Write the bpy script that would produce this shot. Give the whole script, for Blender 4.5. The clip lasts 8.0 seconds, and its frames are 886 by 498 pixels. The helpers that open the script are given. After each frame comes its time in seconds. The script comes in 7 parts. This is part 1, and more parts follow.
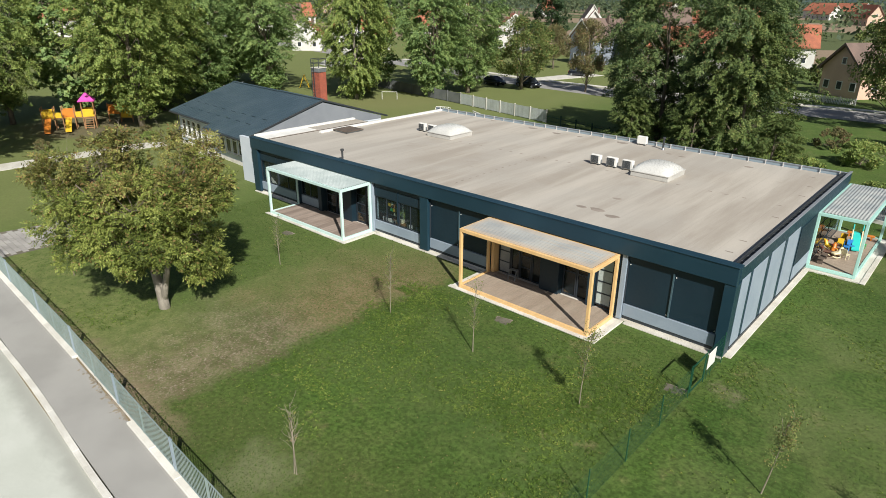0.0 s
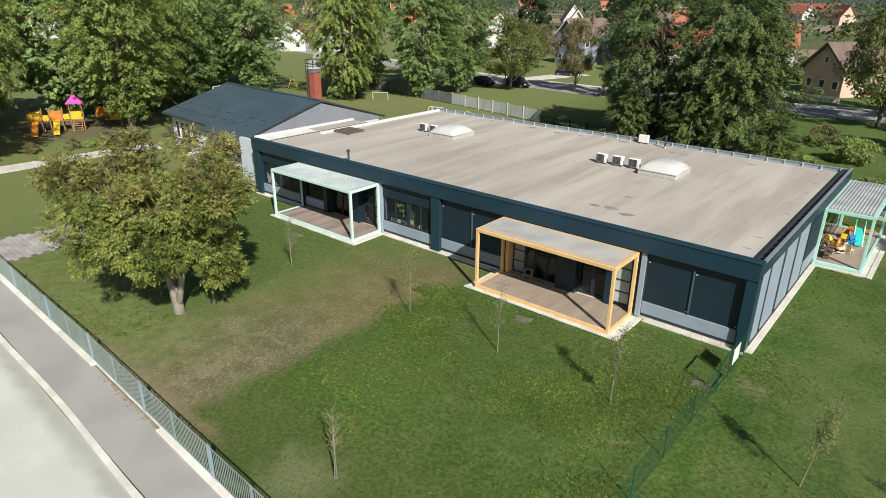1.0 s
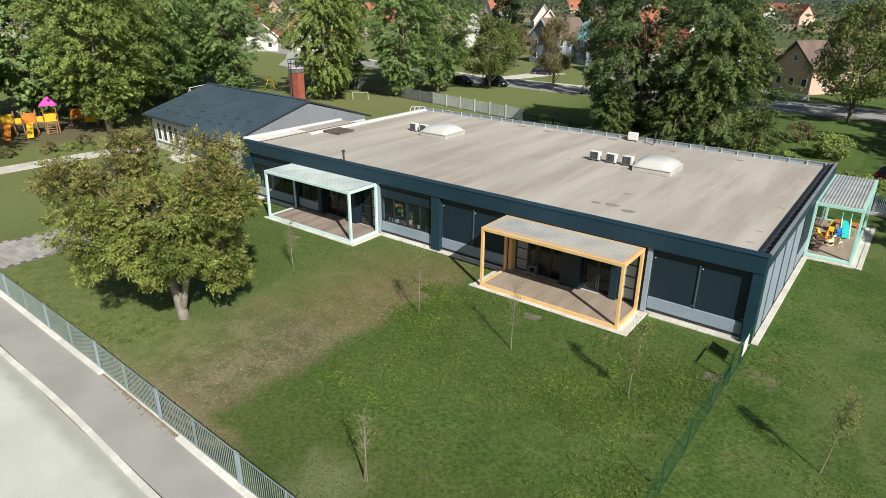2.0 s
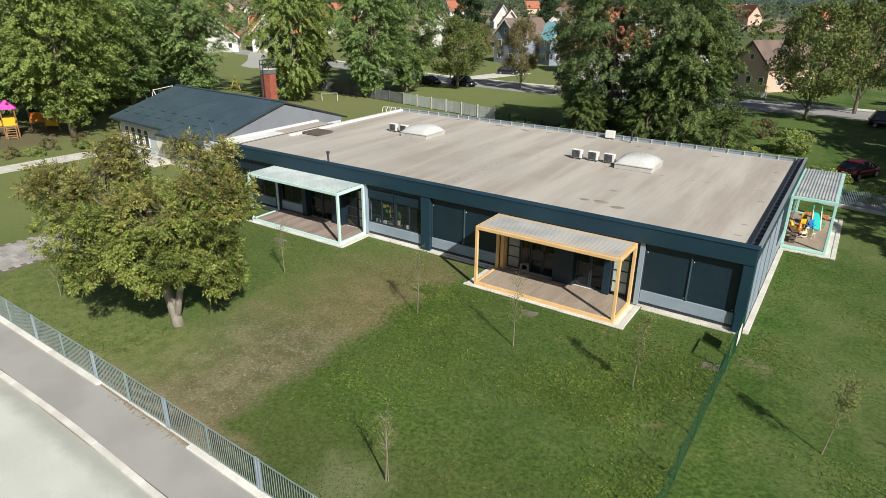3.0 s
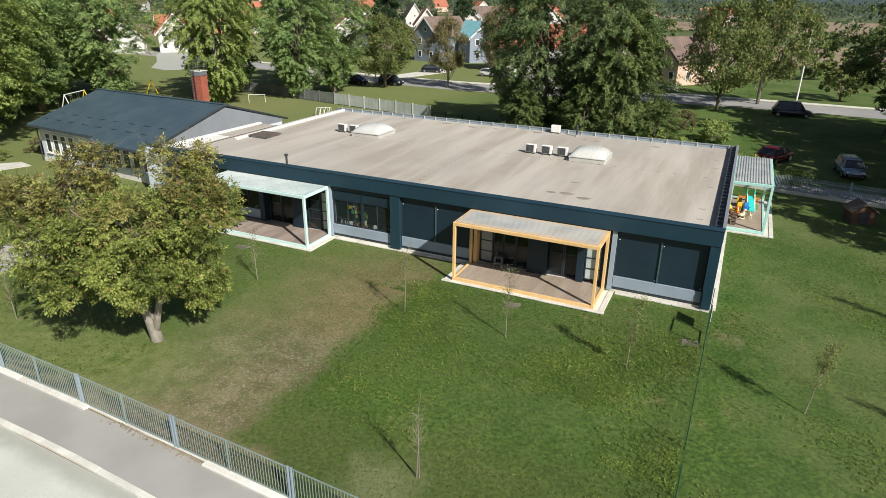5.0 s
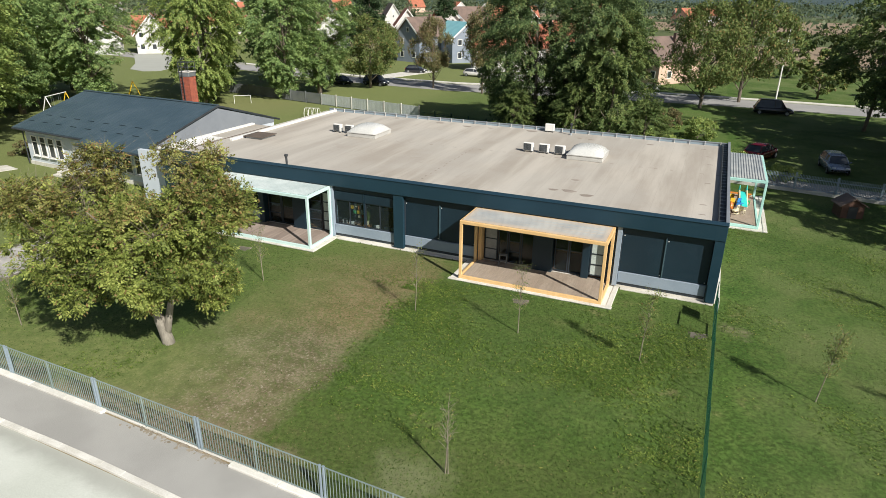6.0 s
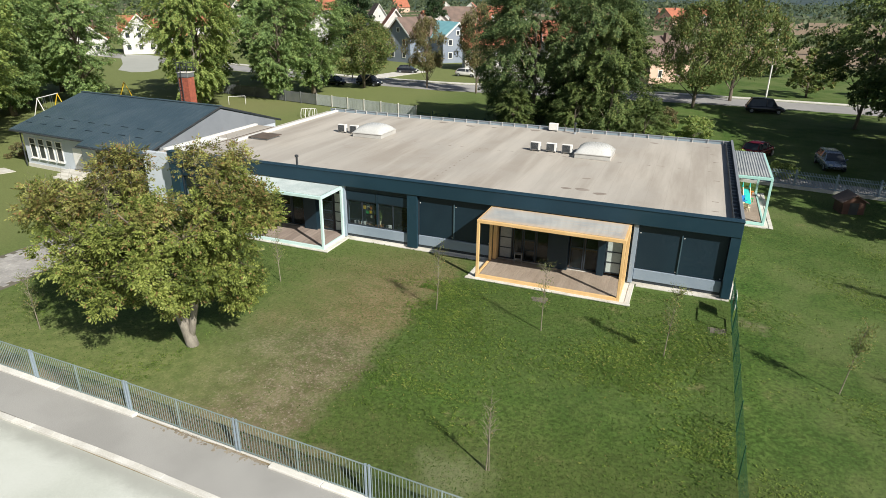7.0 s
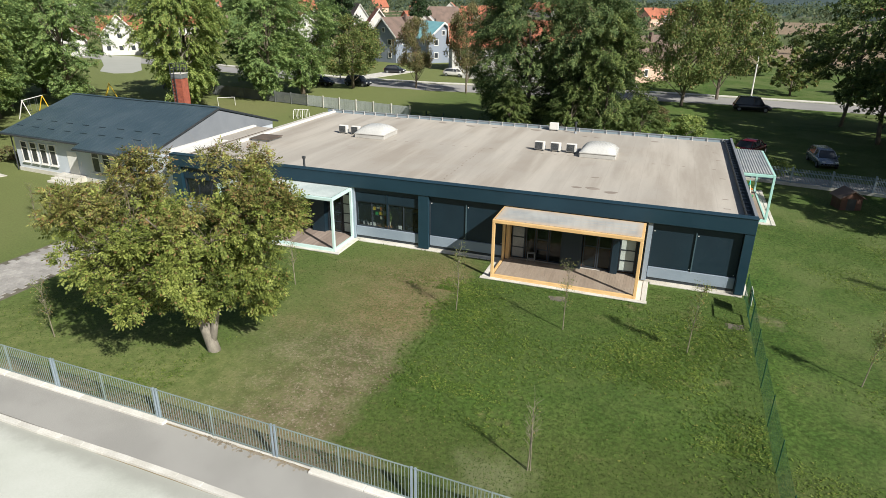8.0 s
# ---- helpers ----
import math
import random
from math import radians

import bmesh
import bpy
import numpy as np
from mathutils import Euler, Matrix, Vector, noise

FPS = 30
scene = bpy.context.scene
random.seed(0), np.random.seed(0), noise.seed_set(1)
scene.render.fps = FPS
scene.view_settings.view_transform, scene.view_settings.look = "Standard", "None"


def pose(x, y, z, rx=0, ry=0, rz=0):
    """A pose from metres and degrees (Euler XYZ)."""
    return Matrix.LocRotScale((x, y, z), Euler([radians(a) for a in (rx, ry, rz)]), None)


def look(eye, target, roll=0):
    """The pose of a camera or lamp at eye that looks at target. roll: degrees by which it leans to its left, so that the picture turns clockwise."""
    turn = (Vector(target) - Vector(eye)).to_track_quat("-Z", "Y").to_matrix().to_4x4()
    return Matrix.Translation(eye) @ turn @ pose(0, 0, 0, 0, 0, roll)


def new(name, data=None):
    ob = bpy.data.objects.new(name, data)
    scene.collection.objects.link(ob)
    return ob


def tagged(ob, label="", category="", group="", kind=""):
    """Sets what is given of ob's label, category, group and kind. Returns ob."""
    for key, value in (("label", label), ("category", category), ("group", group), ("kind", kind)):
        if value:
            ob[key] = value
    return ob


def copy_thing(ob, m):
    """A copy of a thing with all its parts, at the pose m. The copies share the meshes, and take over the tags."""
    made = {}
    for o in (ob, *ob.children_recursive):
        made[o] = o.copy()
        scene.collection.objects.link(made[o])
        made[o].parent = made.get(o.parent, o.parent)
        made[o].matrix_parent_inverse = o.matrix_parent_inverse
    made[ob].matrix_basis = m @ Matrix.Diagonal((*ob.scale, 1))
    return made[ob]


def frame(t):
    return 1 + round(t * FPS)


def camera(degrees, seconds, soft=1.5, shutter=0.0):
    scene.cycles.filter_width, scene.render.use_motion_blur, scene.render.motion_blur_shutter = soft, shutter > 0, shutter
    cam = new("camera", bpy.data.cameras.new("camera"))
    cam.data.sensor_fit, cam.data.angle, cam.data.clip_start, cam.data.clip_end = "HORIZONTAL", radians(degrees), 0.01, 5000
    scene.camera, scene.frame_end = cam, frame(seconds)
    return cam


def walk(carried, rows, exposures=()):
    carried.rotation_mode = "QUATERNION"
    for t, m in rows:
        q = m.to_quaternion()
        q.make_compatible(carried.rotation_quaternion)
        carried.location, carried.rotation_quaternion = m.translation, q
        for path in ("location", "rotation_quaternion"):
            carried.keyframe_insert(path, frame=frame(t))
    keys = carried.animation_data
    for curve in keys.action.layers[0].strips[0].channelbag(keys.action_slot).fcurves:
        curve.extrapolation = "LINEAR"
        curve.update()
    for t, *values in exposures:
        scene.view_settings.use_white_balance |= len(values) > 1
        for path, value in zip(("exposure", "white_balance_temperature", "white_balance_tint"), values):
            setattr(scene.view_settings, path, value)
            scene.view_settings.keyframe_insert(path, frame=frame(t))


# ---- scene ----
cam = camera(71.0, 8.0, soft=0.8)
PATH = [
    (0, (0.728, 0.015, 14.292), (-0.511, 1.39, 13.535), 0.4),
    (0.5, (0.027, -0.569, 14.277), (-1.19, 0.827, 13.52), 0.3),
    (1, (-0.706, -1.146, 14.258), (-1.898, 0.271, 13.502), 0.4),
    (2.5, (-2.71, -2.77, 14.226), (-3.782, -1.261, 13.47), 0.5),
    (3, (-3.358, -3.324, 14.232), (-4.378, -1.778, 13.477), 0.6),
    (3.5, (-4.029, -3.866, 14.257), (-4.992, -2.285, 13.501), 0.6),
    (4, (-4.739, -4.313, 14.255), (-5.63, -2.69, 13.5), 0.7),
    (4.5, (-5.371, -4.748, 14.255), (-6.203, -3.094, 13.499), 0.7),
    (6, (-7.233, -5.926, 14.174), (-7.959, -4.222, 13.42), 0.7),
    (6.5, (-7.976, -6.331, 14.153), (-8.677, -4.616, 13.4), 0.7),
    (7, (-8.77, -6.692, 14.154), (-9.451, -4.97, 13.401), 0.7),
    (7.5, (-9.667, -7.028, 14.148), (-10.33, -5.298, 13.395), 0.7),
    (8, (-10.536, -7.292, 14.139), (-11.158, -5.546, 13.386), 0.7),
]
walk(cam, [(t, look(eye, target, roll)) for t, eye, target, roll in PATH], [(0.0, 0.38), (2.5, 0.35), (4.0, 0.37), (6.0, 0.46), (8.0, 0.46)])

# ---- sky, sun, exposure ----
world = bpy.data.worlds.new("world")
scene.world = world
world.use_nodes = True
sky = world.node_tree.nodes.new("ShaderNodeTexSky")
sky.sky_type = "NISHITA"
sky.sun_disc = False
sky.sun_elevation = radians(37)
sky.sun_rotation = radians(121)
sky.air_density, sky.dust_density = 1.0, 1.5
world.node_tree.nodes["Background"].inputs["Strength"].default_value = 0.05
world.node_tree.links.new(sky.outputs[0], world.node_tree.nodes["Background"].inputs["Color"])
sun_data = bpy.data.lights.new("sun", "SUN")
sun_data.energy, sun_data.angle, sun_data.color = 5.0, radians(0.53), (0.985, 0.95, 0.87)
sun = new("sun", sun_data)
sun.matrix_world = look((35, -21, 31), (0, 0, 0))


# ---- materials ----
def shader(name, rough=0.8, metal=0.0):
    m = bpy.data.materials.new(name)
    m.use_nodes = True
    b = m.node_tree.nodes["Principled BSDF"]
    b.inputs["Roughness"].default_value, b.inputs["Metallic"].default_value = rough, metal
    return m, m.node_tree.nodes, m.node_tree.links, b


def rgba(c):
    return (c[0], c[1], c[2], 1.0)


def noise_node(n, l, pos, scale, detail=4.0, rough=0.55):
    t = n.new("ShaderNodeTexNoise")
    t.inputs["Scale"].default_value, t.inputs["Detail"].default_value, t.inputs["Roughness"].default_value = scale, detail, rough
    l.new(pos, t.inputs["Vector"])
    return t.outputs["Fac"]


def mixed(n, l, fac, a, b, mode="MIX"):
    x = n.new("ShaderNodeMix")
    x.data_type, x.blend_type = "RGBA", mode
    for value, slot in ((fac, 0), (a, 6), (b, 7)):
        if isinstance(value, (int, float)):
            x.inputs[slot].default_value = value
        elif isinstance(value, tuple):
            x.inputs[slot].default_value = rgba(value)
        else:
            l.new(value, x.inputs[slot])
    return x.outputs[2]


def ranged(n, l, value, a, b, c=0.0, d=1.0, smooth=True):
    x = n.new("ShaderNodeMapRange")
    x.interpolation_type = "SMOOTHSTEP" if smooth else "LINEAR"
    l.new(value, x.inputs[0])
    for i, v in enumerate((a, b, c, d)):
        x.inputs[i + 1].default_value = v
    return x.outputs[0]


def maths(n, l, op, a, b=0.0):
    x = n.new("ShaderNodeMath")
    x.operation = op
    for i, v in enumerate((a, b)):
        if isinstance(v, (int, float)):
            x.inputs[i].default_value = v
        else:
            l.new(v, x.inputs[i])
    return x.outputs[0]


def bumped(n, l, b, height, strength, distance):
    x = n.new("ShaderNodeBump")
    x.inputs["Strength"].default_value, x.inputs["Distance"].default_value = strength, distance
    l.new(height, x.inputs["Height"])
    l.new(x.outputs[0], b.inputs["Normal"])


def paint(name, c1, c2, big=0.7, fine=14.0, rough=0.7, metal=0.0, bump=0.15, deep=0.01, vary=0.0, grain=0.25, stretch=(1, 1, 1), spec=0.5):
    """Two colours by broad noise, fine grain over them, and optional variation from piece to piece."""
    m, n, l, b = shader(name, rough, metal)
    pos = n.new("ShaderNodeNewGeometry").outputs["Position"]
    if stretch != (1, 1, 1):
        v = n.new("ShaderNodeVectorMath")
        v.operation = "MULTIPLY"
        v.inputs[1].default_value = stretch
        l.new(pos, v.inputs[0])
        pos = v.outputs[0]
    broad = noise_node(n, l, pos, big, 5)
    small = noise_node(n, l, pos, fine, 4, 0.65)
    col = mixed(n, l, ranged(n, l, broad, 0.35, 0.65), c1, c2)
    col = mixed(n, l, grain, col, mixed(n, l, small, (0.1, 0.1, 0.1), (1.0, 1.0, 1.0)), "OVERLAY")
    if vary:
        r = n.new("ShaderNodeObjectInfo").outputs["Random"]
        h = n.new("ShaderNodeHueSaturation")
        l.new(ranged(n, l, r, 0, 1, 1 - vary, 1 + vary, False), h.inputs["Value"])
        l.new(col, h.inputs["Color"])
        col = h.outputs[0]
    l.new(col, b.inputs["Base Color"])
    l.new(ranged(n, l, small, 0.2, 0.8, max(rough - 0.12, 0.02), min(rough + 0.1, 1)), b.inputs["Roughness"])
    b.inputs["Specular IOR Level"].default_value = spec
    bumped(n, l, b, small, bump, deep)
    return m


def leaf_material(name, dark, mid, light, odd=None, odd_share=0.0, shine=0.25, scale=0.55, share=0.45, thin=0.36):
    """Leaves whose colour changes from leaf to leaf and from clump to clump; light passes through them in part."""
    m, n, l, b = shader(name, 0.6)
    g = n.new("ShaderNodeNewGeometry")
    r = g.outputs["Random Per Island"]
    clump = noise_node(n, l, g.outputs["Position"], scale, 3)
    f = maths(n, l, "ADD", maths(n, l, "MULTIPLY", r, 1 - share), maths(n, l, "MULTIPLY", ranged(n, l, clump, 0.3, 0.7), share))
    ramp = n.new("ShaderNodeValToRGB")
    e = ramp.color_ramp.elements
    e[0].position, e[0].color = 0.12, rgba(dark)
    e[1].position, e[1].color = 0.9, rgba(light)
    e.new(0.5).color = rgba(mid)
    l.new(f, ramp.inputs[0])
    col = ramp.outputs[0]
    if odd:
        col = mixed(n, l, maths(n, l, "GREATER_THAN", maths(n, l, "FRACT", maths(n, l, "MULTIPLY", r, 37.7)), 1 - odd_share), col, odd)
    l.new(col, b.inputs["Base Color"])
    b.inputs["Specular IOR Level"].default_value = shine
    t = n.new("ShaderNodeBsdfTranslucent")
    l.new(col, t.inputs["Color"])
    s = n.new("ShaderNodeMixShader")
    s.inputs[0].default_value = thin
    l.new(b.outputs[0], s.inputs[1])
    l.new(t.outputs[0], s.inputs[2])
    l.new(s.outputs[0], n["Material Output"].inputs["Surface"])
    return m


def ground_material():
    """Lawn with worn and clover patches, bare strip, and ploughed and green fields far off."""
    m, n, l, b = shader("ground", 0.95)
    pos = n.new("ShaderNodeNewGeometry").outputs["Position"]
    sep = n.new("ShaderNodeSeparateXYZ")
    l.new(pos, sep.inputs[0])
    x, y = sep.outputs[0], sep.outputs[1]
    big, mid = noise_node(n, l, pos, 0.16, 4), noise_node(n, l, pos, 0.8, 5, 0.65)
    fine, grit = noise_node(n, l, pos, 9, 4, 0.7), noise_node(n, l, pos, 40, 3, 0.7)
    grass = mixed(n, l, ranged(n, l, big, 0.36, 0.64), (0.042, 0.085, 0.016), (0.062, 0.112, 0.022))
    grass = mixed(n, l, ranged(n, l, mid, 0.42, 0.70), grass, (0.076, 0.118, 0.028))
    grass = mixed(n, l, maths(n, l, "MULTIPLY", ranged(n, l, mid, 0.56, 0.70), ranged(n, l, big, 0.5, 0.62)), grass, (0.160, 0.152, 0.066))
    grass = mixed(n, l, ranged(n, l, noise_node(n, l, pos, 0.33, 5, 0.6), 0.48, 0.66, 0.0, 0.4), grass, (0.100, 0.122, 0.040))
    tuft = ranged(n, l, noise_node(n, l, pos, 6.0, 3), 0.3, 0.7)
    grass = mixed(n, l, 0.45, grass, mixed(n, l, tuft, (0.14, 0.14, 0.14), (0.86, 0.86, 0.86)), "OVERLAY")
    # the worn strip that runs across the lawn
    wob = maths(n, l, "MULTIPLY", maths(n, l, "SUBTRACT", mid, 0.5), 3.0)
    wob2 = maths(n, l, "MULTIPLY", maths(n, l, "SUBTRACT", big, 0.5), 7.0)
    xx = maths(n, l, "ADD", maths(n, l, "ADD", x, wob), maths(n, l, "MULTIPLY", maths(n, l, "SUBTRACT", y, 12.0), -0.02))
    east = ranged(n, l, xx, -20.3, -19.2, 1, 0)
    west = ranged(n, l, maths(n, l, "ADD", xx, wob2), -28.0, -21.8)
    north = ranged(n, l, maths(n, l, "ADD", y, wob2), 20.5, 27.5, 1, 0)
    south = ranged(n, l, y, 5.0, 8.0)
    worn = maths(n, l, "MULTIPLY", maths(n, l, "MULTIPLY", east, west), maths(n, l, "MULTIPLY", north, south))
    worn = maths(n, l, "MULTIPLY", worn, ranged(n, l, fine, 0.30, 0.60, 0.35, 1.0))
    worn = maths(n, l, "MULTIPLY", worn, ranged(n, l, noise_node(n, l, pos, 2.2, 5, 0.7), 0.36, 0.56, 0.6, 1.0))
    soil = mixed(n, l, ranged(n, l, mid, 0.35, 0.65), (0.130, 0.106, 0.062), (0.205, 0.170, 0.110))
    soil = mixed(n, l, ranged(n, l, maths(n, l, "ADD", y, wob2), 12.5, 16.0, 0.0, 0.55), soil, (0.200, 0.146, 0.066))
    soil = mixed(n, l, maths(n, l, "MULTIPLY", ranged(n, l, fine, 0.55, 0.68), ranged(n, l, y, 11.5, 15.0, 1.0, 0.35)), soil, (0.27, 0.245, 0.18))
    dry = maths(n, l, "MULTIPLY", maths(n, l, "MULTIPLY", ranged(n, l, x, -44, -38), east), ranged(n, l, maths(n, l, "ADD", y, wob2), 8.5, 13.5, 1, 0))
    grass = mixed(n, l, maths(n, l, "MULTIPLY", dry, ranged(n, l, noise_node(n, l, pos, 1.6, 5, 0.7), 0.35, 0.65, 0.3, 0.85)), grass, (0.190, 0.206, 0.078))
    front = maths(n, l, "MULTIPLY", ranged(n, l, maths(n, l, "ADD", y, wob2), 9.0, 13.0, 0.5, 0.0), ranged(n, l, x, -24.0, -19.0))
    grass = mixed(n, l, front, grass, (0.084, 0.098, 0.032))
    lawn_mid = maths(n, l, "MULTIPLY", ranged(n, l, maths(n, l, "ADD", y, wob), 10.5, 14.0), ranged(n, l, x, -5.8, -5.0, 0.26, 0.0))
    grass = mixed(n, l, lawn_mid, grass, (0.116, 0.150, 0.050))
    grass = mixed(n, l, ranged(n, l, maths(n, l, "ADD", x, wob2), -26.0, -21.0, 0.35, 0.0), grass, (0.128, 0.158, 0.054))
    spot = n.new("ShaderNodeVectorMath")
    spot.operation, spot.inputs[1].default_value = "DISTANCE", (-14.2, 7.7, 0.14)
    l.new(pos, spot.inputs[0])
    grass = mixed(n, l, maths(n, l, "MULTIPLY", ranged(n, l, maths(n, l, "ADD", spot.outputs["Value"], wob), 0.2, 1.9, 1, 0), 0.36), grass, (0.29, 0.285, 0.17))
    pale = maths(n, l, "MULTIPLY", ranged(n, l, x, -5.5, -2.0), ranged(n, l, big, 0.40, 0.62, 0.15, 0.6))
    grass = mixed(n, l, pale, grass, (0.120, 0.144, 0.056))
    col = mixed(n, l, worn, grass, soil)
    # dry soil beside the street and by the gate
    kerb = maths(n, l, "MULTIPLY", ranged(n, l, maths(n, l, "ADD", y, wob), 6.6, 7.8, 1, 0), ranged(n, l, x, -16.0, -20.0))
    col = mixed(n, l, maths(n, l, "MULTIPLY", kerb, 0.8), col, (0.24, 0.18, 0.12))
    bare = n.new("ShaderNodeVectorMath")
    bare.operation, bare.inputs[1].default_value = "DISTANCE", (-4.7, 22.4, 0.1)
    l.new(pos, bare.inputs[0])
    col = mixed(n, l, maths(n, l, "MULTIPLY", ranged(n, l, maths(n, l, "ADD", bare.outputs["Value"], wob), 0.0, 0.9, 1, 0), 0.45), col, (0.28, 0.22, 0.155))
    # the play field behind the building is dry
    pitch = n.new("ShaderNodeVectorMath")
    pitch.operation, pitch.inputs[1].default_value = "DISTANCE", (-66.0, 62.5, 0.0)
    l.new(pos, pitch.inputs[0])
    back = ranged(n, l, maths(n, l, "ADD", pitch.outputs["Value"], wob2), 3.0, 11.0, 1, 0)
    col = mixed(n, l, maths(n, l, "MULTIPLY", back, 0.5), col, (0.19, 0.155, 0.085))
    # darker brown ground round the play tower, dry grass before it
    play = n.new("ShaderNodeVectorMath")
    play.operation, play.inputs[1].default_value = "DISTANCE", (-78.0, 26.0, 0.0)
    l.new(pos, play.inputs[0])
    col = mixed(n, l, maths(n, l, "MULTIPLY", ranged(n, l, x, -50.0, -39.0, 1.0, 0.0), 0.6), col, (0.172, 0.188, 0.074))
    col = mixed(n, l, maths(n, l, "MULTIPLY", ranged(n, l, maths(n, l, "ADD", play.outputs["Value"], wob2), 4.0, 9.0, 1, 0), 0.75), col, (0.125, 0.098, 0.068))
    # fields
    v = n.new("ShaderNodeTexVoronoi")
    v.feature, v.inputs["Scale"].default_value = "F1", 0.008
    st = n.new("ShaderNodeVectorMath")
    st.operation, st.inputs[1].default_value = "MULTIPLY", (0.6, 2.6, 1)
    l.new(pos, st.inputs[0])
    l.new(st.outputs[0], v.inputs["Vector"])
    cell = n.new("ShaderNodeSeparateColor")
    l.new(v.outputs["Color"], cell.inputs[0])
    field = mixed(n, l, maths(n, l, "GREATER_THAN", cell.outputs[0], 0.45), (0.24, 0.185, 0.13), (0.085, 0.105, 0.045))
    col = mixed(n, l, ranged(n, l, y, 150, 175), col, field)
    # beyond y 520 all fields fade into one dark blue-green tone
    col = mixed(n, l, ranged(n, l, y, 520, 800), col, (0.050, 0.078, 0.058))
    col = mixed(n, l, 0.42, col, mixed(n, l, fine, (0.12, 0.12, 0.12), (0.95, 0.95, 0.95)), "OVERLAY")
    col = mixed(n, l, 0.4, col, mixed(n, l, grit, (0.1, 0.1, 0.1), (1.0, 1.0, 1.0)), "OVERLAY")
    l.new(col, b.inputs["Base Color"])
    b.inputs["Specular IOR Level"].default_value = 0.15
    bumped(n, l, b, maths(n, l, "ADD", fine, maths(n, l, "MULTIPLY", grit, 0.5)), 0.7, 0.05)
    return m


def membrane_material():
    """Sun-bleached roofing felt: lapped strips, pale streaks towards the edge, grey wash where water stands."""
    m, n, l, b = shader("roof_membrane", 0.9)
    pos = n.new("ShaderNodeNewGeometry").outputs["Position"]
    sep = n.new("ShaderNodeSeparateXYZ")
    l.new(pos, sep.inputs[0])
    st = n.new("ShaderNodeVectorMath")
    st.operation, st.inputs[1].default_value = "MULTIPLY", (1.0, 0.10, 1)
    l.new(pos, st.inputs[0])
    streak = noise_node(n, l, st.outputs[0], 0.55, 4, 0.6)
    big, fine = noise_node(n, l, pos, 0.13, 4), noise_node(n, l, pos, 18, 4, 0.7)
    mid = noise_node(n, l, pos, 0.9, 5, 0.6)
    col = mixed(n, l, ranged(n, l, streak, 0.36, 0.66), (0.328, 0.292, 0.248), (0.462, 0.424, 0.370))
    col = mixed(n, l, maths(n, l, "MULTIPLY", ranged(n, l, big, 0.42, 0.62), 0.5), col, (0.405, 0.382, 0.345))
    col = mixed(n, l, ranged(n, l, mid, 0.62, 0.78, 0, 0.35), col, (0.27, 0.225, 0.19))
    lap = maths(n, l, "FRACT", maths(n, l, "MULTIPLY", sep.outputs[0], 0.95))
    col = mixed(n, l, maths(n, l, "MULTIPLY", maths(n, l, "LESS_THAN", lap, 0.03), 0.14), col, (0.17, 0.15, 0.13))
    col = mixed(n, l, 0.22, col, mixed(n, l, fine, (0.15, 0.15, 0.15), (0.9, 0.9, 0.9)), "OVERLAY")
    l.new(col, b.inputs["Base Color"])
    bumped(n, l, b, maths(n, l, "ADD", fine, maths(n, l, "MULTIPLY", lap, 0.3)), 0.3, 0.01)
    return m


def glass_material(name, tint, rough=0.03, through_share=0.66):
    m, n, l, b = shader(name, rough)
    b.inputs["Base Color"].default_value = rgba(tint)
    b.inputs["IOR"].default_value = 1.5
    b.inputs["Specular IOR Level"].default_value = 0.9
    t = n.new("ShaderNodeBsdfTransparent")
    t.inputs["Color"].default_value = (0.75, 0.82, 0.82, 1)
    s = n.new("ShaderNodeMixShader")
    s.inputs[0].default_value = through_share
    l.new(b.outputs[0], s.inputs[1])
    l.new(t.outputs[0], s.inputs[2])
    l.new(s.outputs[0], n["Material Output"].inputs["Surface"])
    return m


GROUND = ground_material()
MEMBRANE = membrane_material()
BLADE = leaf_material("grass_blade", (0.037, 0.071, 0.014), (0.064, 0.113, 0.023), (0.110, 0.165, 0.040), (0.21, 0.195, 0.085), 0.05, 0.1, 6.0, 0.55)
CLOVER = leaf_material("clover_leaf", (0.070, 0.125, 0.022), (0.128, 0.205, 0.038), (0.225, 0.290, 0.064), (0.32, 0.32, 0.09), 0.05)
SOIL = paint("soil", (0.17, 0.145, 0.11), (0.26, 0.225, 0.175), 0.95, 5, 30, bump=0.4, grain=0.5)
WALNUT = leaf_material("walnut_leaf", (0.050, 0.074, 0.017), (0.158, 0.200, 0.042), (0.340, 0.378, 0.100), (0.22, 0.155, 0.06), 0.05, thin=0.24)
WALNUT_DRY = leaf_material("drying_walnut_leaf", (0.074, 0.082, 0.024), (0.210, 0.215, 0.060), (0.380, 0.375, 0.120), (0.23, 0.145, 0.06), 0.16, thin=0.24)
LINDEN = leaf_material("linden_leaf", (0.096, 0.160, 0.060), (0.236, 0.352, 0.130), (0.385, 0.485, 0.178), (0.250, 0.270, 0.080), 0.06)
LINDEN_PALE = leaf_material("pale_linden_leaf", (0.104, 0.158, 0.046), (0.262, 0.350, 0.100), (0.410, 0.480, 0.150), (0.300, 0.300, 0.088), 0.10)
LOCUST = leaf_material("locust_leaf", (0.046, 0.080, 0.032), (0.114, 0.174, 0.064), (0.220, 0.280, 0.104), (0.270, 0.280, 0.120), 0.04)
LOCUST_PALE = leaf_material("pale_locust_leaf", (0.062, 0.104, 0.036), (0.145, 0.205, 0.064), (0.240, 0.300, 0.098), (0.260, 0.260, 0.095), 0.08)
FRUIT_LEAF = leaf_material("fruit_leaf", (0.077, 0.118, 0.034), (0.155, 0.205, 0.062), (0.237, 0.280, 0.090), (0.270, 0.210, 0.081), 0.10)
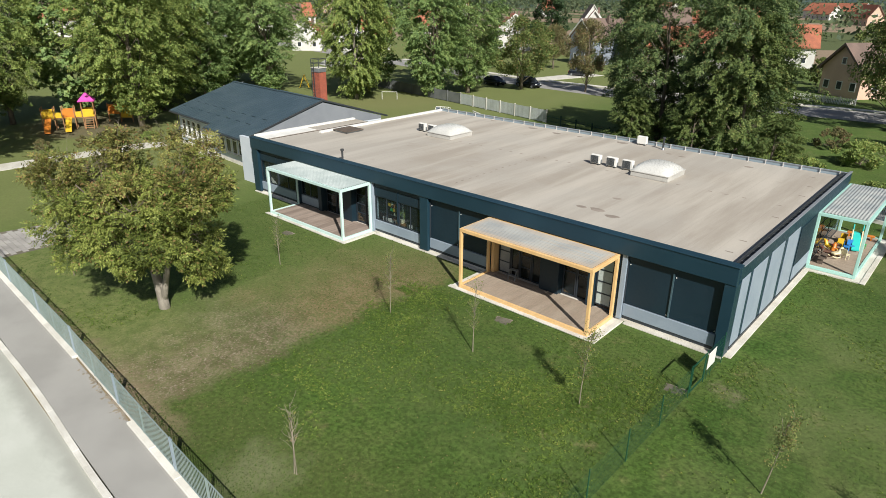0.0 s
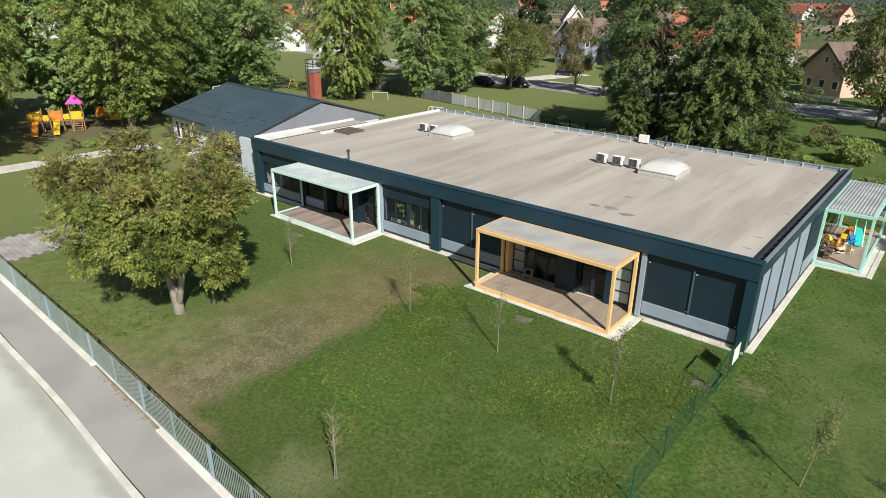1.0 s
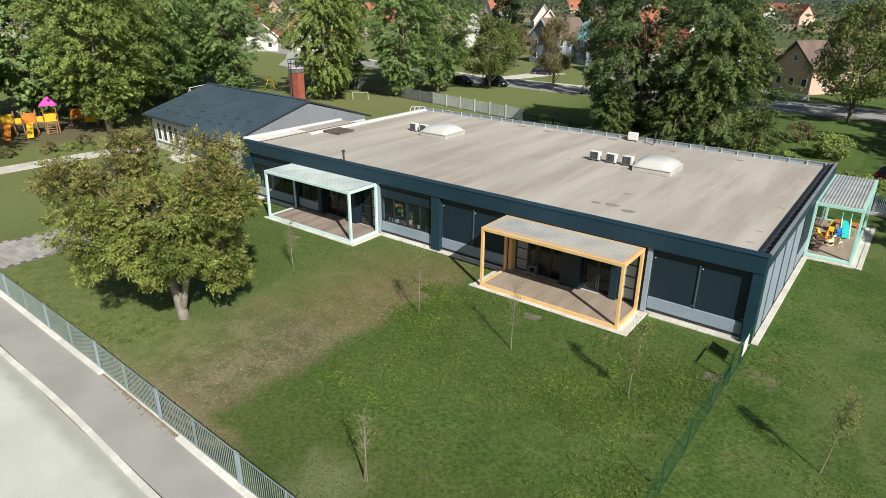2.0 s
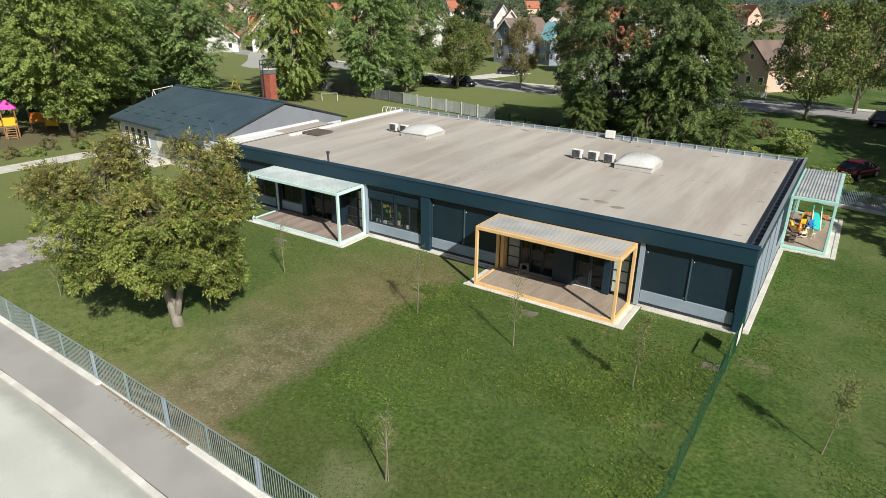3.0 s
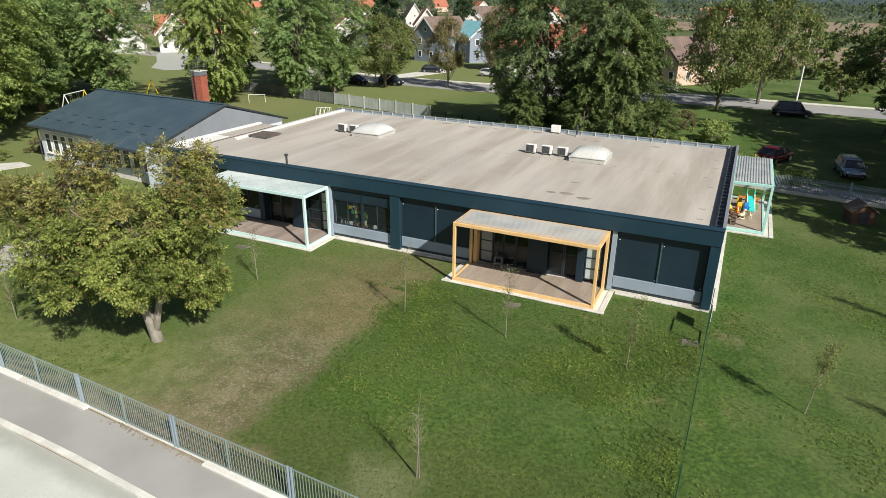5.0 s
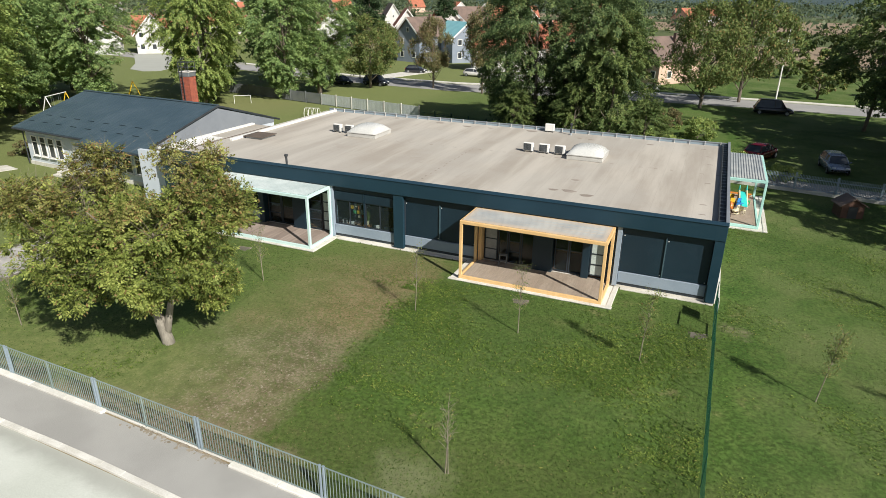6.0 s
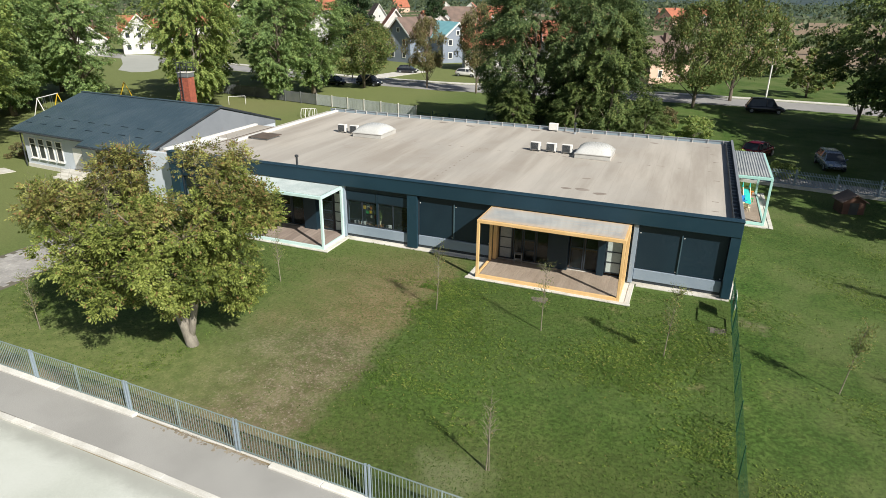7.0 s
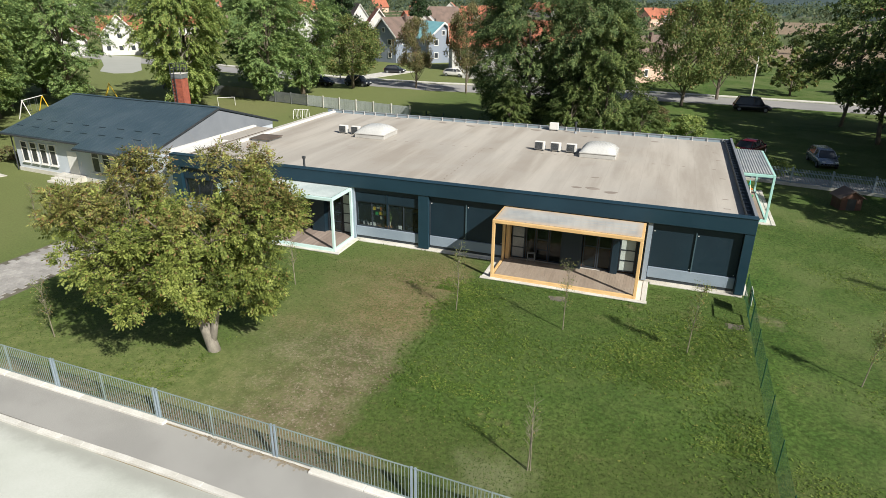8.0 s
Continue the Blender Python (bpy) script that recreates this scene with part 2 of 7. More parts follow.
SAPLING_LEAF = leaf_material("sapling_leaf", (0.09, 0.13, 0.04), (0.19, 0.235, 0.075), (0.30, 0.33, 0.11), (0.30, 0.22, 0.09), 0.12)
BROWN_LEAF = leaf_material("brown_leaf", (0.100, 0.106, 0.048), (0.190, 0.185, 0.080), (0.285, 0.262, 0.118), (0.260, 0.160, 0.090), 0.15)
NEEDLE = leaf_material("needle", (0.024, 0.048, 0.021), (0.042, 0.080, 0.033), (0.075, 0.118, 0.045))
FAR_LEAF = leaf_material("far_leaf", (0.060, 0.092, 0.049), (0.105, 0.139, 0.073), (0.158, 0.185, 0.101))
BARK = paint("bark", (0.20, 0.165, 0.125), (0.11, 0.09, 0.07), 2.5, 22, 0.95, bump=0.8, deep=0.03, grain=0.6, stretch=(1, 1, 0.3))
PALE_BARK = paint("pale_bark", (0.27, 0.245, 0.205), (0.15, 0.135, 0.11), 2.0, 18, 0.95, bump=0.7, deep=0.03, grain=0.5, stretch=(1, 1, 0.35))
SAPLING_BARK = paint("sapling_bark", (0.25, 0.22, 0.165), (0.165, 0.145, 0.105), 3, 30, 0.9, grain=0.3)
FASCIA = paint("fascia_metal", (0.0095, 0.0325, 0.0510), (0.0125, 0.0400, 0.0610), 0.35, 6, 0.42, 0.0, 0.04, 0.004, grain=0.12)
RAIL = paint("shutter_rail", (0.045, 0.085, 0.105), (0.055, 0.095, 0.115), 0.5, 9, 0.5)
DARK_GREEN = paint("dark_green_wire", (0.012, 0.040, 0.028), (0.016, 0.050, 0.034), 1.2, 14, 0.6)
FENCE_BAR = paint("fence_bar_steel", (0.215, 0.270, 0.262), (0.180, 0.235, 0.225), 0.8, 14, 0.55, 0.0, 0.06, grain=0.2, vary=0.06)
SHUTTER = paint("shutter_metal", (0.0052, 0.0185, 0.0305), (0.0070, 0.0230, 0.0365), 0.5, 9, 0.55, 0.0, 0.05, 0.004, grain=0.12)
PANEL = paint("pale_panel", (0.235, 0.290, 0.355), (0.270, 0.325, 0.390), 0.6, 10, 0.55, bump=0.04, deep=0.003, grain=0.12, vary=0.05)
DARK_FRAME = paint("dark_frame", (0.020, 0.026, 0.034), (0.030, 0.038, 0.048), 1.2, 16, 0.5, bump=0.05, grain=0.15)
CONCRETE = paint("concrete", (0.60, 0.58, 0.53), (0.49, 0.465, 0.41), 0.9, 20, 0.92, bump=0.3, grain=0.4, vary=0.06)
KERB = paint("kerb_concrete", (0.66, 0.645, 0.595), (0.56, 0.54, 0.485), 1.1, 22, 0.92, bump=0.3, grain=0.4, vary=0.08)
ASPHALT = paint("grey_asphalt", (0.278, 0.272, 0.256), (0.325, 0.318, 0.300), 0.35, 45, 0.95, bump=0.5, deep=0.006, grain=0.45)
ROAD = paint("pale_road", (0.525, 0.545, 0.495), (0.455, 0.475, 0.425), 0.25, 35, 0.95, bump=0.4, deep=0.006, grain=0.35)
def dusty_gutter(m):
    """Grey dust and grit washed along the foot of the kerb."""
    n, l = m.node_tree.nodes, m.node_tree.links
    b = n["Principled BSDF"]
    under = b.inputs["Base Color"].links[0].from_socket
    pos = n.new("ShaderNodeNewGeometry").outputs["Position"]
    sep = n.new("ShaderNodeSeparateXYZ")
    l.new(pos, sep.inputs[0])
    off = maths(n, l, "ADD", maths(n, l, "SUBTRACT", sep.outputs[1], 4.12 - 0.034 * 21.0), maths(n, l, "MULTIPLY", sep.outputs[0], 0.034))
    off = maths(n, l, "ADD", off, maths(n, l, "MULTIPLY", maths(n, l, "SUBTRACT", noise_node(n, l, pos, 0.9, 5, 0.65), 0.5), 0.9))
    f = maths(n, l, "MULTIPLY", ranged(n, l, off, -0.85, -0.1), 0.7)
    l.new(mixed(n, l, f, under, (0.285, 0.285, 0.255)), b.inputs["Base Color"])


dusty_gutter(ROAD)
FAR_ROAD = paint("far_road", (0.24, 0.235, 0.23), (0.30, 0.29, 0.28), 0.15, 12, 0.95, bump=0.2, grain=0.3)
PAVER = paint("paving_block", (0.34, 0.325, 0.305), (0.27, 0.258, 0.243), 0.8, 18, 0.92, bump=0.3, grain=0.4, vary=0.14)
JOINT = paint("joint_sand", (0.15, 0.135, 0.105), (0.11, 0.10, 0.075), 1.5, 20, 0.97, bump=0.3)
MINT = paint("mint_paint", (0.36, 0.62, 0.56), (0.40, 0.66, 0.60), 1.2, 18, 0.5, bump=0.05, grain=0.14)
PALE_MINT = paint("pale_mint_paint", (0.49, 0.665, 0.635), (0.54, 0.705, 0.675), 1.2, 18, 0.5, bump=0.05, grain=0.14)
ORANGE = paint("orange_paint", (0.66, 0.42, 0.185), (0.71, 0.47, 0.225), 1.6, 18, 0.55, bump=0.08, grain=0.2)
# white stool paint greyed down, so that it carries the shade by the wall
SHADED_WHITE = paint("shaded_white_paint", (0.24, 0.24, 0.23), (0.19, 0.19, 0.185), 1.5, 14, 0.7)
RED_DECK = paint("red_deck_board", (0.215, 0.168, 0.140), (0.272, 0.220, 0.188), 1.4, 22, 0.82, bump=0.3, grain=0.4, vary=0.16, stretch=(1, 0.25, 1))
DECK = paint("deck_board", (0.265, 0.212, 0.165), (0.320, 0.262, 0.208), 1.4, 22, 0.82, bump=0.3, grain=0.4, vary=0.06, stretch=(1, 0.25, 1))
def rusty_sheet_edges(m, tint):
    """Warm streaks and flakes that run along the ribs of a roof sheet."""
    n, l = m.node_tree.nodes, m.node_tree.links
    b = n["Principled BSDF"]
    src = b.inputs["Base Color"].links[0].from_socket
    st = n.new("ShaderNodeVectorMath")
    st.operation, st.inputs[1].default_value = "MULTIPLY", (0.10, 7.5, 1.0)
    l.new(n.new("ShaderNodeTexCoord").outputs["Object"], st.inputs[0])
    f = ranged(n, l, noise_node(n, l, st.outputs[0], 1.6, 5, 0.65), 0.46, 0.68, 0.0, 0.55)
    box_pos = n.new("ShaderNodeSeparateXYZ")
    l.new(n.new("ShaderNodeTexCoord").outputs["Generated"], box_pos.inputs[0])
    rim = [ranged(n, l, maths(n, l, "ABSOLUTE", maths(n, l, "SUBTRACT", box_pos.outputs[k], 0.5)), a, 0.5, 0.0, 0.8) for k, a in ((0, 0.44), (1, 0.24))]
    f = maths(n, l, "MAXIMUM", f, maths(n, l, "MULTIPLY", maths(n, l, "MAXIMUM", rim[0], rim[1]), ranged(n, l, noise_node(n, l, st.outputs[0], 3.0, 4), 0.3, 0.6, 0.5, 1.0)))
    l.new(mixed(n, l, f, src, tint), b.inputs["Base Color"])


SHEET = paint("corrugated_sheet", (0.25, 0.275, 0.29), (0.40, 0.41, 0.40), 0.55, 12, 0.42, 0.0, 0.08, grain=0.3)
ORANGE_SHEET = paint("rust_streaked_sheet", (0.27, 0.285, 0.29), (0.36, 0.37, 0.36), 0.55, 12, 0.42, 0.0, 0.04, grain=0.1)
rusty_sheet_edges(ORANGE_SHEET, (0.46, 0.36, 0.26))
MINT_SHEET = paint("mint_sheet", (0.36, 0.42, 0.415), (0.50, 0.55, 0.54), 0.55, 12, 0.42, 0.0, 0.08, grain=0.3)
FENCE = paint("fence_steel", (0.255, 0.315, 0.365), (0.225, 0.285, 0.335), 0.8, 14, 0.5, 0.0, 0.06, grain=0.2, vary=0.05)
GREEN = paint("green_wire", (0.008, 0.058, 0.030), (0.011, 0.072, 0.038), 1.2, 14, 0.5, bump=0.05, grain=0.15)
WHITE = paint("white_paint", (0.74, 0.73, 0.70), (0.66, 0.65, 0.62), 0.8, 16, 0.65, bump=0.06, grain=0.15)
PLASTER = paint("white_plaster", (0.60, 0.585, 0.565), (0.52, 0.51, 0.49), 0.5, 18, 0.92, bump=0.15, grain=0.2)
BLUE_PLASTER = paint("pale_blue_plaster", (0.47, 0.52, 0.58), (0.53, 0.57, 0.62), 0.5, 18, 0.92, bump=0.12, grain=0.2)
SLATE_PLASTER = paint("slate_blue_plaster", (0.20, 0.235, 0.29), (0.235, 0.265, 0.31), 0.5, 18, 0.92, bump=0.12, grain=0.2)
GREY_CLAD = paint("grey_gable", (0.165, 0.182, 0.205), (0.19, 0.208, 0.23), 0.5, 12, 0.8, bump=0.08, grain=0.15)
PEACH = paint("peach_plaster", (0.62, 0.43, 0.33), (0.55, 0.38, 0.29), 0.4, 16, 0.92, bump=0.12, grain=0.2)
METAL_ROOF = paint("dark_metal_roof", (0.042, 0.068, 0.086), (0.056, 0.084, 0.103), 0.5, 9, 0.42, 0.0, 0.08, grain=0.2)
TILE = paint("orange_tile", (0.36, 0.125, 0.070), (0.28, 0.10, 0.060), 0.6, 6, 0.85, bump=0.4, deep=0.03, grain=0.5)
BROWN_TILE = paint("brown_tile", (0.165, 0.115, 0.095), (0.125, 0.09, 0.075), 0.6, 6, 0.85, bump=0.4, deep=0.03, grain=0.5)
BRICK = paint("red_brick", (0.37, 0.105, 0.062), (0.29, 0.085, 0.055), 3.0, 18, 0.9, bump=0.3, grain=0.4, vary=0.15)
GREY_METAL = paint("grey_metal", (0.34, 0.36, 0.38), (0.28, 0.30, 0.32), 1.0, 14, 0.4, 0.6, 0.06, grain=0.2)
DARK_METAL = paint("dark_metal", (0.035, 0.04, 0.045), (0.05, 0.055, 0.06), 1.5, 14, 0.5, 0.2, 0.06, grain=0.2)
RUST = paint("rusty_sheet", (0.085, 0.068, 0.055), (0.12, 0.09, 0.07), 1.5, 14, 0.85, 0.0, 0.2, grain=0.4)
DOME = paint("milky_acrylic", (0.56, 0.56, 0.54), (0.49, 0.49, 0.47), 0.8, 10, 0.3, bump=0.03, grain=0.1)
GLASS = glass_material("window_glass", (0.02, 0.03, 0.035))
FAR_GLASS = paint("far_window_glass", (0.030, 0.036, 0.044), (0.05, 0.055, 0.06), 0.7, 3, 0.12, bump=0.02, grain=0.1)
# darker copy of the blind for a weakly lit panel, shade included in its colour
SHADED_BLIND = paint("shaded_blind", (0.30, 0.31, 0.30), (0.22, 0.23, 0.225), 1.2, 10, 0.6, bump=0.05)
BLIND = paint("milky_blind", (0.47, 0.53, 0.49), (0.40, 0.45, 0.42), 1.2, 10, 0.6, bump=0.05)
RUBBER = paint("rubber", (0.02, 0.02, 0.02), (0.028, 0.028, 0.028), 4, 30, 0.85, bump=0.1)
CAR_RED = paint("red_car_paint", (0.10, 0.008, 0.017), (0.12, 0.010, 0.020), 0.6, 10, 0.22, 0.0, 0.01, grain=0.05, spec=0.8)
CAR_BLACK = paint("black_car_paint", (0.010, 0.012, 0.018), (0.014, 0.016, 0.022), 0.6, 10, 0.2, 0.0, 0.01, grain=0.05, spec=0.8)
# silver made darker and bluer to stand in for the trees' shade
CAR_SILVER = paint("shaded_silver_car_paint", (0.25, 0.285, 0.345), (0.28, 0.315, 0.37), 0.6, 10, 0.25, 0.5, 0.01, grain=0.05, spec=0.8)
PLY = paint("interior_wall", (0.15, 0.14, 0.12), (0.12, 0.112, 0.095), 0.5, 8, 0.9)
TEAL_SHEET = paint("teal_sheet_roof", (0.20, 0.45, 0.50), (0.25, 0.52, 0.56), 0.8, 8, 0.5, grain=0.2)
DARK_PINE = paint("dark_stained_wood", (0.11, 0.052, 0.034), (0.08, 0.040, 0.028), 2, 20, 0.75, grain=0.35)
PINE = paint("pine_wood", (0.32, 0.17, 0.075), (0.25, 0.13, 0.06), 2, 20, 0.75, grain=0.35)
PLASTIC = {
    "yellow": paint("yellow_plastic", (0.70, 0.46, 0.03), (0.64, 0.41, 0.03), 2, 10, 0.4, bump=0.02, grain=0.08),
    "orange": paint("orange_plastic", (0.62, 0.21, 0.03), (0.56, 0.18, 0.03), 2, 10, 0.4, bump=0.02, grain=0.08),
    "red": paint("red_plastic", (0.50, 0.04, 0.03), (0.44, 0.04, 0.03), 2, 10, 0.4, bump=0.02, grain=0.08),
    "blue": paint("blue_plastic", (0.03, 0.20, 0.50), (0.03, 0.17, 0.45), 2, 10, 0.4, bump=0.02, grain=0.08),
    "teal": paint("teal_plastic", (0.03, 0.50, 0.46), (0.03, 0.45, 0.42), 2, 10, 0.4, bump=0.02, grain=0.08),
    "cream": paint("cream_plastic", (0.72, 0.66, 0.44), (0.66, 0.61, 0.41), 2, 10, 0.4, bump=0.02, grain=0.08),
    "green": paint("green_plastic", (0.04, 0.36, 0.10), (0.04, 0.31, 0.09), 2, 10, 0.4, bump=0.02, grain=0.08),
    "pink": paint("pink_plastic", (0.62, 0.08, 0.40), (0.56, 0.07, 0.36), 2, 10, 0.4, bump=0.02, grain=0.08),
}


# ---- building blocks ----
def block(bm, x0, x1, y0, y1, z0, z1, bevel=0.0):
    c = Vector(((x0 + x1) / 2, (y0 + y1) / 2, (z0 + z1) / 2))
    r = bmesh.ops.create_cube(bm, size=1.0, matrix=Matrix.LocRotScale(c, None, (abs(x1 - x0), abs(y1 - y0), abs(z1 - z0))))
    if bevel:
        edges = list({e for v in r["verts"] for e in v.link_edges})
        bmesh.ops.bevel(bm, geom=edges, offset=bevel, segments=1, affect="EDGES", profile=0.5)
    return bm


def box(x0, x1, y0, y1, z0, z1, bevel=0.0):
    return block(bmesh.new(), x0, x1, y0, y1, z0, z1, bevel)


def tube(bm, points, radii, sides=8, cap=True):
    """A tapered tube along points."""
    pts = [Vector(p) for p in points]
    rings = []
    for i, p in enumerate(pts):
        d = (pts[min(i + 1, len(pts) - 1)] - pts[max(i - 1, 0)]).normalized()
        a = d.cross(Vector((0.31, 0.2, 0.93)))
        if a.length < 0.05:
            a = d.cross(Vector((1, 0, 0)))
        a.normalize()
        b = d.cross(a)
        rings.append([bm.verts.new(p + radii[i] * (math.cos(k * math.tau / sides) * a + math.sin(k * math.tau / sides) * b)) for k in range(sides)])
    for r, s in zip(rings, rings[1:]):
        for k in range(sides):
            bm.faces.new((r[k], r[(k + 1) % sides], s[(k + 1) % sides], s[k]))
    if cap:
        bm.faces.new(list(reversed(rings[0])))
        bm.faces.new(rings[-1])
    return bm


def rod(p, q, r, sides=8):
    return tube(bmesh.new(), (p, q), (r, r), sides)


def slab(points, z0, z1):
    """A flat plate over a plan outline."""
    bm = bmesh.new()
    low = [bm.verts.new((x, y, z0)) for x, y in points]
    top = [bm.verts.new((x, y, z1)) for x, y in points]
    k = len(points)
    bm.faces.new(top)
    bm.faces.new(list(reversed(low)))
    for i in range(k):
        bm.faces.new((low[i], low[(i + 1) % k], top[(i + 1) % k], top[i]))
    bmesh.ops.recalc_face_normals(bm, faces=bm.faces)
    return bm


def prism(outline, x0, x1):
    """An outline in the y-z plane drawn out along x."""
    bm = bmesh.new()
    a = [bm.verts.new((x0, y, z)) for y, z in outline]
    b = [bm.verts.new((x1, y, z)) for y, z in outline]
    k = len(outline)
    bm.faces.new(a)
    bm.faces.new(list(reversed(b)))
    for i in range(k):
        bm.faces.new((a[i], b[i], b[(i + 1) % k], a[(i + 1) % k]))
    bmesh.ops.recalc_face_normals(bm, faces=bm.faces)
    return bm


def to_mesh(name, bm, material, smooth=False):
    me = bpy.data.meshes.new(name)
    bm.to_mesh(me)
    bm.free()
    me.materials.append(material)
    if smooth:
        for p in me.polygons:
            p.use_smooth = True
    return me


def thing(name, loc=(0, 0, 0), rz=0.0, label="", category="", group="", kind=""):
    ob = new(name)
    ob.matrix_basis = pose(*loc, 0, 0, rz)
    return tagged(ob, label, category, group, kind)


def part(name, bm, material, parent, label="", loc=None, rot=(0, 0, 0), smooth=False, plan=False):
    """One mesh under a thing or a part. plan: its coordinates are those of the plan, and its thing stands unturned."""
    if plan:
        base, p = Vector(), parent
        while p:
            base, p = base + p.location, p.parent
        bmesh.ops.translate(bm, verts=bm.verts, vec=-base)
    ob = new(name, to_mesh(name, bm, material, smooth))
    ob.parent = parent
    if loc or rot != (0, 0, 0):
        ob.matrix_basis = pose(*(loc or (0, 0, 0)), *rot)
    return ob


def piece(name, mesh, parent, loc, rot=(0, 0, 0)):
    ob = new(name, mesh)
    ob.parent = parent
    ob.matrix_basis = pose(*loc, *rot)
    return ob


def solid(name, bm, material, label="", category="", kind="", group="", smooth=False, loc=None, rz=0.0):
    ob = new(name, to_mesh(name, bm, material, smooth))
    if loc:
        ob.matrix_basis = pose(*loc, 0, 0, rz)
    return tagged(ob, label, category, group, kind)


def from_arrays(name, verts, faces, material, corners=4):
    """A mesh from arrays of points and of equal-sided faces."""
    me = bpy.data.meshes.new(name)
    verts, faces = np.asarray(verts, np.float32), np.asarray(faces, np.int32)
    me.vertices.add(len(verts))
    me.vertices.foreach_set("co", verts.ravel())
    me.loops.add(faces.size)
    me.loops.foreach_set("vertex_index", faces.ravel())
    me.polygons.add(len(faces))
    me.polygons.foreach_set("loop_start", np.arange(0, faces.size, corners, dtype=np.int32))
    me.update(calc_edges=True)
    me.materials.append(material)
    return me


def rise(x, y):
    """Height of the ground: the lawn lies a little above the yard."""
    a = min(max((22.3 - y) / 3.5, 0.0), 1.0)
    b = min(max((y - fence_y(x) - 0.05) / 0.6, 0.0), 1.0)
    c = min(max((x + 60) / 15, 0.0), 1.0)
    return (0.085 + 0.055 * b) * a * a * (3 - 2 * a) * c if y > fence_y(x) - 0.3 else 0.0


def fence_y(x):
    return 6.22 - 0.046 * (x + 21.0) if x > -26.1 else 6.4546 - 0.030 * (x + 26.1)


def kerb_y(x):
    return 4.18 - 0.034 * (x + 21.0)


# ---- ground, street, paths ----
def make_ground():
    near_x, near_y = np.arange(-70, 31, 1.0), np.arange(5.5, 40, 0.5)
    xs = np.concatenate((np.array([-3500, -900, -300, -140, -95]), near_x, np.array([60, 140, 400, 1000, 3500])))
    ys = np.concatenate((np.array([-1200, -300, -80, -20, 0]), near_y, np.array([55, 80, 120, 200, 400, 900, 2000, 4300])))
    verts = [(x, y, rise(x, y)) for y in ys for x in xs]
    w = len(xs)
    faces = [(j * w + i, j * w + i + 1, (j + 1) * w + i + 1, (j + 1) * w + i) for j in range(len(ys) - 1) for i in range(w - 1)]
    ob = new("ground", from_arrays("ground", verts, faces, GROUND))
    tagged(ob, "mown green lawn with worn brown strip and distant fields", "ground", kind="structure")


make_ground()
solid("street", slab([(-400, kerb_y(-400)), (120, kerb_y(120)), (120, -14), (-400, -14)], -0.3, 0.012), ROAD,
      "pale grey sunlit street surface with dark marks", "road", "structure")
pavement_slab = slab([(-400, kerb_y(-400) + 0.2), (120, kerb_y(120) + 0.2), (120, fence_y(120) - 0.12), (-26.1, fence_y(-26.1) - 0.12), (-400, fence_y(-400) - 0.12)], -0.3, 0.09)
solid("pavement", pavement_slab, ASPHALT, "grey asphalt pavement beside the street fence", "pavement", "structure")
kerb = thing("kerb", (-21, 4.6, 0), 0, "pale concrete kerb between street and pavement", "kerb", kind="structure")
kerb_mesh = to_mesh("kerb_stone", box(-0.4995, 0.4995, -0.11, 0.10, -0.2, 0.105, 0.007), KERB)
slant = math.degrees(math.atan(-0.032))
for k in range(70):
    x = -62 + k * 1.0
    piece("kerb_stone", kerb_mesh, kerb, (x + 21, kerb_y(x) + 0.10 - 4.6 + 0.05 * math.sin(x * 0.45), random.uniform(-0.006, 0.006)), (0, 0, slant + 1.2 * math.cos(x * 0.45)))
part("long_kerb", slab([(-400, kerb_y(-400)), (-62.5, kerb_y(-62.5)), (-62.5, kerb_y(-62.5) + 0.2), (-400, kerb_y(-400) + 0.2)], -0.2, 0.12), KERB, kerb, plan=True)
plinth = thing("fence_plinth", (-30, 6.5, 0), 0, "low pale concrete strip under the street fence", "plinth", kind="structure")
fslant = math.degrees(math.atan(-0.046))
strip_mesh = to_mesh("plinth_block", box(-0.998, 0.998, -0.13, 0.13, -0.2, 0.17, 0.02), KERB)
for k in range(40):
    x = -66.7 + k * 2.0
    if not -25.9 < x < -19.9:
        piece("plinth_block", strip_mesh, plinth, (x + 30, fence_y(x) - 0.10 - 6.5, random.uniform(-0.01, 0.01)), (0, 0, fslant if x > -26 else math.degrees(math.atan(-0.030))))
thin_mesh = to_mesh("plinth_edge", box(-0.99, 0.99, -0.04, 0.04, -0.2, 0.13, 0.01), KERB)
for x in (-24.7, -22.7, -20.7):
    piece("plinth_edge", thin_mesh, plinth, (x + 30, fence_y(x) - 6.5, 0), (0, 0, fslant))

clod_mesh = to_mesh("soil_clod", slab([(0.05 * math.cos(a) * (1 + 0.3 * math.sin(3 * a)), 0.032 * math.sin(a)) for a in np.linspace(0, math.tau, 8)[:-1]], 0, 0.018), SOIL)
for k in range(120):
    x = random.choice((-23.4, -21.6, -20.6)) + random.gauss(0, 0.55)
    ob = piece("soil_clod", clod_mesh, plinth, (x + 30, fence_y(x) - 0.06 - abs(random.gauss(0, 0.10)) - 6.5, 0.088), (0, 0, random.uniform(0, 360)))
    s = random.uniform(0.4, 1.5)
    ob.scale = (s, s, s)

# paved drive at the west end of the lawn
drive = thing("paved_drive", (-42, 12, 0), 0, "grey interlocking paving blocks beside the lawn", "paving", kind="structure")
drive_outline = [(-45.2, 6.6), (-40.0, 6.6), (-39.9, 12.0), (-40.1, 16.0), (-40.6, 21.0), (-44.2, 21.4), (-44.2, 15.0), (-44.4, 11.0)]
part("joint_bed", slab(drive_outline, -0.1, 0.155), JOINT, drive, plan=True)


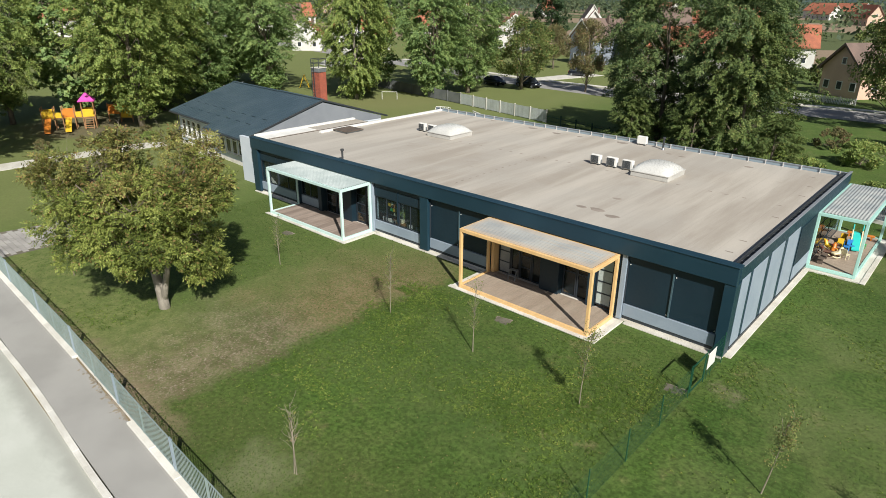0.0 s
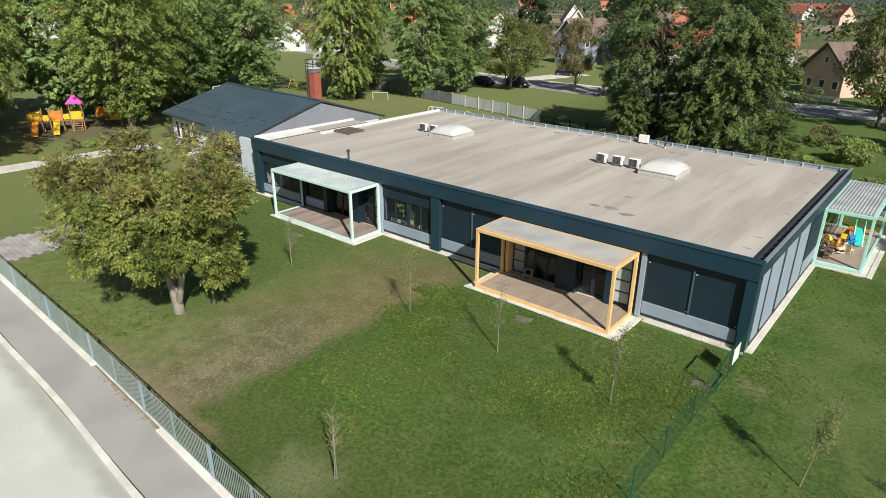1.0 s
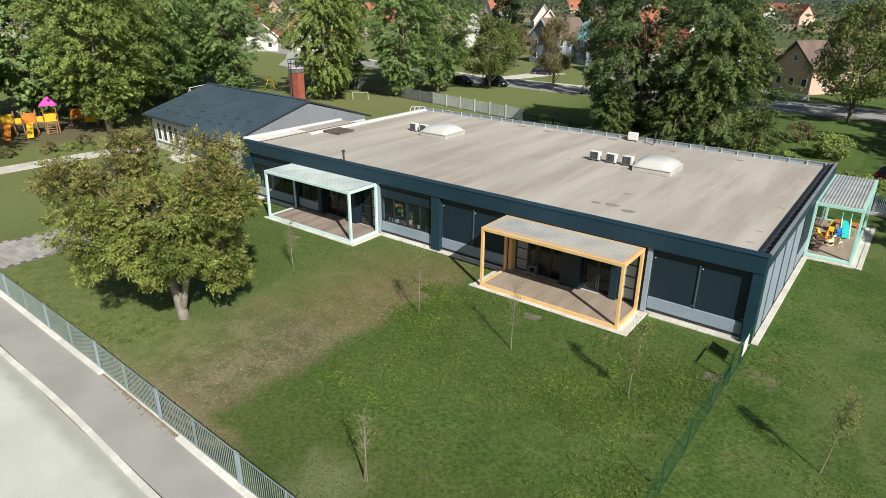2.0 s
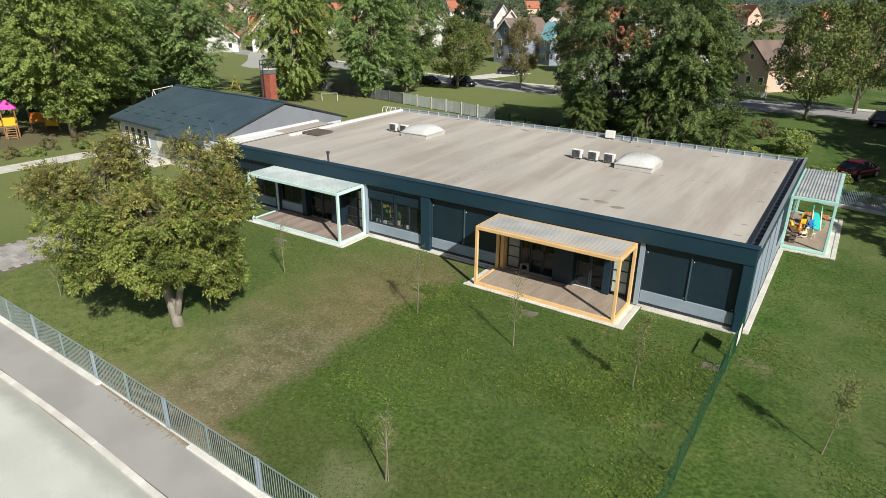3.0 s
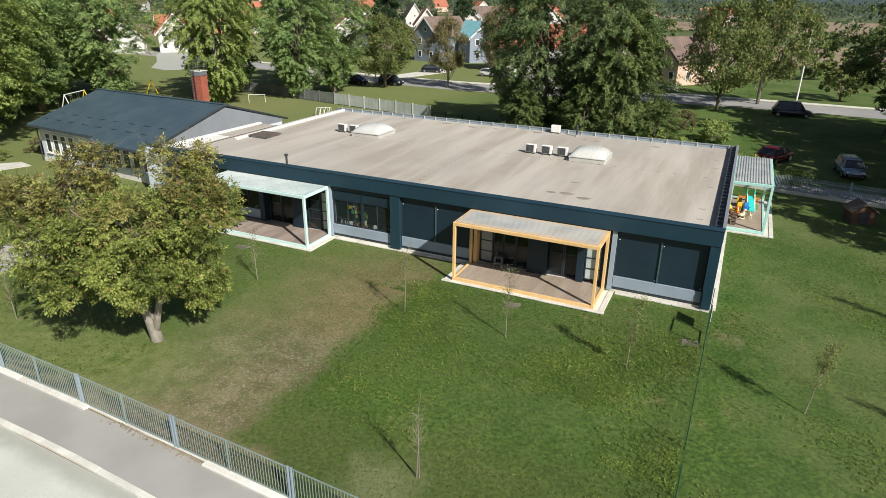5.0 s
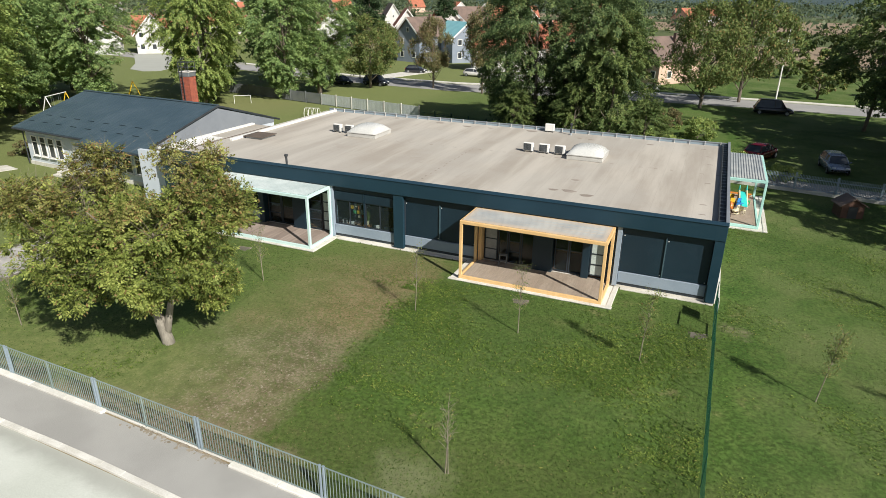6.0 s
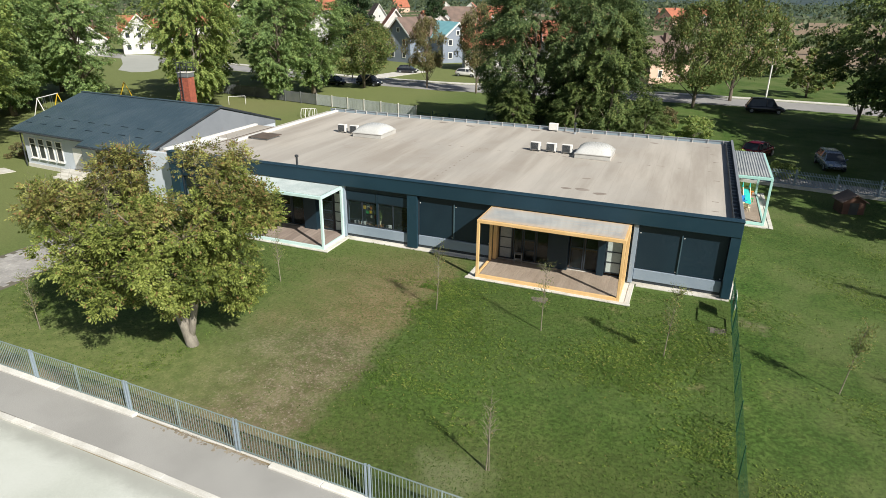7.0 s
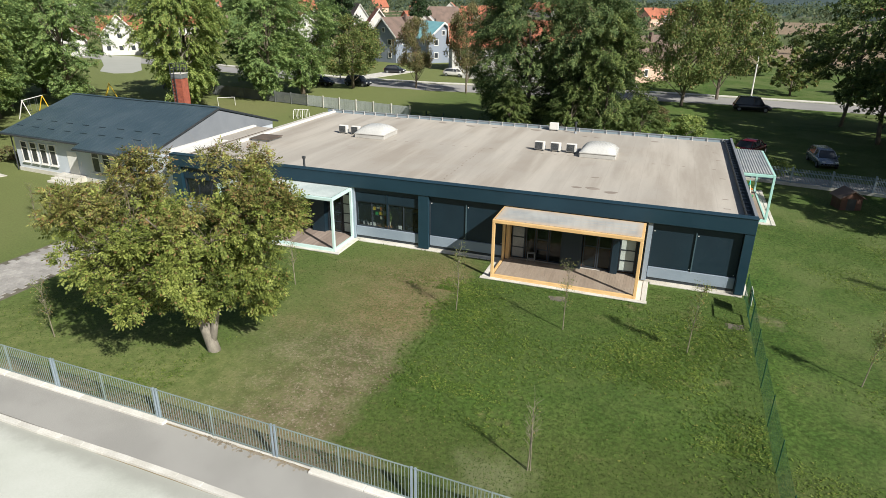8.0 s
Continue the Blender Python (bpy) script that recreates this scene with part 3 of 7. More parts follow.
def inside(x, y, outline):
    hit, k = False, len(outline)
    for i in range(k):
        (ax, ay), (bx, by) = outline[i], outline[(i + 1) % k]
        if (ay > y) != (by > y) and x < (bx - ax) * (y - ay) / (by - ay) + ax:
            hit = not hit
    return hit


paver_mesh = to_mesh("paving_block", box(-0.29, 0.29, -0.145, 0.145, 0, 0.05, 0.012), PAVER)
paver_count, extra = 0, bmesh.new()
for j in range(46):
    for i in range(40):
        x, y = -62 + i * 0.6 + (j % 2) * 0.3, 6.8 + j * 0.31
        if all(inside(x + a, y + b, drive_outline) for a in (-0.3, 0.3) for b in (-0.15, 0.15)):
            if x > -46.6 and paver_count < 300:
                piece("paving_block", paver_mesh, drive, (x + 42, y - 12, 0.14 + random.uniform(-0.006, 0.006)))
                paver_count += 1
            else:
                block(extra, x - 0.29, x + 0.29, y - 0.145, y + 0.145, 0.14, 0.19 + random.uniform(-0.006, 0.006))
rest = part("paving_blocks", extra, PAVER, drive, plan=True)
tagged(rest, kind="stuff")
# narrow concrete path to the old house
solid("concrete_path", slab([(-65.0, 6), (-62.6, 6), (-62.4, 13), (-62.4, 17), (-62.3, 21.5), (-61.9, 25.6), (-61.2, 27.4), (-63.2, 27.8), (-64.4, 26.4), (-64.7, 22.6), (-64.8, 17.8), (-65.0, 13.8)], -0.1, 0.04), CONCRETE,
      "narrow pale concrete garden path to the old house", "path", "structure")
# road behind the grounds
solid("back_road", slab([(-240, 126), (-110, 100), (-76, 92.4), (-66, 90.4), (-48, 88.8), (-14, 92.6), (0, 93.2), (36, 91), (110, 87), (110, 95), (36, 98.6), (0, 100.6), (-14, 101), (-50, 96.8), (-69, 97.4), (-78, 99.4), (-110, 107), (-240, 133)], -0.2, 0.03), FAR_ROAD,
      "grey village road behind the grounds", "road", "structure")
solid("back_footway", slab([(-110, 107.5), (-78, 99.9), (-69, 97.9), (-50, 97.3), (-14, 101.5), (0, 101.1), (36, 99.1), (36, 100.6), (0, 102.6), (-14, 103), (-50, 98.8), (-69, 99.4), (-78, 101.4), (-110, 109)], -0.2, 0.11), CONCRETE,
      "pale concrete footway along the village road", "footway", "structure")
solid("side_drive", slab([(-67, 99.5), (-63, 99), (-59.5, 113), (-64.5, 114)], -0.2, 0.06), CONCRETE, "pale concrete driveway up to the grey house", "driveway", "structure")
solid("forecourt", slab([(-115, 87), (-110, 85.5), (-107.5, 87.5), (-109.5, 92), (-118, 100.5), (-129, 112), (-135, 114.5), (-140, 111), (-135, 106), (-123, 95.5)], -0.2, 0.04), ROAD, "pale concrete forecourt before the white house", "forecourt", "structure")

solid("side_path", slab([(-5.4, 50.4), (34.6, 44.4), (34.9, 47.4), (-5.1, 53.4)], -0.1, 0.03), FAR_ROAD, "narrow grey asphalt path behind the east fence", "path", "structure")

# ---- the flat-roofed building ----
X0, X1, Y0, Y1 = -41.5, -5.65, 25.0, 45.45
hall = thing("kindergarten_building", ((X0 + X1) / 2, (Y0 + Y1) / 2, 0), 0,
             "long flat-roofed building with dark blue fascia and pale panels", "building")


def hall_part(name, bm, material, label="", parent=None):
    return part(name, bm, material, parent or hall, label, plan=True)


hall_part("foundation", box(X0 + 0.02, X1 - 0.02, Y0 + 0.12, Y1 - 0.02, -0.3, 0.14), CONCRETE)
hall_part("roof_slab", box(X0 + 0.25, X1 - 0.3, Y0 + 0.3, Y1 - 0.1, 3.45, 3.8), PLASTER)
hall_part("roof_membrane", box(X0 + 0.3, X1 - 0.42, Y0 + 0.32, Y1 - 0.22, 3.8, 3.85), MEMBRANE, "sun-bleached beige roofing felt with stains")
hall_part("fascia", box(X0, X1, Y0 - 0.14, Y0 + 0.12, 3.42, 4.22, 0.015), FASCIA, "dark blue-green metal fascia")
hall_part("coping", box(X0, X1 + 0.03, Y0 - 0.18, Y0 + 0.34, 4.22, 4.26, 0.01), FASCIA)
hall_part("fascia", box(X1 - 0.12, X1 + 0.02, Y0 + 0.125, Y1, 3.55, 4.16, 0.012), FASCIA)
hall_part("parapet_ridge", box(X1 - 0.12, X1 + 0.05, Y0 + 0.345, Y1, 4.162, 4.21, 0.012), GREY_CLAD, "pale grey metal parapet ridge")
hall_part("roof_gutter", box(X1 - 0.40, X1 - 0.125, Y0 + 0.36, Y1 - 0.2, 3.8, 3.92), DARK_METAL, "dark gutter along the parapet")
bracket = to_mesh("parapet_bracket", box(-0.16, 0.14, -0.025, 0.025, 0, 0.035), GREY_METAL)
for k in range(27):
    piece("parapet_bracket", bracket, hall, (X1 - 0.25 - hall.location.x, Y0 + 0.7 + k * 0.735 - hall.location.y, 3.95))
hall_part("inner_ridge", box(X1 - 0.46, X1 - 0.405, Y0 + 0.36, Y1 - 0.2, 3.93, 4.10, 0.01), DARK_METAL)
hall_part("wall", box(X0 + 0.3, X1 - 0.3, Y1 - 0.3, Y1 - 0.05, 0, 3.45), PANEL)
hall_part("wall", box(X0 + 0.02, X0 + 0.27, Y0 + 0.3, Y1 - 0.05, 0, 3.79), PLASTER)
hall_part("inner_wall", box(X0 + 0.3, X1 - 0.35, 31.0, 31.2, 0.14, 3.45), PLY)
hall_part("indoor_floor", box(X0 + 0.3, X1 - 0.35, Y0 + 0.5, Y1 - 0.35, 0.14, 0.17), PINE)
# low edge board with brackets along the back of the roof
hall_part("edge_board", box(X0 + 0.4, X1, Y1 - 0.16, Y1 - 0.10, 3.8, 4.12, 0.01), FENCE, "blue-grey edge board")
hall_part("edge_rail", box(X0 + 0.4, X1, Y1 - 0.2, Y1 - 0.165, 4.05, 4.11), GREY_METAL)
bracket_mesh = to_mesh("bracket", block(block(bmesh.new(), -0.025, 0.025, -0.05, 0, 0, 0.30), -0.025, 0.025, -0.28, -0.05, 0, 0.02), PLASTER)
for k in range(32):
    piece("bracket", bracket_mesh, hall, (X0 + 1.0 + k * 1.105 - hall.location.x, Y1 - 0.205 - hall.location.y, 3.85))
# white upstands at the west end
hall_part("west_upstand", box(-40.48, -40.22, 30.6, Y1 - 0.21, 3.851, 4.02, 0.015), WHITE, "white painted parapet cap")
hall_part("link_roof", box(-43.2, X0 + 0.29, 26.3, 36.6, 3.70, 3.845), MEMBRANE)
hall_part("valley", box(-45.2, -43.21, 26.8, 38.0, 2.9, 3.25), MEMBRANE)
hall_part("link_seam", box(-41.30, -41.22, 26.4, 36.5, 3.85, 3.88), RUST)
hall_part("link_flashing", box(-42.88, -41.6, 26.35, 31.2, 3.851, 3.875, 0.01), WHITE, "white painted roof felt beside the gable")
hall_part("link_flashing", box(-43.22, -42.9, 26.3, 36.5, 3.851, 3.99, 0.01), WHITE, "white painted flashing under the gable")
hall_part("link_wall", box(-44.9, X0 - 0.02, 26.0, 26.28, 0, 3.7), BLUE_PLASTER)
hall_part("link_wall", box(X0 - 0.2, X0 - 0.02, 25.1, 25.99, 0, 3.8), BLUE_PLASTER)
# scattered fixings and lap marks on the felt
STAIN = paint("felt_stain", (0.225, 0.19, 0.16), (0.285, 0.245, 0.21), 2.0, 14, 0.9, grain=0.3)
patch_mesh = to_mesh("felt_patch", slab([(0.42 * math.cos(a) * (1 + 0.2 * math.sin(3 * a)), 0.26 * math.sin(a)) for a in np.linspace(0, math.tau, 14)[:-1]], 0, 0.004), STAIN)
for x, y, s in ((-14.1, 28.6, 1.0), (-13.0, 28.15, 0.9), (-15.0, 28.5, 0.7), (-14.25, 31.1, 0.6), (-16.6, 43.4, 0.5), (-15.6, 43.2, 0.6), (-20.8, 44.4, 1.1), (-29, 44.3, 1.0), (-26.4, 43.9, 0.9), (-24.3, 44.1, 0.6), (-11.2, 43.5, 0.7), (-33.5, 44.6, 0.6)):
    ob = piece("felt_patch", patch_mesh, hall, (x - hall.location.x, y - hall.location.y, 3.851), (0, 0, random.uniform(-15, 15)))
    ob.scale = (s, s, 1)
mark_mesh = to_mesh("seam_mark", slab([(-0.12, -0.03), (0.13, -0.04), (0.11, 0.045), (-0.10, 0.035)], 0, 0.004), STAIN)
for k in range(26):
    if k % 4 != 3:
        piece("seam_mark", mark_mesh, hall, (-30 + k * 0.95 - hall.location.x, 36.15 + random.uniform(-0.1, 0.1) - hall.location.y, 3.851), (0, 0, random.uniform(-8, 8)))
for k in range(14):
    piece("seam_mark", mark_mesh, hall, (-22.9 + random.uniform(-0.08, 0.08) - hall.location.x, 27.3 + k * 0.68 - hall.location.y, 3.851), (0, 0, 90 + random.uniform(-8, 8)))
for x, y in ((-6.9, 27.4), (-6.9, 29.2), (-6.8, 33.8), (-6.8, 38.8), (-7.0, 41.2), (-7.4, 43.6)):
    ob = piece("seam_mark", mark_mesh, hall, (x - hall.location.x, y - hall.location.y, 3.851))
    ob.scale = (1.5, 1.3, 1)


def shutter_mesh(w, h):
    """A lowered roller shutter: one flat curtain with a heavier bottom bar."""
    bm = box(0.0, w, 0.0, 0.06, 0, h, 0.006)
    block(bm, 0.04, w - 0.04, -0.015, -0.002, 0.02, 0.09)
    return bm


def glazed(x0, x1, z0, z1, y, cols, rows, pane_mat, shut=0.0, fr=0.06, frame_mat=None):
    """A framed window or glazed door with its panes."""
    bm = bmesh.new()
    block(bm, x0, x0 + fr, y, y + 0.09, z0, z1)
    block(bm, x1 - fr, x1, y, y + 0.09, z0, z1)
    block(bm, x0 + fr, x1 - fr, y, y + 0.09, z0, z0 + fr)
    block(bm, x0 + fr, x1 - fr, y, y + 0.09, z1 - fr, z1)
    w, h = (x1 - x0 - fr) / cols, (z1 - z0 - fr) / rows
    for i in range(1, cols):
        block(bm, x0 + i * w, x0 + i * w + fr, y + 0.005, y + 0.085, z0 + fr, z1 - fr)
    for j in range(1, rows):
        block(bm, x0 + fr, x1 - fr, y + 0.01, y + 0.08, z0 + j * h, z0 + j * h + fr)
    win = hall_part("window", bm, frame_mat or DARK_FRAME)
    for i in range(cols):
        for j in range(rows):
            p = hall_part("pane", box(x0 + i * w + fr, x0 + (i + 1) * w, y + 0.035, y + 0.05, z0 + j * h + fr, z0 + (j + 1) * h), pane_mat, parent=win)
            p.visible_shadow = False
    if shut:
        hall_part("blind_box", box(x0, x1, y - 0.05, y + 0.03, z1 + 0.002, z1 + shut, 0.01), SHUTTER, parent=win)
    return win


def pillar(x0, x1, y0=24.92, mat=None):
    hall_part("pilaster", box(x0, x1, y0, 25.5, 0.1, 3.42, 0.01), mat or FASCIA)


def spandrel(x0, x1, z0=0.30, z1=0.90):
    hall_part("spandrel_panel", box(x0, x1, 25.10, 25.28, z0, z1, 0.012), PANEL, "pale blue-grey panel")
    hall_part("base_strip", box(x0, x1, 25.13, 25.30, 0.14, 0.285), DARK_FRAME)


def bay_set(x0, x1, n):
    w = (x1 - x0) / n
    spandrel(x0, x1)
    for i in range(n):
        bm = shutter_mesh(w, 2.18)
        bmesh.ops.translate(bm, verts=bm.verts, vec=(x0 + i * w, 25.17, 0.92))
        hall_part("roller_shutter", bm, SHUTTER, "dark lowered roller shutter")
        for px, pz in ((0.10, 2.92), (w - 0.10, 1.02)):
            hall_part("rail_stop", rod((x0 + i * w + px, 25.15, pz), (x0 + i * w + px, 25.169, pz), 0.028, 8), WHITE)
        hall_part("rail_cap", box(x0 + i * w - 0.03, x0 + i * w + 0.03, 25.10, 25.165, 0.92, 3.10), RAIL if i else DARK_FRAME)
    hall_part("lintel", box(x0, x1, 25.12, 25.32, 3.105, 3.418), SHUTTER)


pillar(X0 + 0.0, X0 + 0.75)
spandrel(X0 + 0.76, -36.1)
for a, b in ((X0 + 0.8, -38.6), (-38.55, -36.1)):
    glazed(a, b, 0.92, 2.6, 25.15, 2, 1, GLASS, 0.5)
hall_part("lintel", box(X0 + 0.76, -36.1, 25.12, 25.32, 3.105, 3.418), SHUTTER)
# behind the mint pergola
pillar(-36.08, -35.7)
spandrel(-35.68, -33.6)
glazed(-35.66, -33.62, 0.92, 2.7, 25.15, 2, 1, GLASS, 0.4)
pillar(-33.58, -33.2, 25.0, SHUTTER)
glazed(-33.1, -32.1, 0.2, 2.75, 25.4, 1, 4, GLASS)
glazed(-32.05, -30.95, 0.2, 2.75, 25.4, 1, 1, GLASS)
hall_part("wall", box(-30.9, -30.0, 25.02, 25.5, 0.14, 3.418), SHUTTER)
glazed(-29.95, -28.95, 0.2, 2.75, 25.4, 1, 4, GLASS)
glazed(-28.9, -28.1, 0.2, 2.75, 25.4, 1, 4, BLIND)
hall_part("lintel", box(-33.18, -28.02, 25.30, 25.50, 2.755, 3.418), SHUTTER)
pillar(-28.0, -27.82, 25.0, PANEL)
# open window pair
spandrel(-27.8, -23.62)
for a, b in ((-27.78, -25.72), (-25.66, -23.64)):
    glazed(a, b, 0.92, 2.52, 25.17, 2, 1, GLASS, 0.56)
hall_part("mullion", box(-25.715, -25.665, 25.08, 25.26, 1.15, 3.1), SHUTTER)
hall_part("lintel", box(-27.8, -23.62, 25.12, 25.32, 3.105, 3.418), SHUTTER)
pillar(-23.6, -22.95)
bay_set(-22.93, -18.45, 2)
# behind the orange pergola
pillar(-18.25, -18.05, 25.0, ORANGE)
hall_part("wall", box(-18.43, -18.26, 25.05, 25.4, 0.14, 3.418), SHUTTER)
glazed(-18.0, -17.22, 0.2, 2.75, 25.4, 1, 4, SHADED_BLIND)
glazed(-17.18, -16.62, 0.2, 2.75, 25.4, 1, 1, GLASS)
glazed(-16.58, -15.88, 0.2, 2.75, 25.4, 1, 4, GLASS)
glazed(-15.84, -15.12, 0.2, 2.75, 25.4, 1, 1, GLASS)
hall_part("wall", box(-15.08, -13.98, 25.02, 25.5, 0.14, 3.418), SHUTTER)
glazed(-13.94, -13.18, 0.2, 2.75, 25.4, 1, 2, GLASS)
glazed(-13.14, -12.40, 0.2, 2.75, 25.4, 1, 2, GLASS)
hall_part("wall", box(-12.36, -12.0, 25.02, 25.5, 0.14, 3.418), SHUTTER)
glazed(-11.97, -11.12, 0.35, 2.85, 25.2, 1, 4, BLIND)
hall_part("wall", box(-11.10, -10.72, 25.06, 25.5, 0.14, 3.418), SHUTTER)
hall_part("lintel", box(-18.03, -15.1, 25.30, 25.50, 2.755, 3.418), SHUTTER)
hall_part("lintel", box(-13.96, -12.38, 25.30, 25.50, 2.755, 3.418), SHUTTER)
hall_part("lintel", box(-11.98, -11.11, 25.18, 25.50, 2.86, 3.418), SHUTTER)
pillar(-10.70, -10.46, 25.0, PANEL)
bay_set(-10.44, -6.14, 2)
pillar(-6.12, X1, 24.90)
# east side: dark wall with pale panels between dark strips
hall_part("wall", box(X1 - 0.26, X1 - 0.02, 25.51, Y1 - 0.05, 0.14, 3.55), FASCIA)
for a, b in ((25.55, 26.60), (27.02, 29.0), (29.58, 31.62), (32.2, 34.3)):
    hall_part("wall_panel", box(X1 - 0.015, X1 + 0.015, a, b, 0.34, 3.5, 0.006), PANEL, "pale blue-grey wall panel")
hall_part("wall_panel", box(X1 - 0.015, X1 + 0.015, 34.7, 38.0, 0.34, 1.1, 0.006), PANEL)
hall_part("roller_shutter", box(X1 - 0.018, X1 + 0.01, 34.7, 38.0, 1.15, 3.3, 0.006), SHUTTER, "dark lowered roller shutter")
for a, b in ((38.2, 40.0), (40.2, 42.0), (42.3, 45.0)):
    bm = bmesh.new()
    for z in (0.25, 0.95, 1.65, 2.35):
        block(bm, X1 - 0.015, X1 + 0.012, a, b, z, z + 0.62)
    hall_part("window", bm, FAR_GLASS)
hall_part("base_strip", box(X1 - 0.02, X1 + 0.02, 25.51, Y1 - 0.05, 0.15, 0.32), DARK_FRAME)
# paving strips round the foot of the walls
for x0, x1, y0, y1 in ((X0, -36.3, 24.84, 25.12), (-27.58, -18.98, 24.84, 25.12), (-10.23, X1 - 0.02, 24.84, 25.12)):
    solid("wall_strip", box(x0, x1, y0, y1, -0.1, 0.05, 0.01), CONCRETE, "pale concrete strip along the wall foot", "strip", "structure")
solid("wall_strip", box(X1 - 0.019, X1 + 0.27, 25.15, 37.6, -0.1, 0.05, 0.01), CONCRETE, "pale concrete strip along the wall foot", "strip", "structure")


# ---- pergolas ----
def pergola(loc, rz, w, d, h, frame_mat, sheet_mat, label, ribs):
    t = thing("pergola", loc, rz, label, "pergola", "pergolas on the building")
    p = 0.15
    for x, y in ((0, 0), (w - p, 0), (0, d - p), (w - p, d - p)):
        part("post", box(x, x + p, y, y + p, 0.05, h - 0.18, 0.012), frame_mat, t)
    part("front_beam", box(0, w, 0, p, h - 0.178, h, 0.012), frame_mat, t)
    part("back_beam", box(0, w, d - p, d, h - 0.178, h, 0.012), frame_mat, t)
    for x in (0, w - p):
        part("side_beam", box(x, x + p, p + 0.002, d - p - 0.002, h - 0.178, h, 0.012), frame_mat, t)
    for i in range(1, 5):
        x = i * w / 5
        part("rafter", box(x - 0.04, x + 0.04, p + 0.002, d - p - 0.002, h - 0.14, h - 0.045), frame_mat, t)
    part("base_rail", box(p + 0.002, w - p - 0.002, 0.0, p * 0.9, 0.06, 0.24, 0.01), frame_mat, t)
    for x in (0.0, w - p * 0.9):
        part("base_rail", box(x, x + p * 0.9, p + 0.002, d - p - 0.002, 0.06, 0.24, 0.01), frame_mat, t)
    bm = bmesh.new()
    rows, prev = ribs * 4, None
    for i in range(rows + 1):
        y = 0.14 + (d - 0.28) * i / rows
        z = h + 0.012 + (0.035 if i % 4 in (1, 2) else 0.0)
        cur = [bm.verts.new((0.12, y, z)), bm.verts.new((w - 0.12, y, z))]
        if prev:
            bm.faces.new((prev[0], prev[1], cur[1], cur[0]))
        prev = cur
    r = bmesh.ops.extrude_face_region(bm, geom=bm.faces[:])
    bmesh.ops.translate(bm, verts=[v for v in r["geom"] if isinstance(v, bmesh.types.BMVert)], vec=(0, 0, -0.006))
    bmesh.ops.recalc_face_normals(bm, faces=bm.faces)
    part("roof_sheet", bm, sheet_mat, t, "weathered corrugated roof sheet")
    return t


def deck(loc, rz, w, d, label, boards):
    t = thing("timber_deck", loc, rz, label, "deck", "decks under the pergolas")
    part("bearer", box(0.16, w - 0.16, 0.16, d + 0.25, 0.06, 0.17), DARK_METAL, t)
    k = int((w - 0.34) / 0.145)
    board = to_mesh("deck_board", box(-0.0705, 0.0705, 0.17, d + 0.25, 0.172, 0.205, 0.006), boards)
    for i in range(k):
        piece("deck_board", board, t, (0.17 + 0.0725 + i * (w - 0.34) / k, 0, random.uniform(-0.002, 0.002)))
    return t


def slab_round(name, x0, x1, y0, y1):
    s = thing(name, ((x0 + x1) / 2, (y0 + y1) / 2, 0), 0, "pale concrete edging slabs round the timber deck", "edging", kind="structure")
    part("bed", box(x0 + 0.05, x1 - 0.05, y0 + 0.05, y1, -0.1, 0.045), CONCRETE, s, plan=True)
    return s


def edging_stones(s, x0, x1, y, along_x=True):
    n = max(1, int(abs(x1 - x0) / 1.0))
    w = (x1 - x0) / n
    me = to_mesh("edging_slab", box(-w / 2 + 0.004, w / 2 - 0.004, -0.125, 0.125, 0, 0.05, 0.01), CONCRETE)
    for i in range(n):
        c = x0 + (i + 0.5) * w
        px, py = (c, y) if along_x else (y, c)
        piece("edging_slab", me, s, (px - s.location.x, py - s.location.y, 0.03 + random.uniform(-0.008, 0.008)), (0, 0, (0 if along_x else 90) + random.uniform(-1, 1)))


pergola((-18.42, 22.5, 0), 0, 7.62, 2.45, 3.36, ORANGE, ORANGE_SHEET, "orange-painted steel pergola with corrugated roof on the timber deck", 14)
deck((-18.42, 22.5, 0), 0, 7.62, 2.45, "weathered brown timber deck under the orange pergola", DECK)
s = slab_round("edging_south", -18.95, -10.25, 22.24, 25.05)
edging_stones(s, -18.95, -10.25, 22.375)
edging_stones(s, 22.52, 25.0, -10.43, False)
pergola((-35.9, 22.55, 0), 0, 7.95, 2.45, 3.36, PALE_MINT, MINT_SHEET, "pale mint-green steel pergola with corrugated roof on the timber deck", 14)
deck((-35.9, 22.55, 0), 0, 7.95, 2.45, "reddish brown timber deck under the mint pergola", RED_DECK)
s = slab_round("edging_southwest", -36.2, -27.6, 22.32, 25.05)
edging_stones(s, -36.2, -27.6, 22.45)
edging_stones(s, 22.52, 25.0, -27.78, False)
pergola((-3.2, 37.95, 0), 90, 7.85, 2.45, 3.36, MINT, SHEET, "mint-green steel pergola with grey corrugated roof on the east deck", 13)
deck((-3.2, 37.95, 0), 90, 7.85, 2.2, "brown timber deck with toys under the east pergola", DECK)
s = slab_round("edging_east", X1, -2.6, 37.55, 46.3)
edging_stones(s, 37.55, 46.3, -2.78, False)
edging_stones(s, X1 + 0.02, -2.96, 37.73)


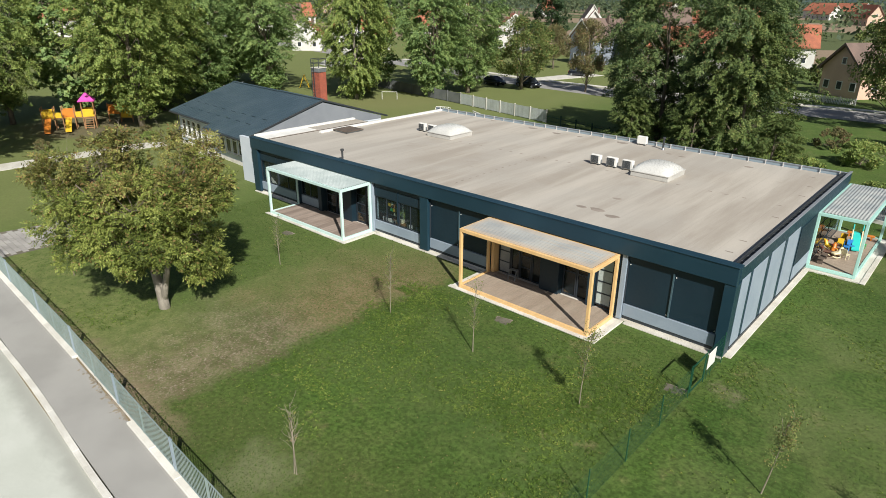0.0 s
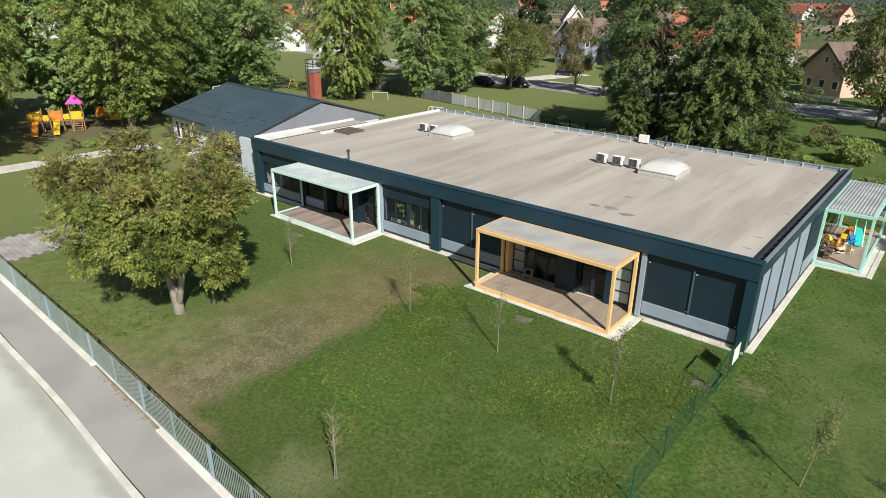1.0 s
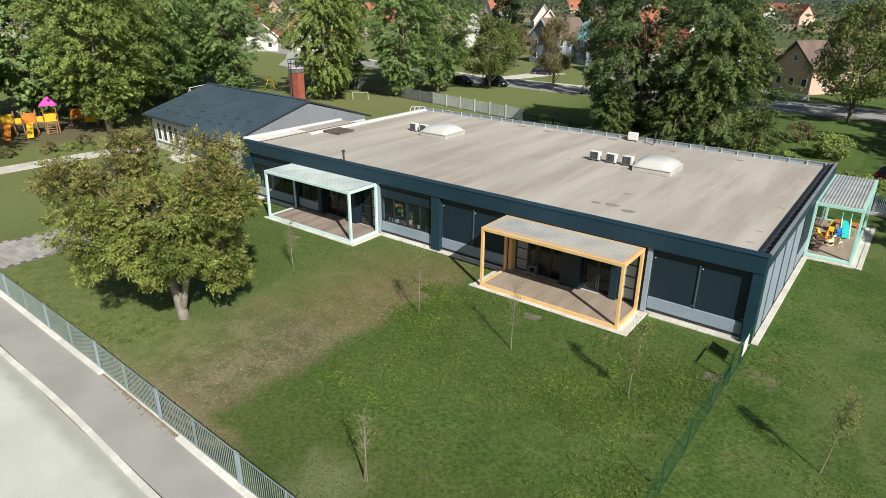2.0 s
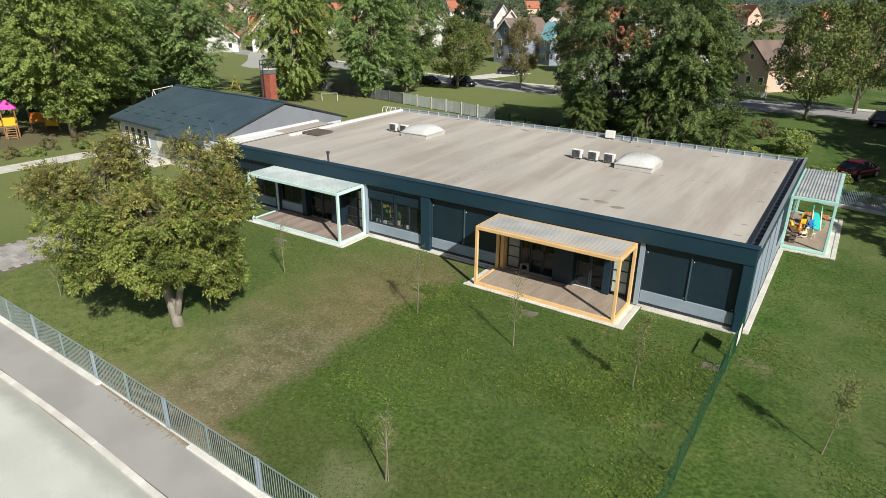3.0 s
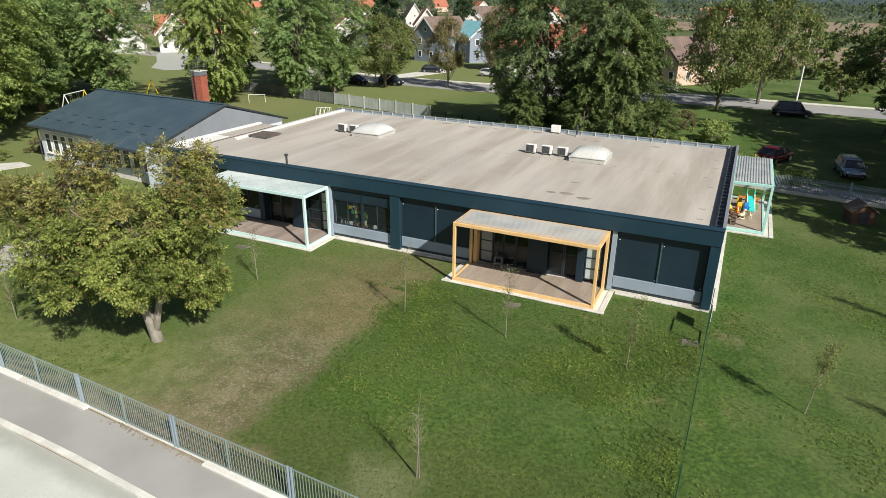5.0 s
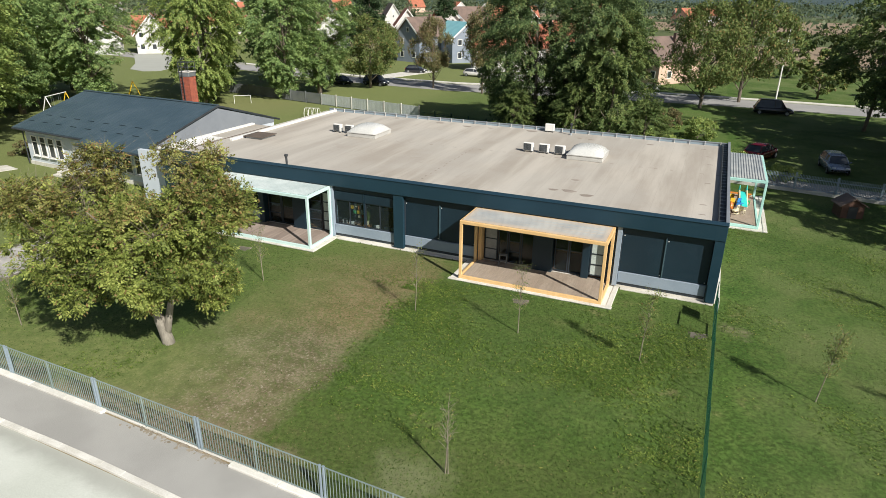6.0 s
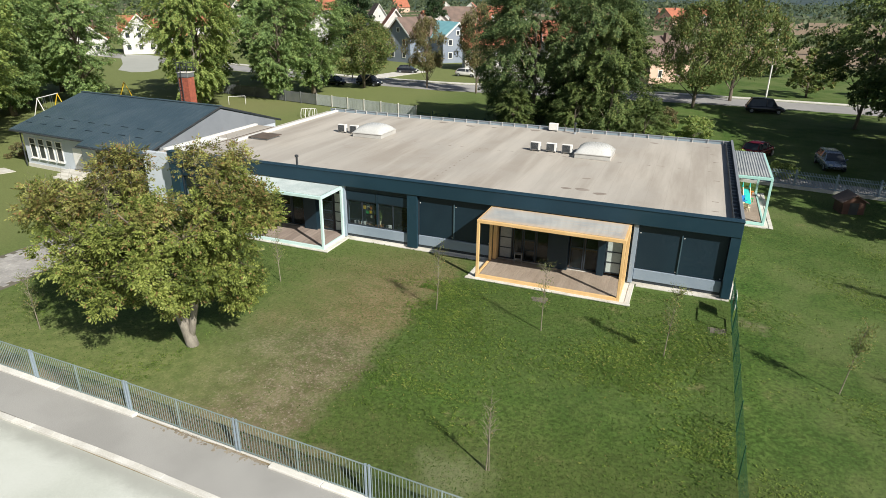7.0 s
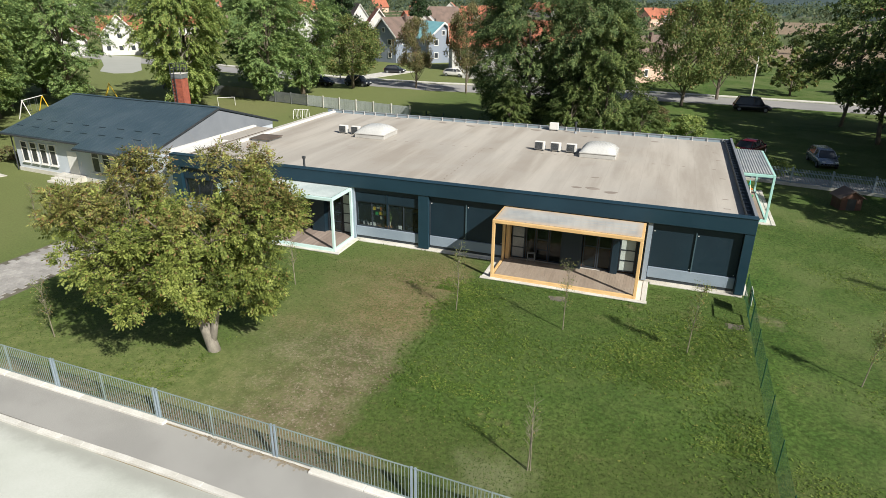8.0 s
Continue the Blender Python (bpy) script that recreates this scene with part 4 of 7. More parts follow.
# ---- things on the roof ----
def ac_unit(loc, rz=0.0):
    t = thing("air_conditioner", loc, rz, "white outdoor air conditioner unit standing on the felt roof", "air conditioner", "air conditioners on the roof")
    part("casing", box(-0.36, 0.38, -0.15, 0.15, 0.08, 0.66, 0.025), WHITE, t)
    g = bmesh.new()
    block(g, -0.31, 0.24, -0.162, -0.152, 0.12, 0.62)
    grille = part("fan_grille", g, DARK_METAL, t, "dark square fan grille")
    for k in range(7):
        z = 0.15 + k * 0.068
        part("grille_bar", box(-0.31, 0.24, -0.172, -0.164, z, z + 0.010), GREY_METAL, grille)
    for x in (-0.29, 0.23):
        part("foot", box(x, x + 0.08, -0.18, 0.18, 0.0, 0.078), DARK_METAL, t)
    part("pipe_cover", box(0.385, 0.43, -0.08, 0.08, 0.14, 0.38, 0.01), GREY_METAL, t)


for x, y in ((-19.0, 37.15), (-17.85, 37.2), (-16.72, 37.2), (-34.9, 36.95), (-33.82, 36.95)):
    ac_unit((x, y, 3.85))
ac_unit((-19.35, 44.8, 3.85), 180)


CURB = paint("weathered_curb", (0.46, 0.45, 0.42), (0.38, 0.37, 0.35), 0.8, 12, 0.8, grain=0.25)


def skylight(loc, w, d):
    t = thing("roof_skylight", loc, 0, "milky acrylic skylight dome on a white curb", "skylight", "skylights on the roof")
    part("curb", box(-w / 2, w / 2, -d / 2, d / 2, 0.0, 0.30, 0.02), CURB, t)
    part("curb_trim", box(-w / 2 - 0.04, w / 2 + 0.04, -d / 2 - 0.04, d / 2 + 0.04, 0.302, 0.36, 0.012), CURB, t)
    bm = bmesh.new()
    k = 14
    grid = [[bm.verts.new((w * (i / k - 0.5), d * (j / k - 0.5), 0.362 + 0.56 * (max(0.0, (1 - (2 * i / k - 1) ** 4)) * max(0.0, (1 - (2 * j / k - 1) ** 4))) ** 0.5 * (1 - 0.25 * (2 * i / k - 1) ** 2 - 0.25 * (2 * j / k - 1) ** 2))) for j in range(k + 1)] for i in range(k + 1)]
    for i in range(k):
        for j in range(k):
            bm.faces.new((grid[i][j], grid[i + 1][j], grid[i + 1][j + 1], grid[i][j + 1]))
    part("dome", bm, DOME, t, "milky white acrylic dome", smooth=True)


skylight((-14.75, 37.35, 3.85), 2.45, 2.5)
skylight((-32.1, 37.15, 3.85), 2.5, 2.6)


def vent_pipe(loc, h):
    t = thing("vent_pipe", loc, 0, "dark metal vent pipe with a cap on the felt roof", "vent pipe", "vent pipes on the roof")
    part("collar", tube(bmesh.new(), ((0, 0, 0), (0, 0, 0.16)), (0.14, 0.08), 12), GREY_METAL, t)
    part("pipe", rod((0, 0, 0.16), (0, 0, h), 0.07, 12), DARK_METAL, t)
    part("cap", tube(bmesh.new(), ((0, 0, h + 0.002), (0, 0, h + 0.12), (0, 0, h + 0.15)), (0.12, 0.12, 0.03), 12), DARK_METAL, t)


vent_pipe((-31.75, 25.9, 3.85), 0.75)
vent_pipe((-17.5, 44.35, 3.85), 0.8)
hatch = thing("roof_hatch", (-39.25, 32.65, 3.85), 0, "flat rusty brown roof hatch cover on the felt roof", "roof hatch")
part("curb", box(-0.75, 0.75, -0.75, 0.75, 0, 0.14), GREY_METAL, hatch)
part("cover", box(-0.9, 0.9, -0.9, 0.9, 0.142, 0.2, 0.015), RUST, hatch)


# ---- fences ----
def street_fence():
    t = thing("street_fence", (-16.17, fence_y(-16.17), 0), fslant, "grey-green steel bar fence along the pavement", "fence")
    post = to_mesh("post", block(block(bmesh.new(), -0.032, 0.032, -0.03, 0.03, -0.1, 1.38, 0.006), -0.036, 0.036, -0.034, 0.034, 1.382, 1.40), FENCE)
    slim = to_mesh("post", box(-0.022, 0.022, -0.022, 0.022, -0.1, 1.39, 0.005), FENCE_BAR)
    bar = to_mesh("bar", box(-0.008, 0.008, -0.008, 0.008, 0.16, 1.35), FENCE_BAR)
    rails = bmesh.new()
    for z in (0.20, 1.352):
        block(rails, 0.036, 2.454, -0.016, 0.016, z, z + 0.028)
    rails = to_mesh("panel", rails, FENCE_BAR)
    for k in range(-19, 7):
        bend = -0.0399 * max(0, -4 - k)
        turn = 0.917 if k < -4 else 0.0
        piece("post", post if k % 2 == 0 else slim, t, (k * 2.49, bend, 0))
        if k % 2 == 0:
            piece("post", post, t, (k * 2.49 + 0.13, bend, 0))
        p = piece("panel", rails, t, (k * 2.49, bend, 0), (0, 0, turn))
        if -13 <= k < 2:
            for i in range(21):
                piece("bar", bar, p, (0.10 + i * 0.1145, 0, 0))
        else:
            bm = bmesh.new()
            for i in range(21):
                x = 0.10 + i * 0.1145
                block(bm, x - 0.008, x + 0.008, -0.008, 0.008, 0.16, 1.35)
            ob = part("bars", bm, FENCE_BAR, p)
            tagged(ob, kind="stuff")


street_fence()


def mesh_fence():
    """Green welded-wire fence from the building's corner to the street, with a framed gate and a sign."""
    t = thing("wire_fence", (-5.6, 24.6, 0.1), -90.5, "dark green welded-wire garden fence with slim posts", "fence")
    post = to_mesh("post", tube(bmesh.new(), ((0, 0, -0.1), (0, 0, 1.34), (0, 0, 1.37)), (0.019, 0.019, 0.01), 8), GREEN)
    wires = bmesh.new()
    for i in range(52):
        x = 0.03 + i * 0.05
        block(wires, x - 0.0016, x + 0.0016, -0.0014, 0.0014, 0.05, 1.28)
    for j in range(7):
        z = 0.08 + j * 0.2
        block(wires, 0.02, 2.62, -0.002, 0.002, z - 0.0015, z + 0.0015)
    wires = to_mesh("wire_mesh", wires, GREEN)
    spots = [0.0, 1.95, 3.45] + [3.45 + 2.5 * k for k in range(1, 7)]
    for a, b in zip(spots, spots[1:]):
        piece("post", post, t, (a, 0, 0))
        if a == 1.95:
            g = bmesh.new()
            for z in (0.12, 1.24):
                block(g, 0.06, 1.39, -0.02, 0.02, z - 0.025, z + 0.025)
            for x in (0.06, 1.35):
                block(g, x, x + 0.045, -0.02, 0.02, 0.12, 1.24)
            gate = part("gate", g, GREEN, t, "green tubular gate frame", loc=(a, 0, 0))
        else:
            w = piece("wire_mesh", wires, t, (a, 0, 0))
            w.scale = ((b - a) / 2.65, 1, 1)
    piece("post", post, t, (spots[-1], 0, 0))


mesh_fence()
sign = thing("notice_board", (-5.55, 23.05, 0.1), 0, "small white notice board on the green fence", "sign")
part("board", box(-0.012, 0.012, -0.40, 0.40, 0.50, 1.22, 0.004), WHITE, sign)
for y in (-0.2, 0.2):
    part("stake", rod((-0.03, y, -0.05), (-0.03, y, 1.1), 0.012, 6), GREEN, sign)
lid = thing("drain_cover", (-6.2, 21.2, rise(-6.2, 21.2) - 0.035), 4, "flat square concrete drain cover in the lawn", "drain cover", "covers in the lawn")
part("frame", box(-0.42, 0.42, -0.42, 0.42, -0.05, 0.03, 0.01), SOIL, lid)
part("lid", box(-0.34, 0.34, -0.34, 0.34, 0.031, 0.045), JOINT, lid)
copy_thing(lid, pose(-14.52, 21.1, rise(-14.5, 21.1) - 0.035, 0, 0, 12))
copy_thing(lid, pose(-31.7, 20.93, rise(-31.7, 20.93) - 0.035, 0, 0, 6))


def palisade(name, x0, y0, x1, y1, h, gap, slat_mat, post_mat, label, base=0.0, slat=0.09, step=0.125, split=False):
    length = math.hypot(x1 - x0, y1 - y0)
    n = max(1, round(length / gap))
    t = thing(name, (x0, y0, 0), math.degrees(math.atan2(y1 - y0, x1 - x0)), label, "fence")
    w = length / n
    post = to_mesh("post", box(-0.07, 0.07, -0.07, 0.07, -0.1, h + 0.12, 0.015), post_mat)
    bm = bmesh.new()
    for z in (0.3, h - 0.3):
        block(bm, 0.07, w - 0.07, 0.01, 0.05, z, z + 0.06)
    k = int((w - 0.14) / step)
    rails = to_mesh("panel", bm, slat_mat)
    slat_mesh = to_mesh("slat", box(-slat / 2, slat / 2, -0.015, 0.008, 0.08 + base, h), slat_mat)
    rows = bmesh.new()
    for i in range(k):
        x = 0.07 + (i + 0.5) * (w - 0.14) / k
        block(rows, x - slat / 2, x + slat / 2, -0.015, 0.008, 0.08 + base, h)
    rows = to_mesh("slats", rows, slat_mat)
    for i in range(n + 1):
        piece("post", post, t, (i * w, 0, 0))
        if i < n:
            p = piece("panel", rails, t, (i * w, 0, 0))
            if split:
                for j in range(k):
                    piece("slat", slat_mesh, p, (0.07 + (j + 0.5) * (w - 0.14) / k, 0, random.uniform(-0.02, 0.02)))
            else:
                tagged(piece("slats", rows, p, (0, 0, 0)), kind="stuff")
    if base:
        part("footing", box(0, length, -0.1, 0.1, -0.1, base), CONCRETE, t)


PALE_SLAT = paint("pale_slat", (0.40, 0.43, 0.42), (0.34, 0.37, 0.36), 0.5, 8, 0.8, bump=0.1, grain=0.3, vary=0.08)
# darker slats for the western stretch: the tree shade is put into the colour
SHADED_SLAT = paint("shaded_slat", (0.10, 0.11, 0.11), (0.14, 0.15, 0.15), 0.5, 8, 0.85, bump=0.1, grain=0.3, vary=0.08)
palisade("slat_fence", -87, 73.2, -57.3, 67.9, 1.5, 2.9, SHADED_SLAT, SHADED_SLAT, "slatted fence darkened as in the shade of the trees")
palisade("slat_fence", -57.3, 67.9, -40.7, 64.5, 1.5, 2.7, PALE_SLAT, CONCRETE, "pale slatted fence round the play field", split=True)
palisade("slat_fence", -40.7, 64.5, -21.1, 59.1, 1.1, 2.7, DARK_GREEN, DARK_GREEN, "thin dark green fence at the edge of the grounds", slat=0.012, step=0.12)
palisade("slat_fence", -6.0, 50.0, 34.0, 44.0, 1.45, 2.9, FENCE, FENCE, "blue-grey steel fence on a concrete footing", base=0.25, slat=0.035, step=0.105)

# ---- the old gabled house ----
old = thing("old_house", (-45.3, 27.35, 0), -4.1, "single-storey house with dark metal gable roof and pale walls", "house")
old.scale = (1.0, 1.05, 0.925)
part("wall", box(-16.7, -0.15, 0.65, 13.05, 0.0, 3.45), BLUE_PLASTER, old, "pale blue-white rendered wall")
part("plinth", box(-16.75, -0.1, 0.60, 13.1, -0.1, 0.35), CONCRETE, old)
GABLE = [(0.65, 3.452), (13.05, 3.452), (13.05, 3.72), (6.85, 5.78), (0.65, 3.72)]
part("gable", prism(GABLE, -0.35, -0.12), GREY_CLAD, old, "grey clad gable")
part("gable", prism(GABLE, -16.7, -16.5), BLUE_PLASTER, old)
# the roof over the entrance side comes further forward
for x0, x1, lift, out in ((-17.2, -7.6, 0.0, 0.0), (-7.59, -0.06, 0.04, 0.75)):
    zs, slope = 3.5 + lift, 2.36 / 6.85
    front = zs - slope * out
    roof = part("roof", prism([(-out, front), (6.85, 5.86 + lift), (13.7, zs), (13.7, zs + 0.12), (6.85, 6.0 + lift), (-out, front + 0.12)], x0, x1), METAL_ROOF, old, "dark blue-grey sheet metal roof")
    seam = to_mesh("standing_seam", prism([(-out, front + 0.12), (6.8, 5.985 + lift), (6.8, 6.01 + lift), (-out, front + 0.15)], -0.012, 0.012), METAL_ROOF)
    k = int((x1 - x0) / 0.52)
    for i in range(k):
        piece("standing_seam", seam, roof, (x0 + (i + 0.5) * (x1 - x0) / k, 0, 0))
    part("ridge_cap", box(x0, x1, 6.7, 7.0, 5.99 + lift, 6.07 + lift, 0.02), METAL_ROOF, roof)
    part("gutter", tube(bmesh.new(), ((x0, -out - 0.06, front - 0.02), (x1, -out - 0.06, front - 0.02)), (0.07, 0.07), 10), DARK_METAL, roof)
    guard = to_mesh("snow_guard", box(-0.40, 0.40, -0.02, 0.02, 0, 0.09), METAL_ROOF)
    for row, yy in enumerate((1.2, 2.3)):
        for i in range(int((x1 - x0) / 1.9)):
            piece("snow_guard", guard, roof, (x0 + 0.9 + row * 0.8 + i * 1.9, yy, zs + 0.125 + slope * yy), (math.degrees(math.atan(slope)), 0, 0))
part("verge_trim", prism([(-0.80, 3.30), (6.85, 5.94), (13.75, 3.56), (13.75, 3.70), (6.85, 6.08), (-0.80, 3.44)], -0.058, -0.03), DARK_METAL, old)


def old_window(x0, x1, z0, z1, y, parent, cols=1):
    bm = bmesh.new()
    block(bm, x0, x0 + 0.09, y - 0.05, y + 0.04, z0, z1)
    block(bm, x1 - 0.09, x1, y - 0.05, y + 0.04, z0, z1)
    block(bm, x0 + 0.09, x1 - 0.09, y - 0.05, y + 0.04, z0, z0 + 0.09)
    block(bm, x0 + 0.09, x1 - 0.09, y - 0.05, y + 0.04, z1 - 0.09, z1)
    block(bm, x0 + 0.09, x1 - 0.09, y - 0.045, y + 0.03, z1 - 0.62, z1 - 0.55)
    w = part("window", bm, WHITE, parent, "white framed window")
    part("pane", box(x0 + 0.09, x1 - 0.09, y - 0.015, y + 0.0, z0 + 0.09, z1 - 0.09), FAR_GLASS, w)
    part("sill", box(x0 - 0.05, x1 + 0.05, y - 0.16, y - 0.052, z0 - 0.06, z0), WHITE, w)


for i in range(4):
    old_window(-16.0 + i * 1.15, -15.15 + i * 1.15, 0.95, 2.85, 0.64, old)
for i in range(5):
    old_window(-7.6 + i * 1.2, -6.7 + i * 1.2, 0.95, 2.85, 0.64, old)
part("door", box(-10.4, -9.3, 0.60, 0.645, 0.5, 2.5, 0.01), WHITE, old, "white entrance door")
for i in range(3):
    part("step", box(-11.2, -8.6, -0.9 + i * 0.35, 0.60, 0.0 + i * 0.17, 0.17 + i * 0.17, 0.01), CONCRETE, old)
part("downpipe", rod((-16.78, 0.5, 0.1), (-16.78, 0.5, 3.4), 0.05), DARK_METAL, old)
part("wall_box", box(-1.2, -0.35, 0.30, 0.64, 2.4, 2.95, 0.03), WHITE, old, "white box on the wall")

# ---- brick chimney ----
stack = thing("brick_chimney", (-55.4, 42.2, 0), 8, "tall square red brick chimney with grey cap and ladder", "chimney")
stack.scale = (1.0, 1.0, 0.945)
part("shaft_core", box(-0.46, 0.46, -0.46, 0.46, 0, 6.95), JOINT, stack)
brick_mesh = to_mesh("brick", box(-0.115, 0.115, -0.03, 0.03, -0.032, 0.032, 0.006), BRICK)
more = bmesh.new()
for face in range(4):
    for c in range(84):
        z = 0.05 + c * 0.0822
        for i in range(4):
            x = -0.36 + i * 0.24 + (0.06 if c % 2 else -0.06)
            m = pose(0, 0, 0, 0, 0, 90 * face) @ pose(x, -0.475, z)
            if face == 0 and c >= 34:
                ob = new("brick", brick_mesh)
                ob.parent = stack
                ob.matrix_basis = m
            else:
                bmesh.ops.create_cube(more, size=1, matrix=m @ Matrix.Diagonal((0.23, 0.06, 0.066, 1)))
tagged(part("bricks", more, BRICK, stack), kind="stuff")
part("cap_band", box(-0.56, 0.56, -0.56, 0.56, 6.952, 7.38, 0.02), GREY_METAL, stack, "grey metal band")
part("cap_plate", box(-0.62, 0.62, -0.62, 0.62, 7.382, 7.46, 0.02), CONCRETE, stack)
ladder = bmesh.new()
for x in (-0.42, -0.06):
    tube(ladder, ((x, -0.7, 1.5), (x, -0.7, 8.3)), (0.04, 0.04), 6)
for k in range(22):
    tube(ladder, ((-0.42, -0.7, 1.7 + k * 0.3), (-0.06, -0.7, 1.7 + k * 0.3)), (0.026, 0.026), 6)
part("ladder", ladder, DARK_METAL, stack, "dark steel ladder")
for x, y in ((-0.55, -0.55), (0.55, -0.55), (0.55, 0.55), (-0.55, 0.55)):
    part("guard_post", rod((x, y, 7.44), (x, y, 8.4), 0.04, 6), DARK_METAL, stack)
for z in (7.9, 8.38):
    for a, b in (((-0.55, -0.55), (0.55, -0.55)), ((0.55, -0.55), (0.55, 0.55)), ((0.55, 0.55), (-0.55, 0.55)), ((-0.55, 0.55), (-0.55, -0.55))):
        part("guard_rail", rod((*a, z), (*b, z), 0.034, 6), DARK_METAL, stack)


# ---- trees ----
def leaf_quads(rng, centres, radii, count, size, flat=0.75, droop=0.35, slim=0.32):
    """Kite-shaped leaves or leaf sprays scattered through clumps, denser near each clump's skin."""
    centres, radii = np.asarray(centres), np.asarray(radii)
    share = radii ** 2 / (radii ** 2).sum()
    which = rng.choice(len(centres), size=count, p=share)
    d = rng.normal(size=(count, 3))
    d /= np.linalg.norm(d, axis=1)[:, None]
    r = radii[which] * rng.uniform(0.15, 1.0, count) ** 0.45 * rng.normal(1.0, 0.13, count)
    p = centres[which] + d * r[:, None] * np.array((1, 1, flat))
    a = rng.normal(size=(count, 3)) + d * 0.6
    a[:, 2] -= droop
    a /= np.linalg.norm(a, axis=1)[:, None]
    b = np.cross(a, rng.normal(size=(count, 3)) * 0.6 + np.array((0, 0, 1.0)) + d * 0.7)
    b /= np.maximum(np.linalg.norm(b, axis=1), 1e-6)[:, None]
    nrm = np.cross(a, b)
    s = size * rng.uniform(0.6, 1.35, count)[:, None]
    v = np.empty((count, 4, 3))
    v[:, 0], v[:, 2] = p - a * s * 0.5, p + a * s * 0.5
    v[:, 1], v[:, 3] = p + b * s * slim + nrm * s * 0.10, p - b * s * slim + nrm * s * 0.10
    return v.reshape(-1, 3)


def spray_quads(rng, starts, dirs, lengths, count, size, droop, spread):
    """Leaves strung along thin twigs that leave the crown outward and then bend down under their own weight."""
    starts, dirs, lengths = np.asarray(starts), np.asarray(dirs), np.asarray(lengths)
    k = rng.choice(len(starts), size=count, p=lengths / lengths.sum())
    s = rng.uniform(0, 1, count) ** 0.8
    run = lengths[k][:, None]
    fall = np.array((0.0, 0.0, -1.0))
    p = starts[k] + dirs[k] * run * s[:, None] + fall * run * droop * (s ** 1.9)[:, None]
    p = p + rng.normal(size=(count, 3)) * spread * (0.45 + 0.55 * (1 - s))[:, None] * run
    a = dirs[k] * 0.7 + fall * (droop * 1.5 * s)[:, None] + rng.normal(size=(count, 3)) * 0.45
    a /= np.linalg.norm(a, axis=1)[:, None]
    up = dirs[k] * 0.75 + np.array((0, 0, 0.9)) + rng.normal(size=(count, 3)) * 0.42
    b = np.cross(a, up)
    b /= np.maximum(np.linalg.norm(b, axis=1), 1e-6)[:, None]
    nrm = np.cross(a, b)
    w = size * rng.uniform(0.6, 1.35, count)[:, None]
    v = np.empty((count, 3, 3))
    v[:, 0], v[:, 1], v[:, 2] = p - a * w * 0.45 + b * w * 0.34, p - a * w * 0.35 - b * w * 0.34 + nrm * w * 0.1, p + a * w * 0.6
    return v.reshape(-1, 3)


def quad_mesh(name, verts, material, corners=4):
    return from_arrays(name, verts, np.arange(len(verts)).reshape(-1, corners), material, corners)


def limb(bm, rng, a, b, r0, r1, bend=0.15, sides=7, k=5):
    a, b = Vector(a), Vector(b)
    length = (b - a).length
    off = Vector(rng.normal(size=3)) * bend * length
    off.z = abs(off.z) * 0.6
    pts = [a.lerp(b, i / k) + off * math.sin(math.pi * i / k) * 0.6 for i in range(k + 1)]
    tube(bm, pts, [r0 + (r1 - r0) * i / k for i in range(k + 1)], sides)
    return pts


def tree(seed, height, radius, base, clumps, leaves, size, leaf_mat, bark, label, shape="oval", trunk_r=0.28, gap=0.0, clump_size=0.19, group="", spray=None):
    rng = np.random.default_rng(seed)
    t = thing("tree", (0, 0, 0), 0, label, "tree", group)
    cs, rs = [], []
    mid, half = (height + base) / 2, (height - base) / 2
    while len(cs) < clumps:
        h = rng.uniform(-1, 1)
        if shape == "oval":
            prof = math.sqrt(max(0, 1 - h * h)) * (1.0 - 0.22 * h)
        elif shape == "cone":
            prof = (1 - h) * 0.52 + 0.03
        else:
            prof = (max(0, 1 - h ** 4)) ** 0.5 * (0.72 + 0.28 * math.sin(2.3 * h + 1.0))
        ang = rng.uniform(0, math.tau)
        q = rng.uniform(0.25, 1.0) ** 0.5
        wob = 1 + 0.22 * math.sin(3 * ang + seed) + rng.uniform(-0.12, 0.12)
        if gap and math.sin(2.1 * h + 2.6 * ang + seed) > 1 - gap and q > 0.5:
            continue
        cs.append((radius * prof * q * wob * math.cos(ang), radius * prof * q * wob * math.sin(ang), mid + half * h * 0.93))
        rs.append(radius * clump_size * rng.uniform(0.65, 1.35))
    bm = bmesh.new()
    top = Vector((rng.uniform(-0.4, 0.4), rng.uniform(-0.4, 0.4), base + (height - base) * 0.72))
    pts = limb(bm, rng, (0, 0, -0.1), top, trunk_r, trunk_r * 0.25, 0.03, 10, 8)
    order = rng.permutation(len(cs))[: min(18, len(cs))]
    for i in order:
        c = Vector(cs[i])
        f = min(max((c.z - 1.0) / max(top.z, 1) * 0.7, 0.22), 0.9)
        start = pts[int(f * 8)]
        limb(bm, rng, start, c, trunk_r * 0.30 * (1 - 0.5 * f), 0.02, 0.10, 5)
    part("trunk", bm, bark, t, smooth=True)
    if spray:
        twigs, run, droop, lift, spread = spray
        starts, dirs, lengths = [], [], []
        for i in range(twigs):
            c = np.array(cs[rng.integers(0, len(cs))])
            out = np.array((c[0], c[1], 0.0)) + rng.normal(size=3) * radius * 0.22
            out[2] = lift * radius * rng.uniform(0.4, 1.3)
            d = out / max(np.linalg.norm(out), 1e-6)
            starts.append(c + rng.normal(size=3) * radius * clump_size * 0.55 - d * run * 0.35)
            dirs.append(d)
            lengths.append(run * rng.uniform(0.55, 1.35))
        verts = spray_quads(rng, starts, dirs, lengths, leaves, size, droop, spread)
    else:
        verts = leaf_quads(rng, cs, rs, leaves, size, 0.8)
    crown = new("crown", quad_mesh("crown", verts, leaf_mat, 3 if spray else 4))
    crown.parent = t
    return t


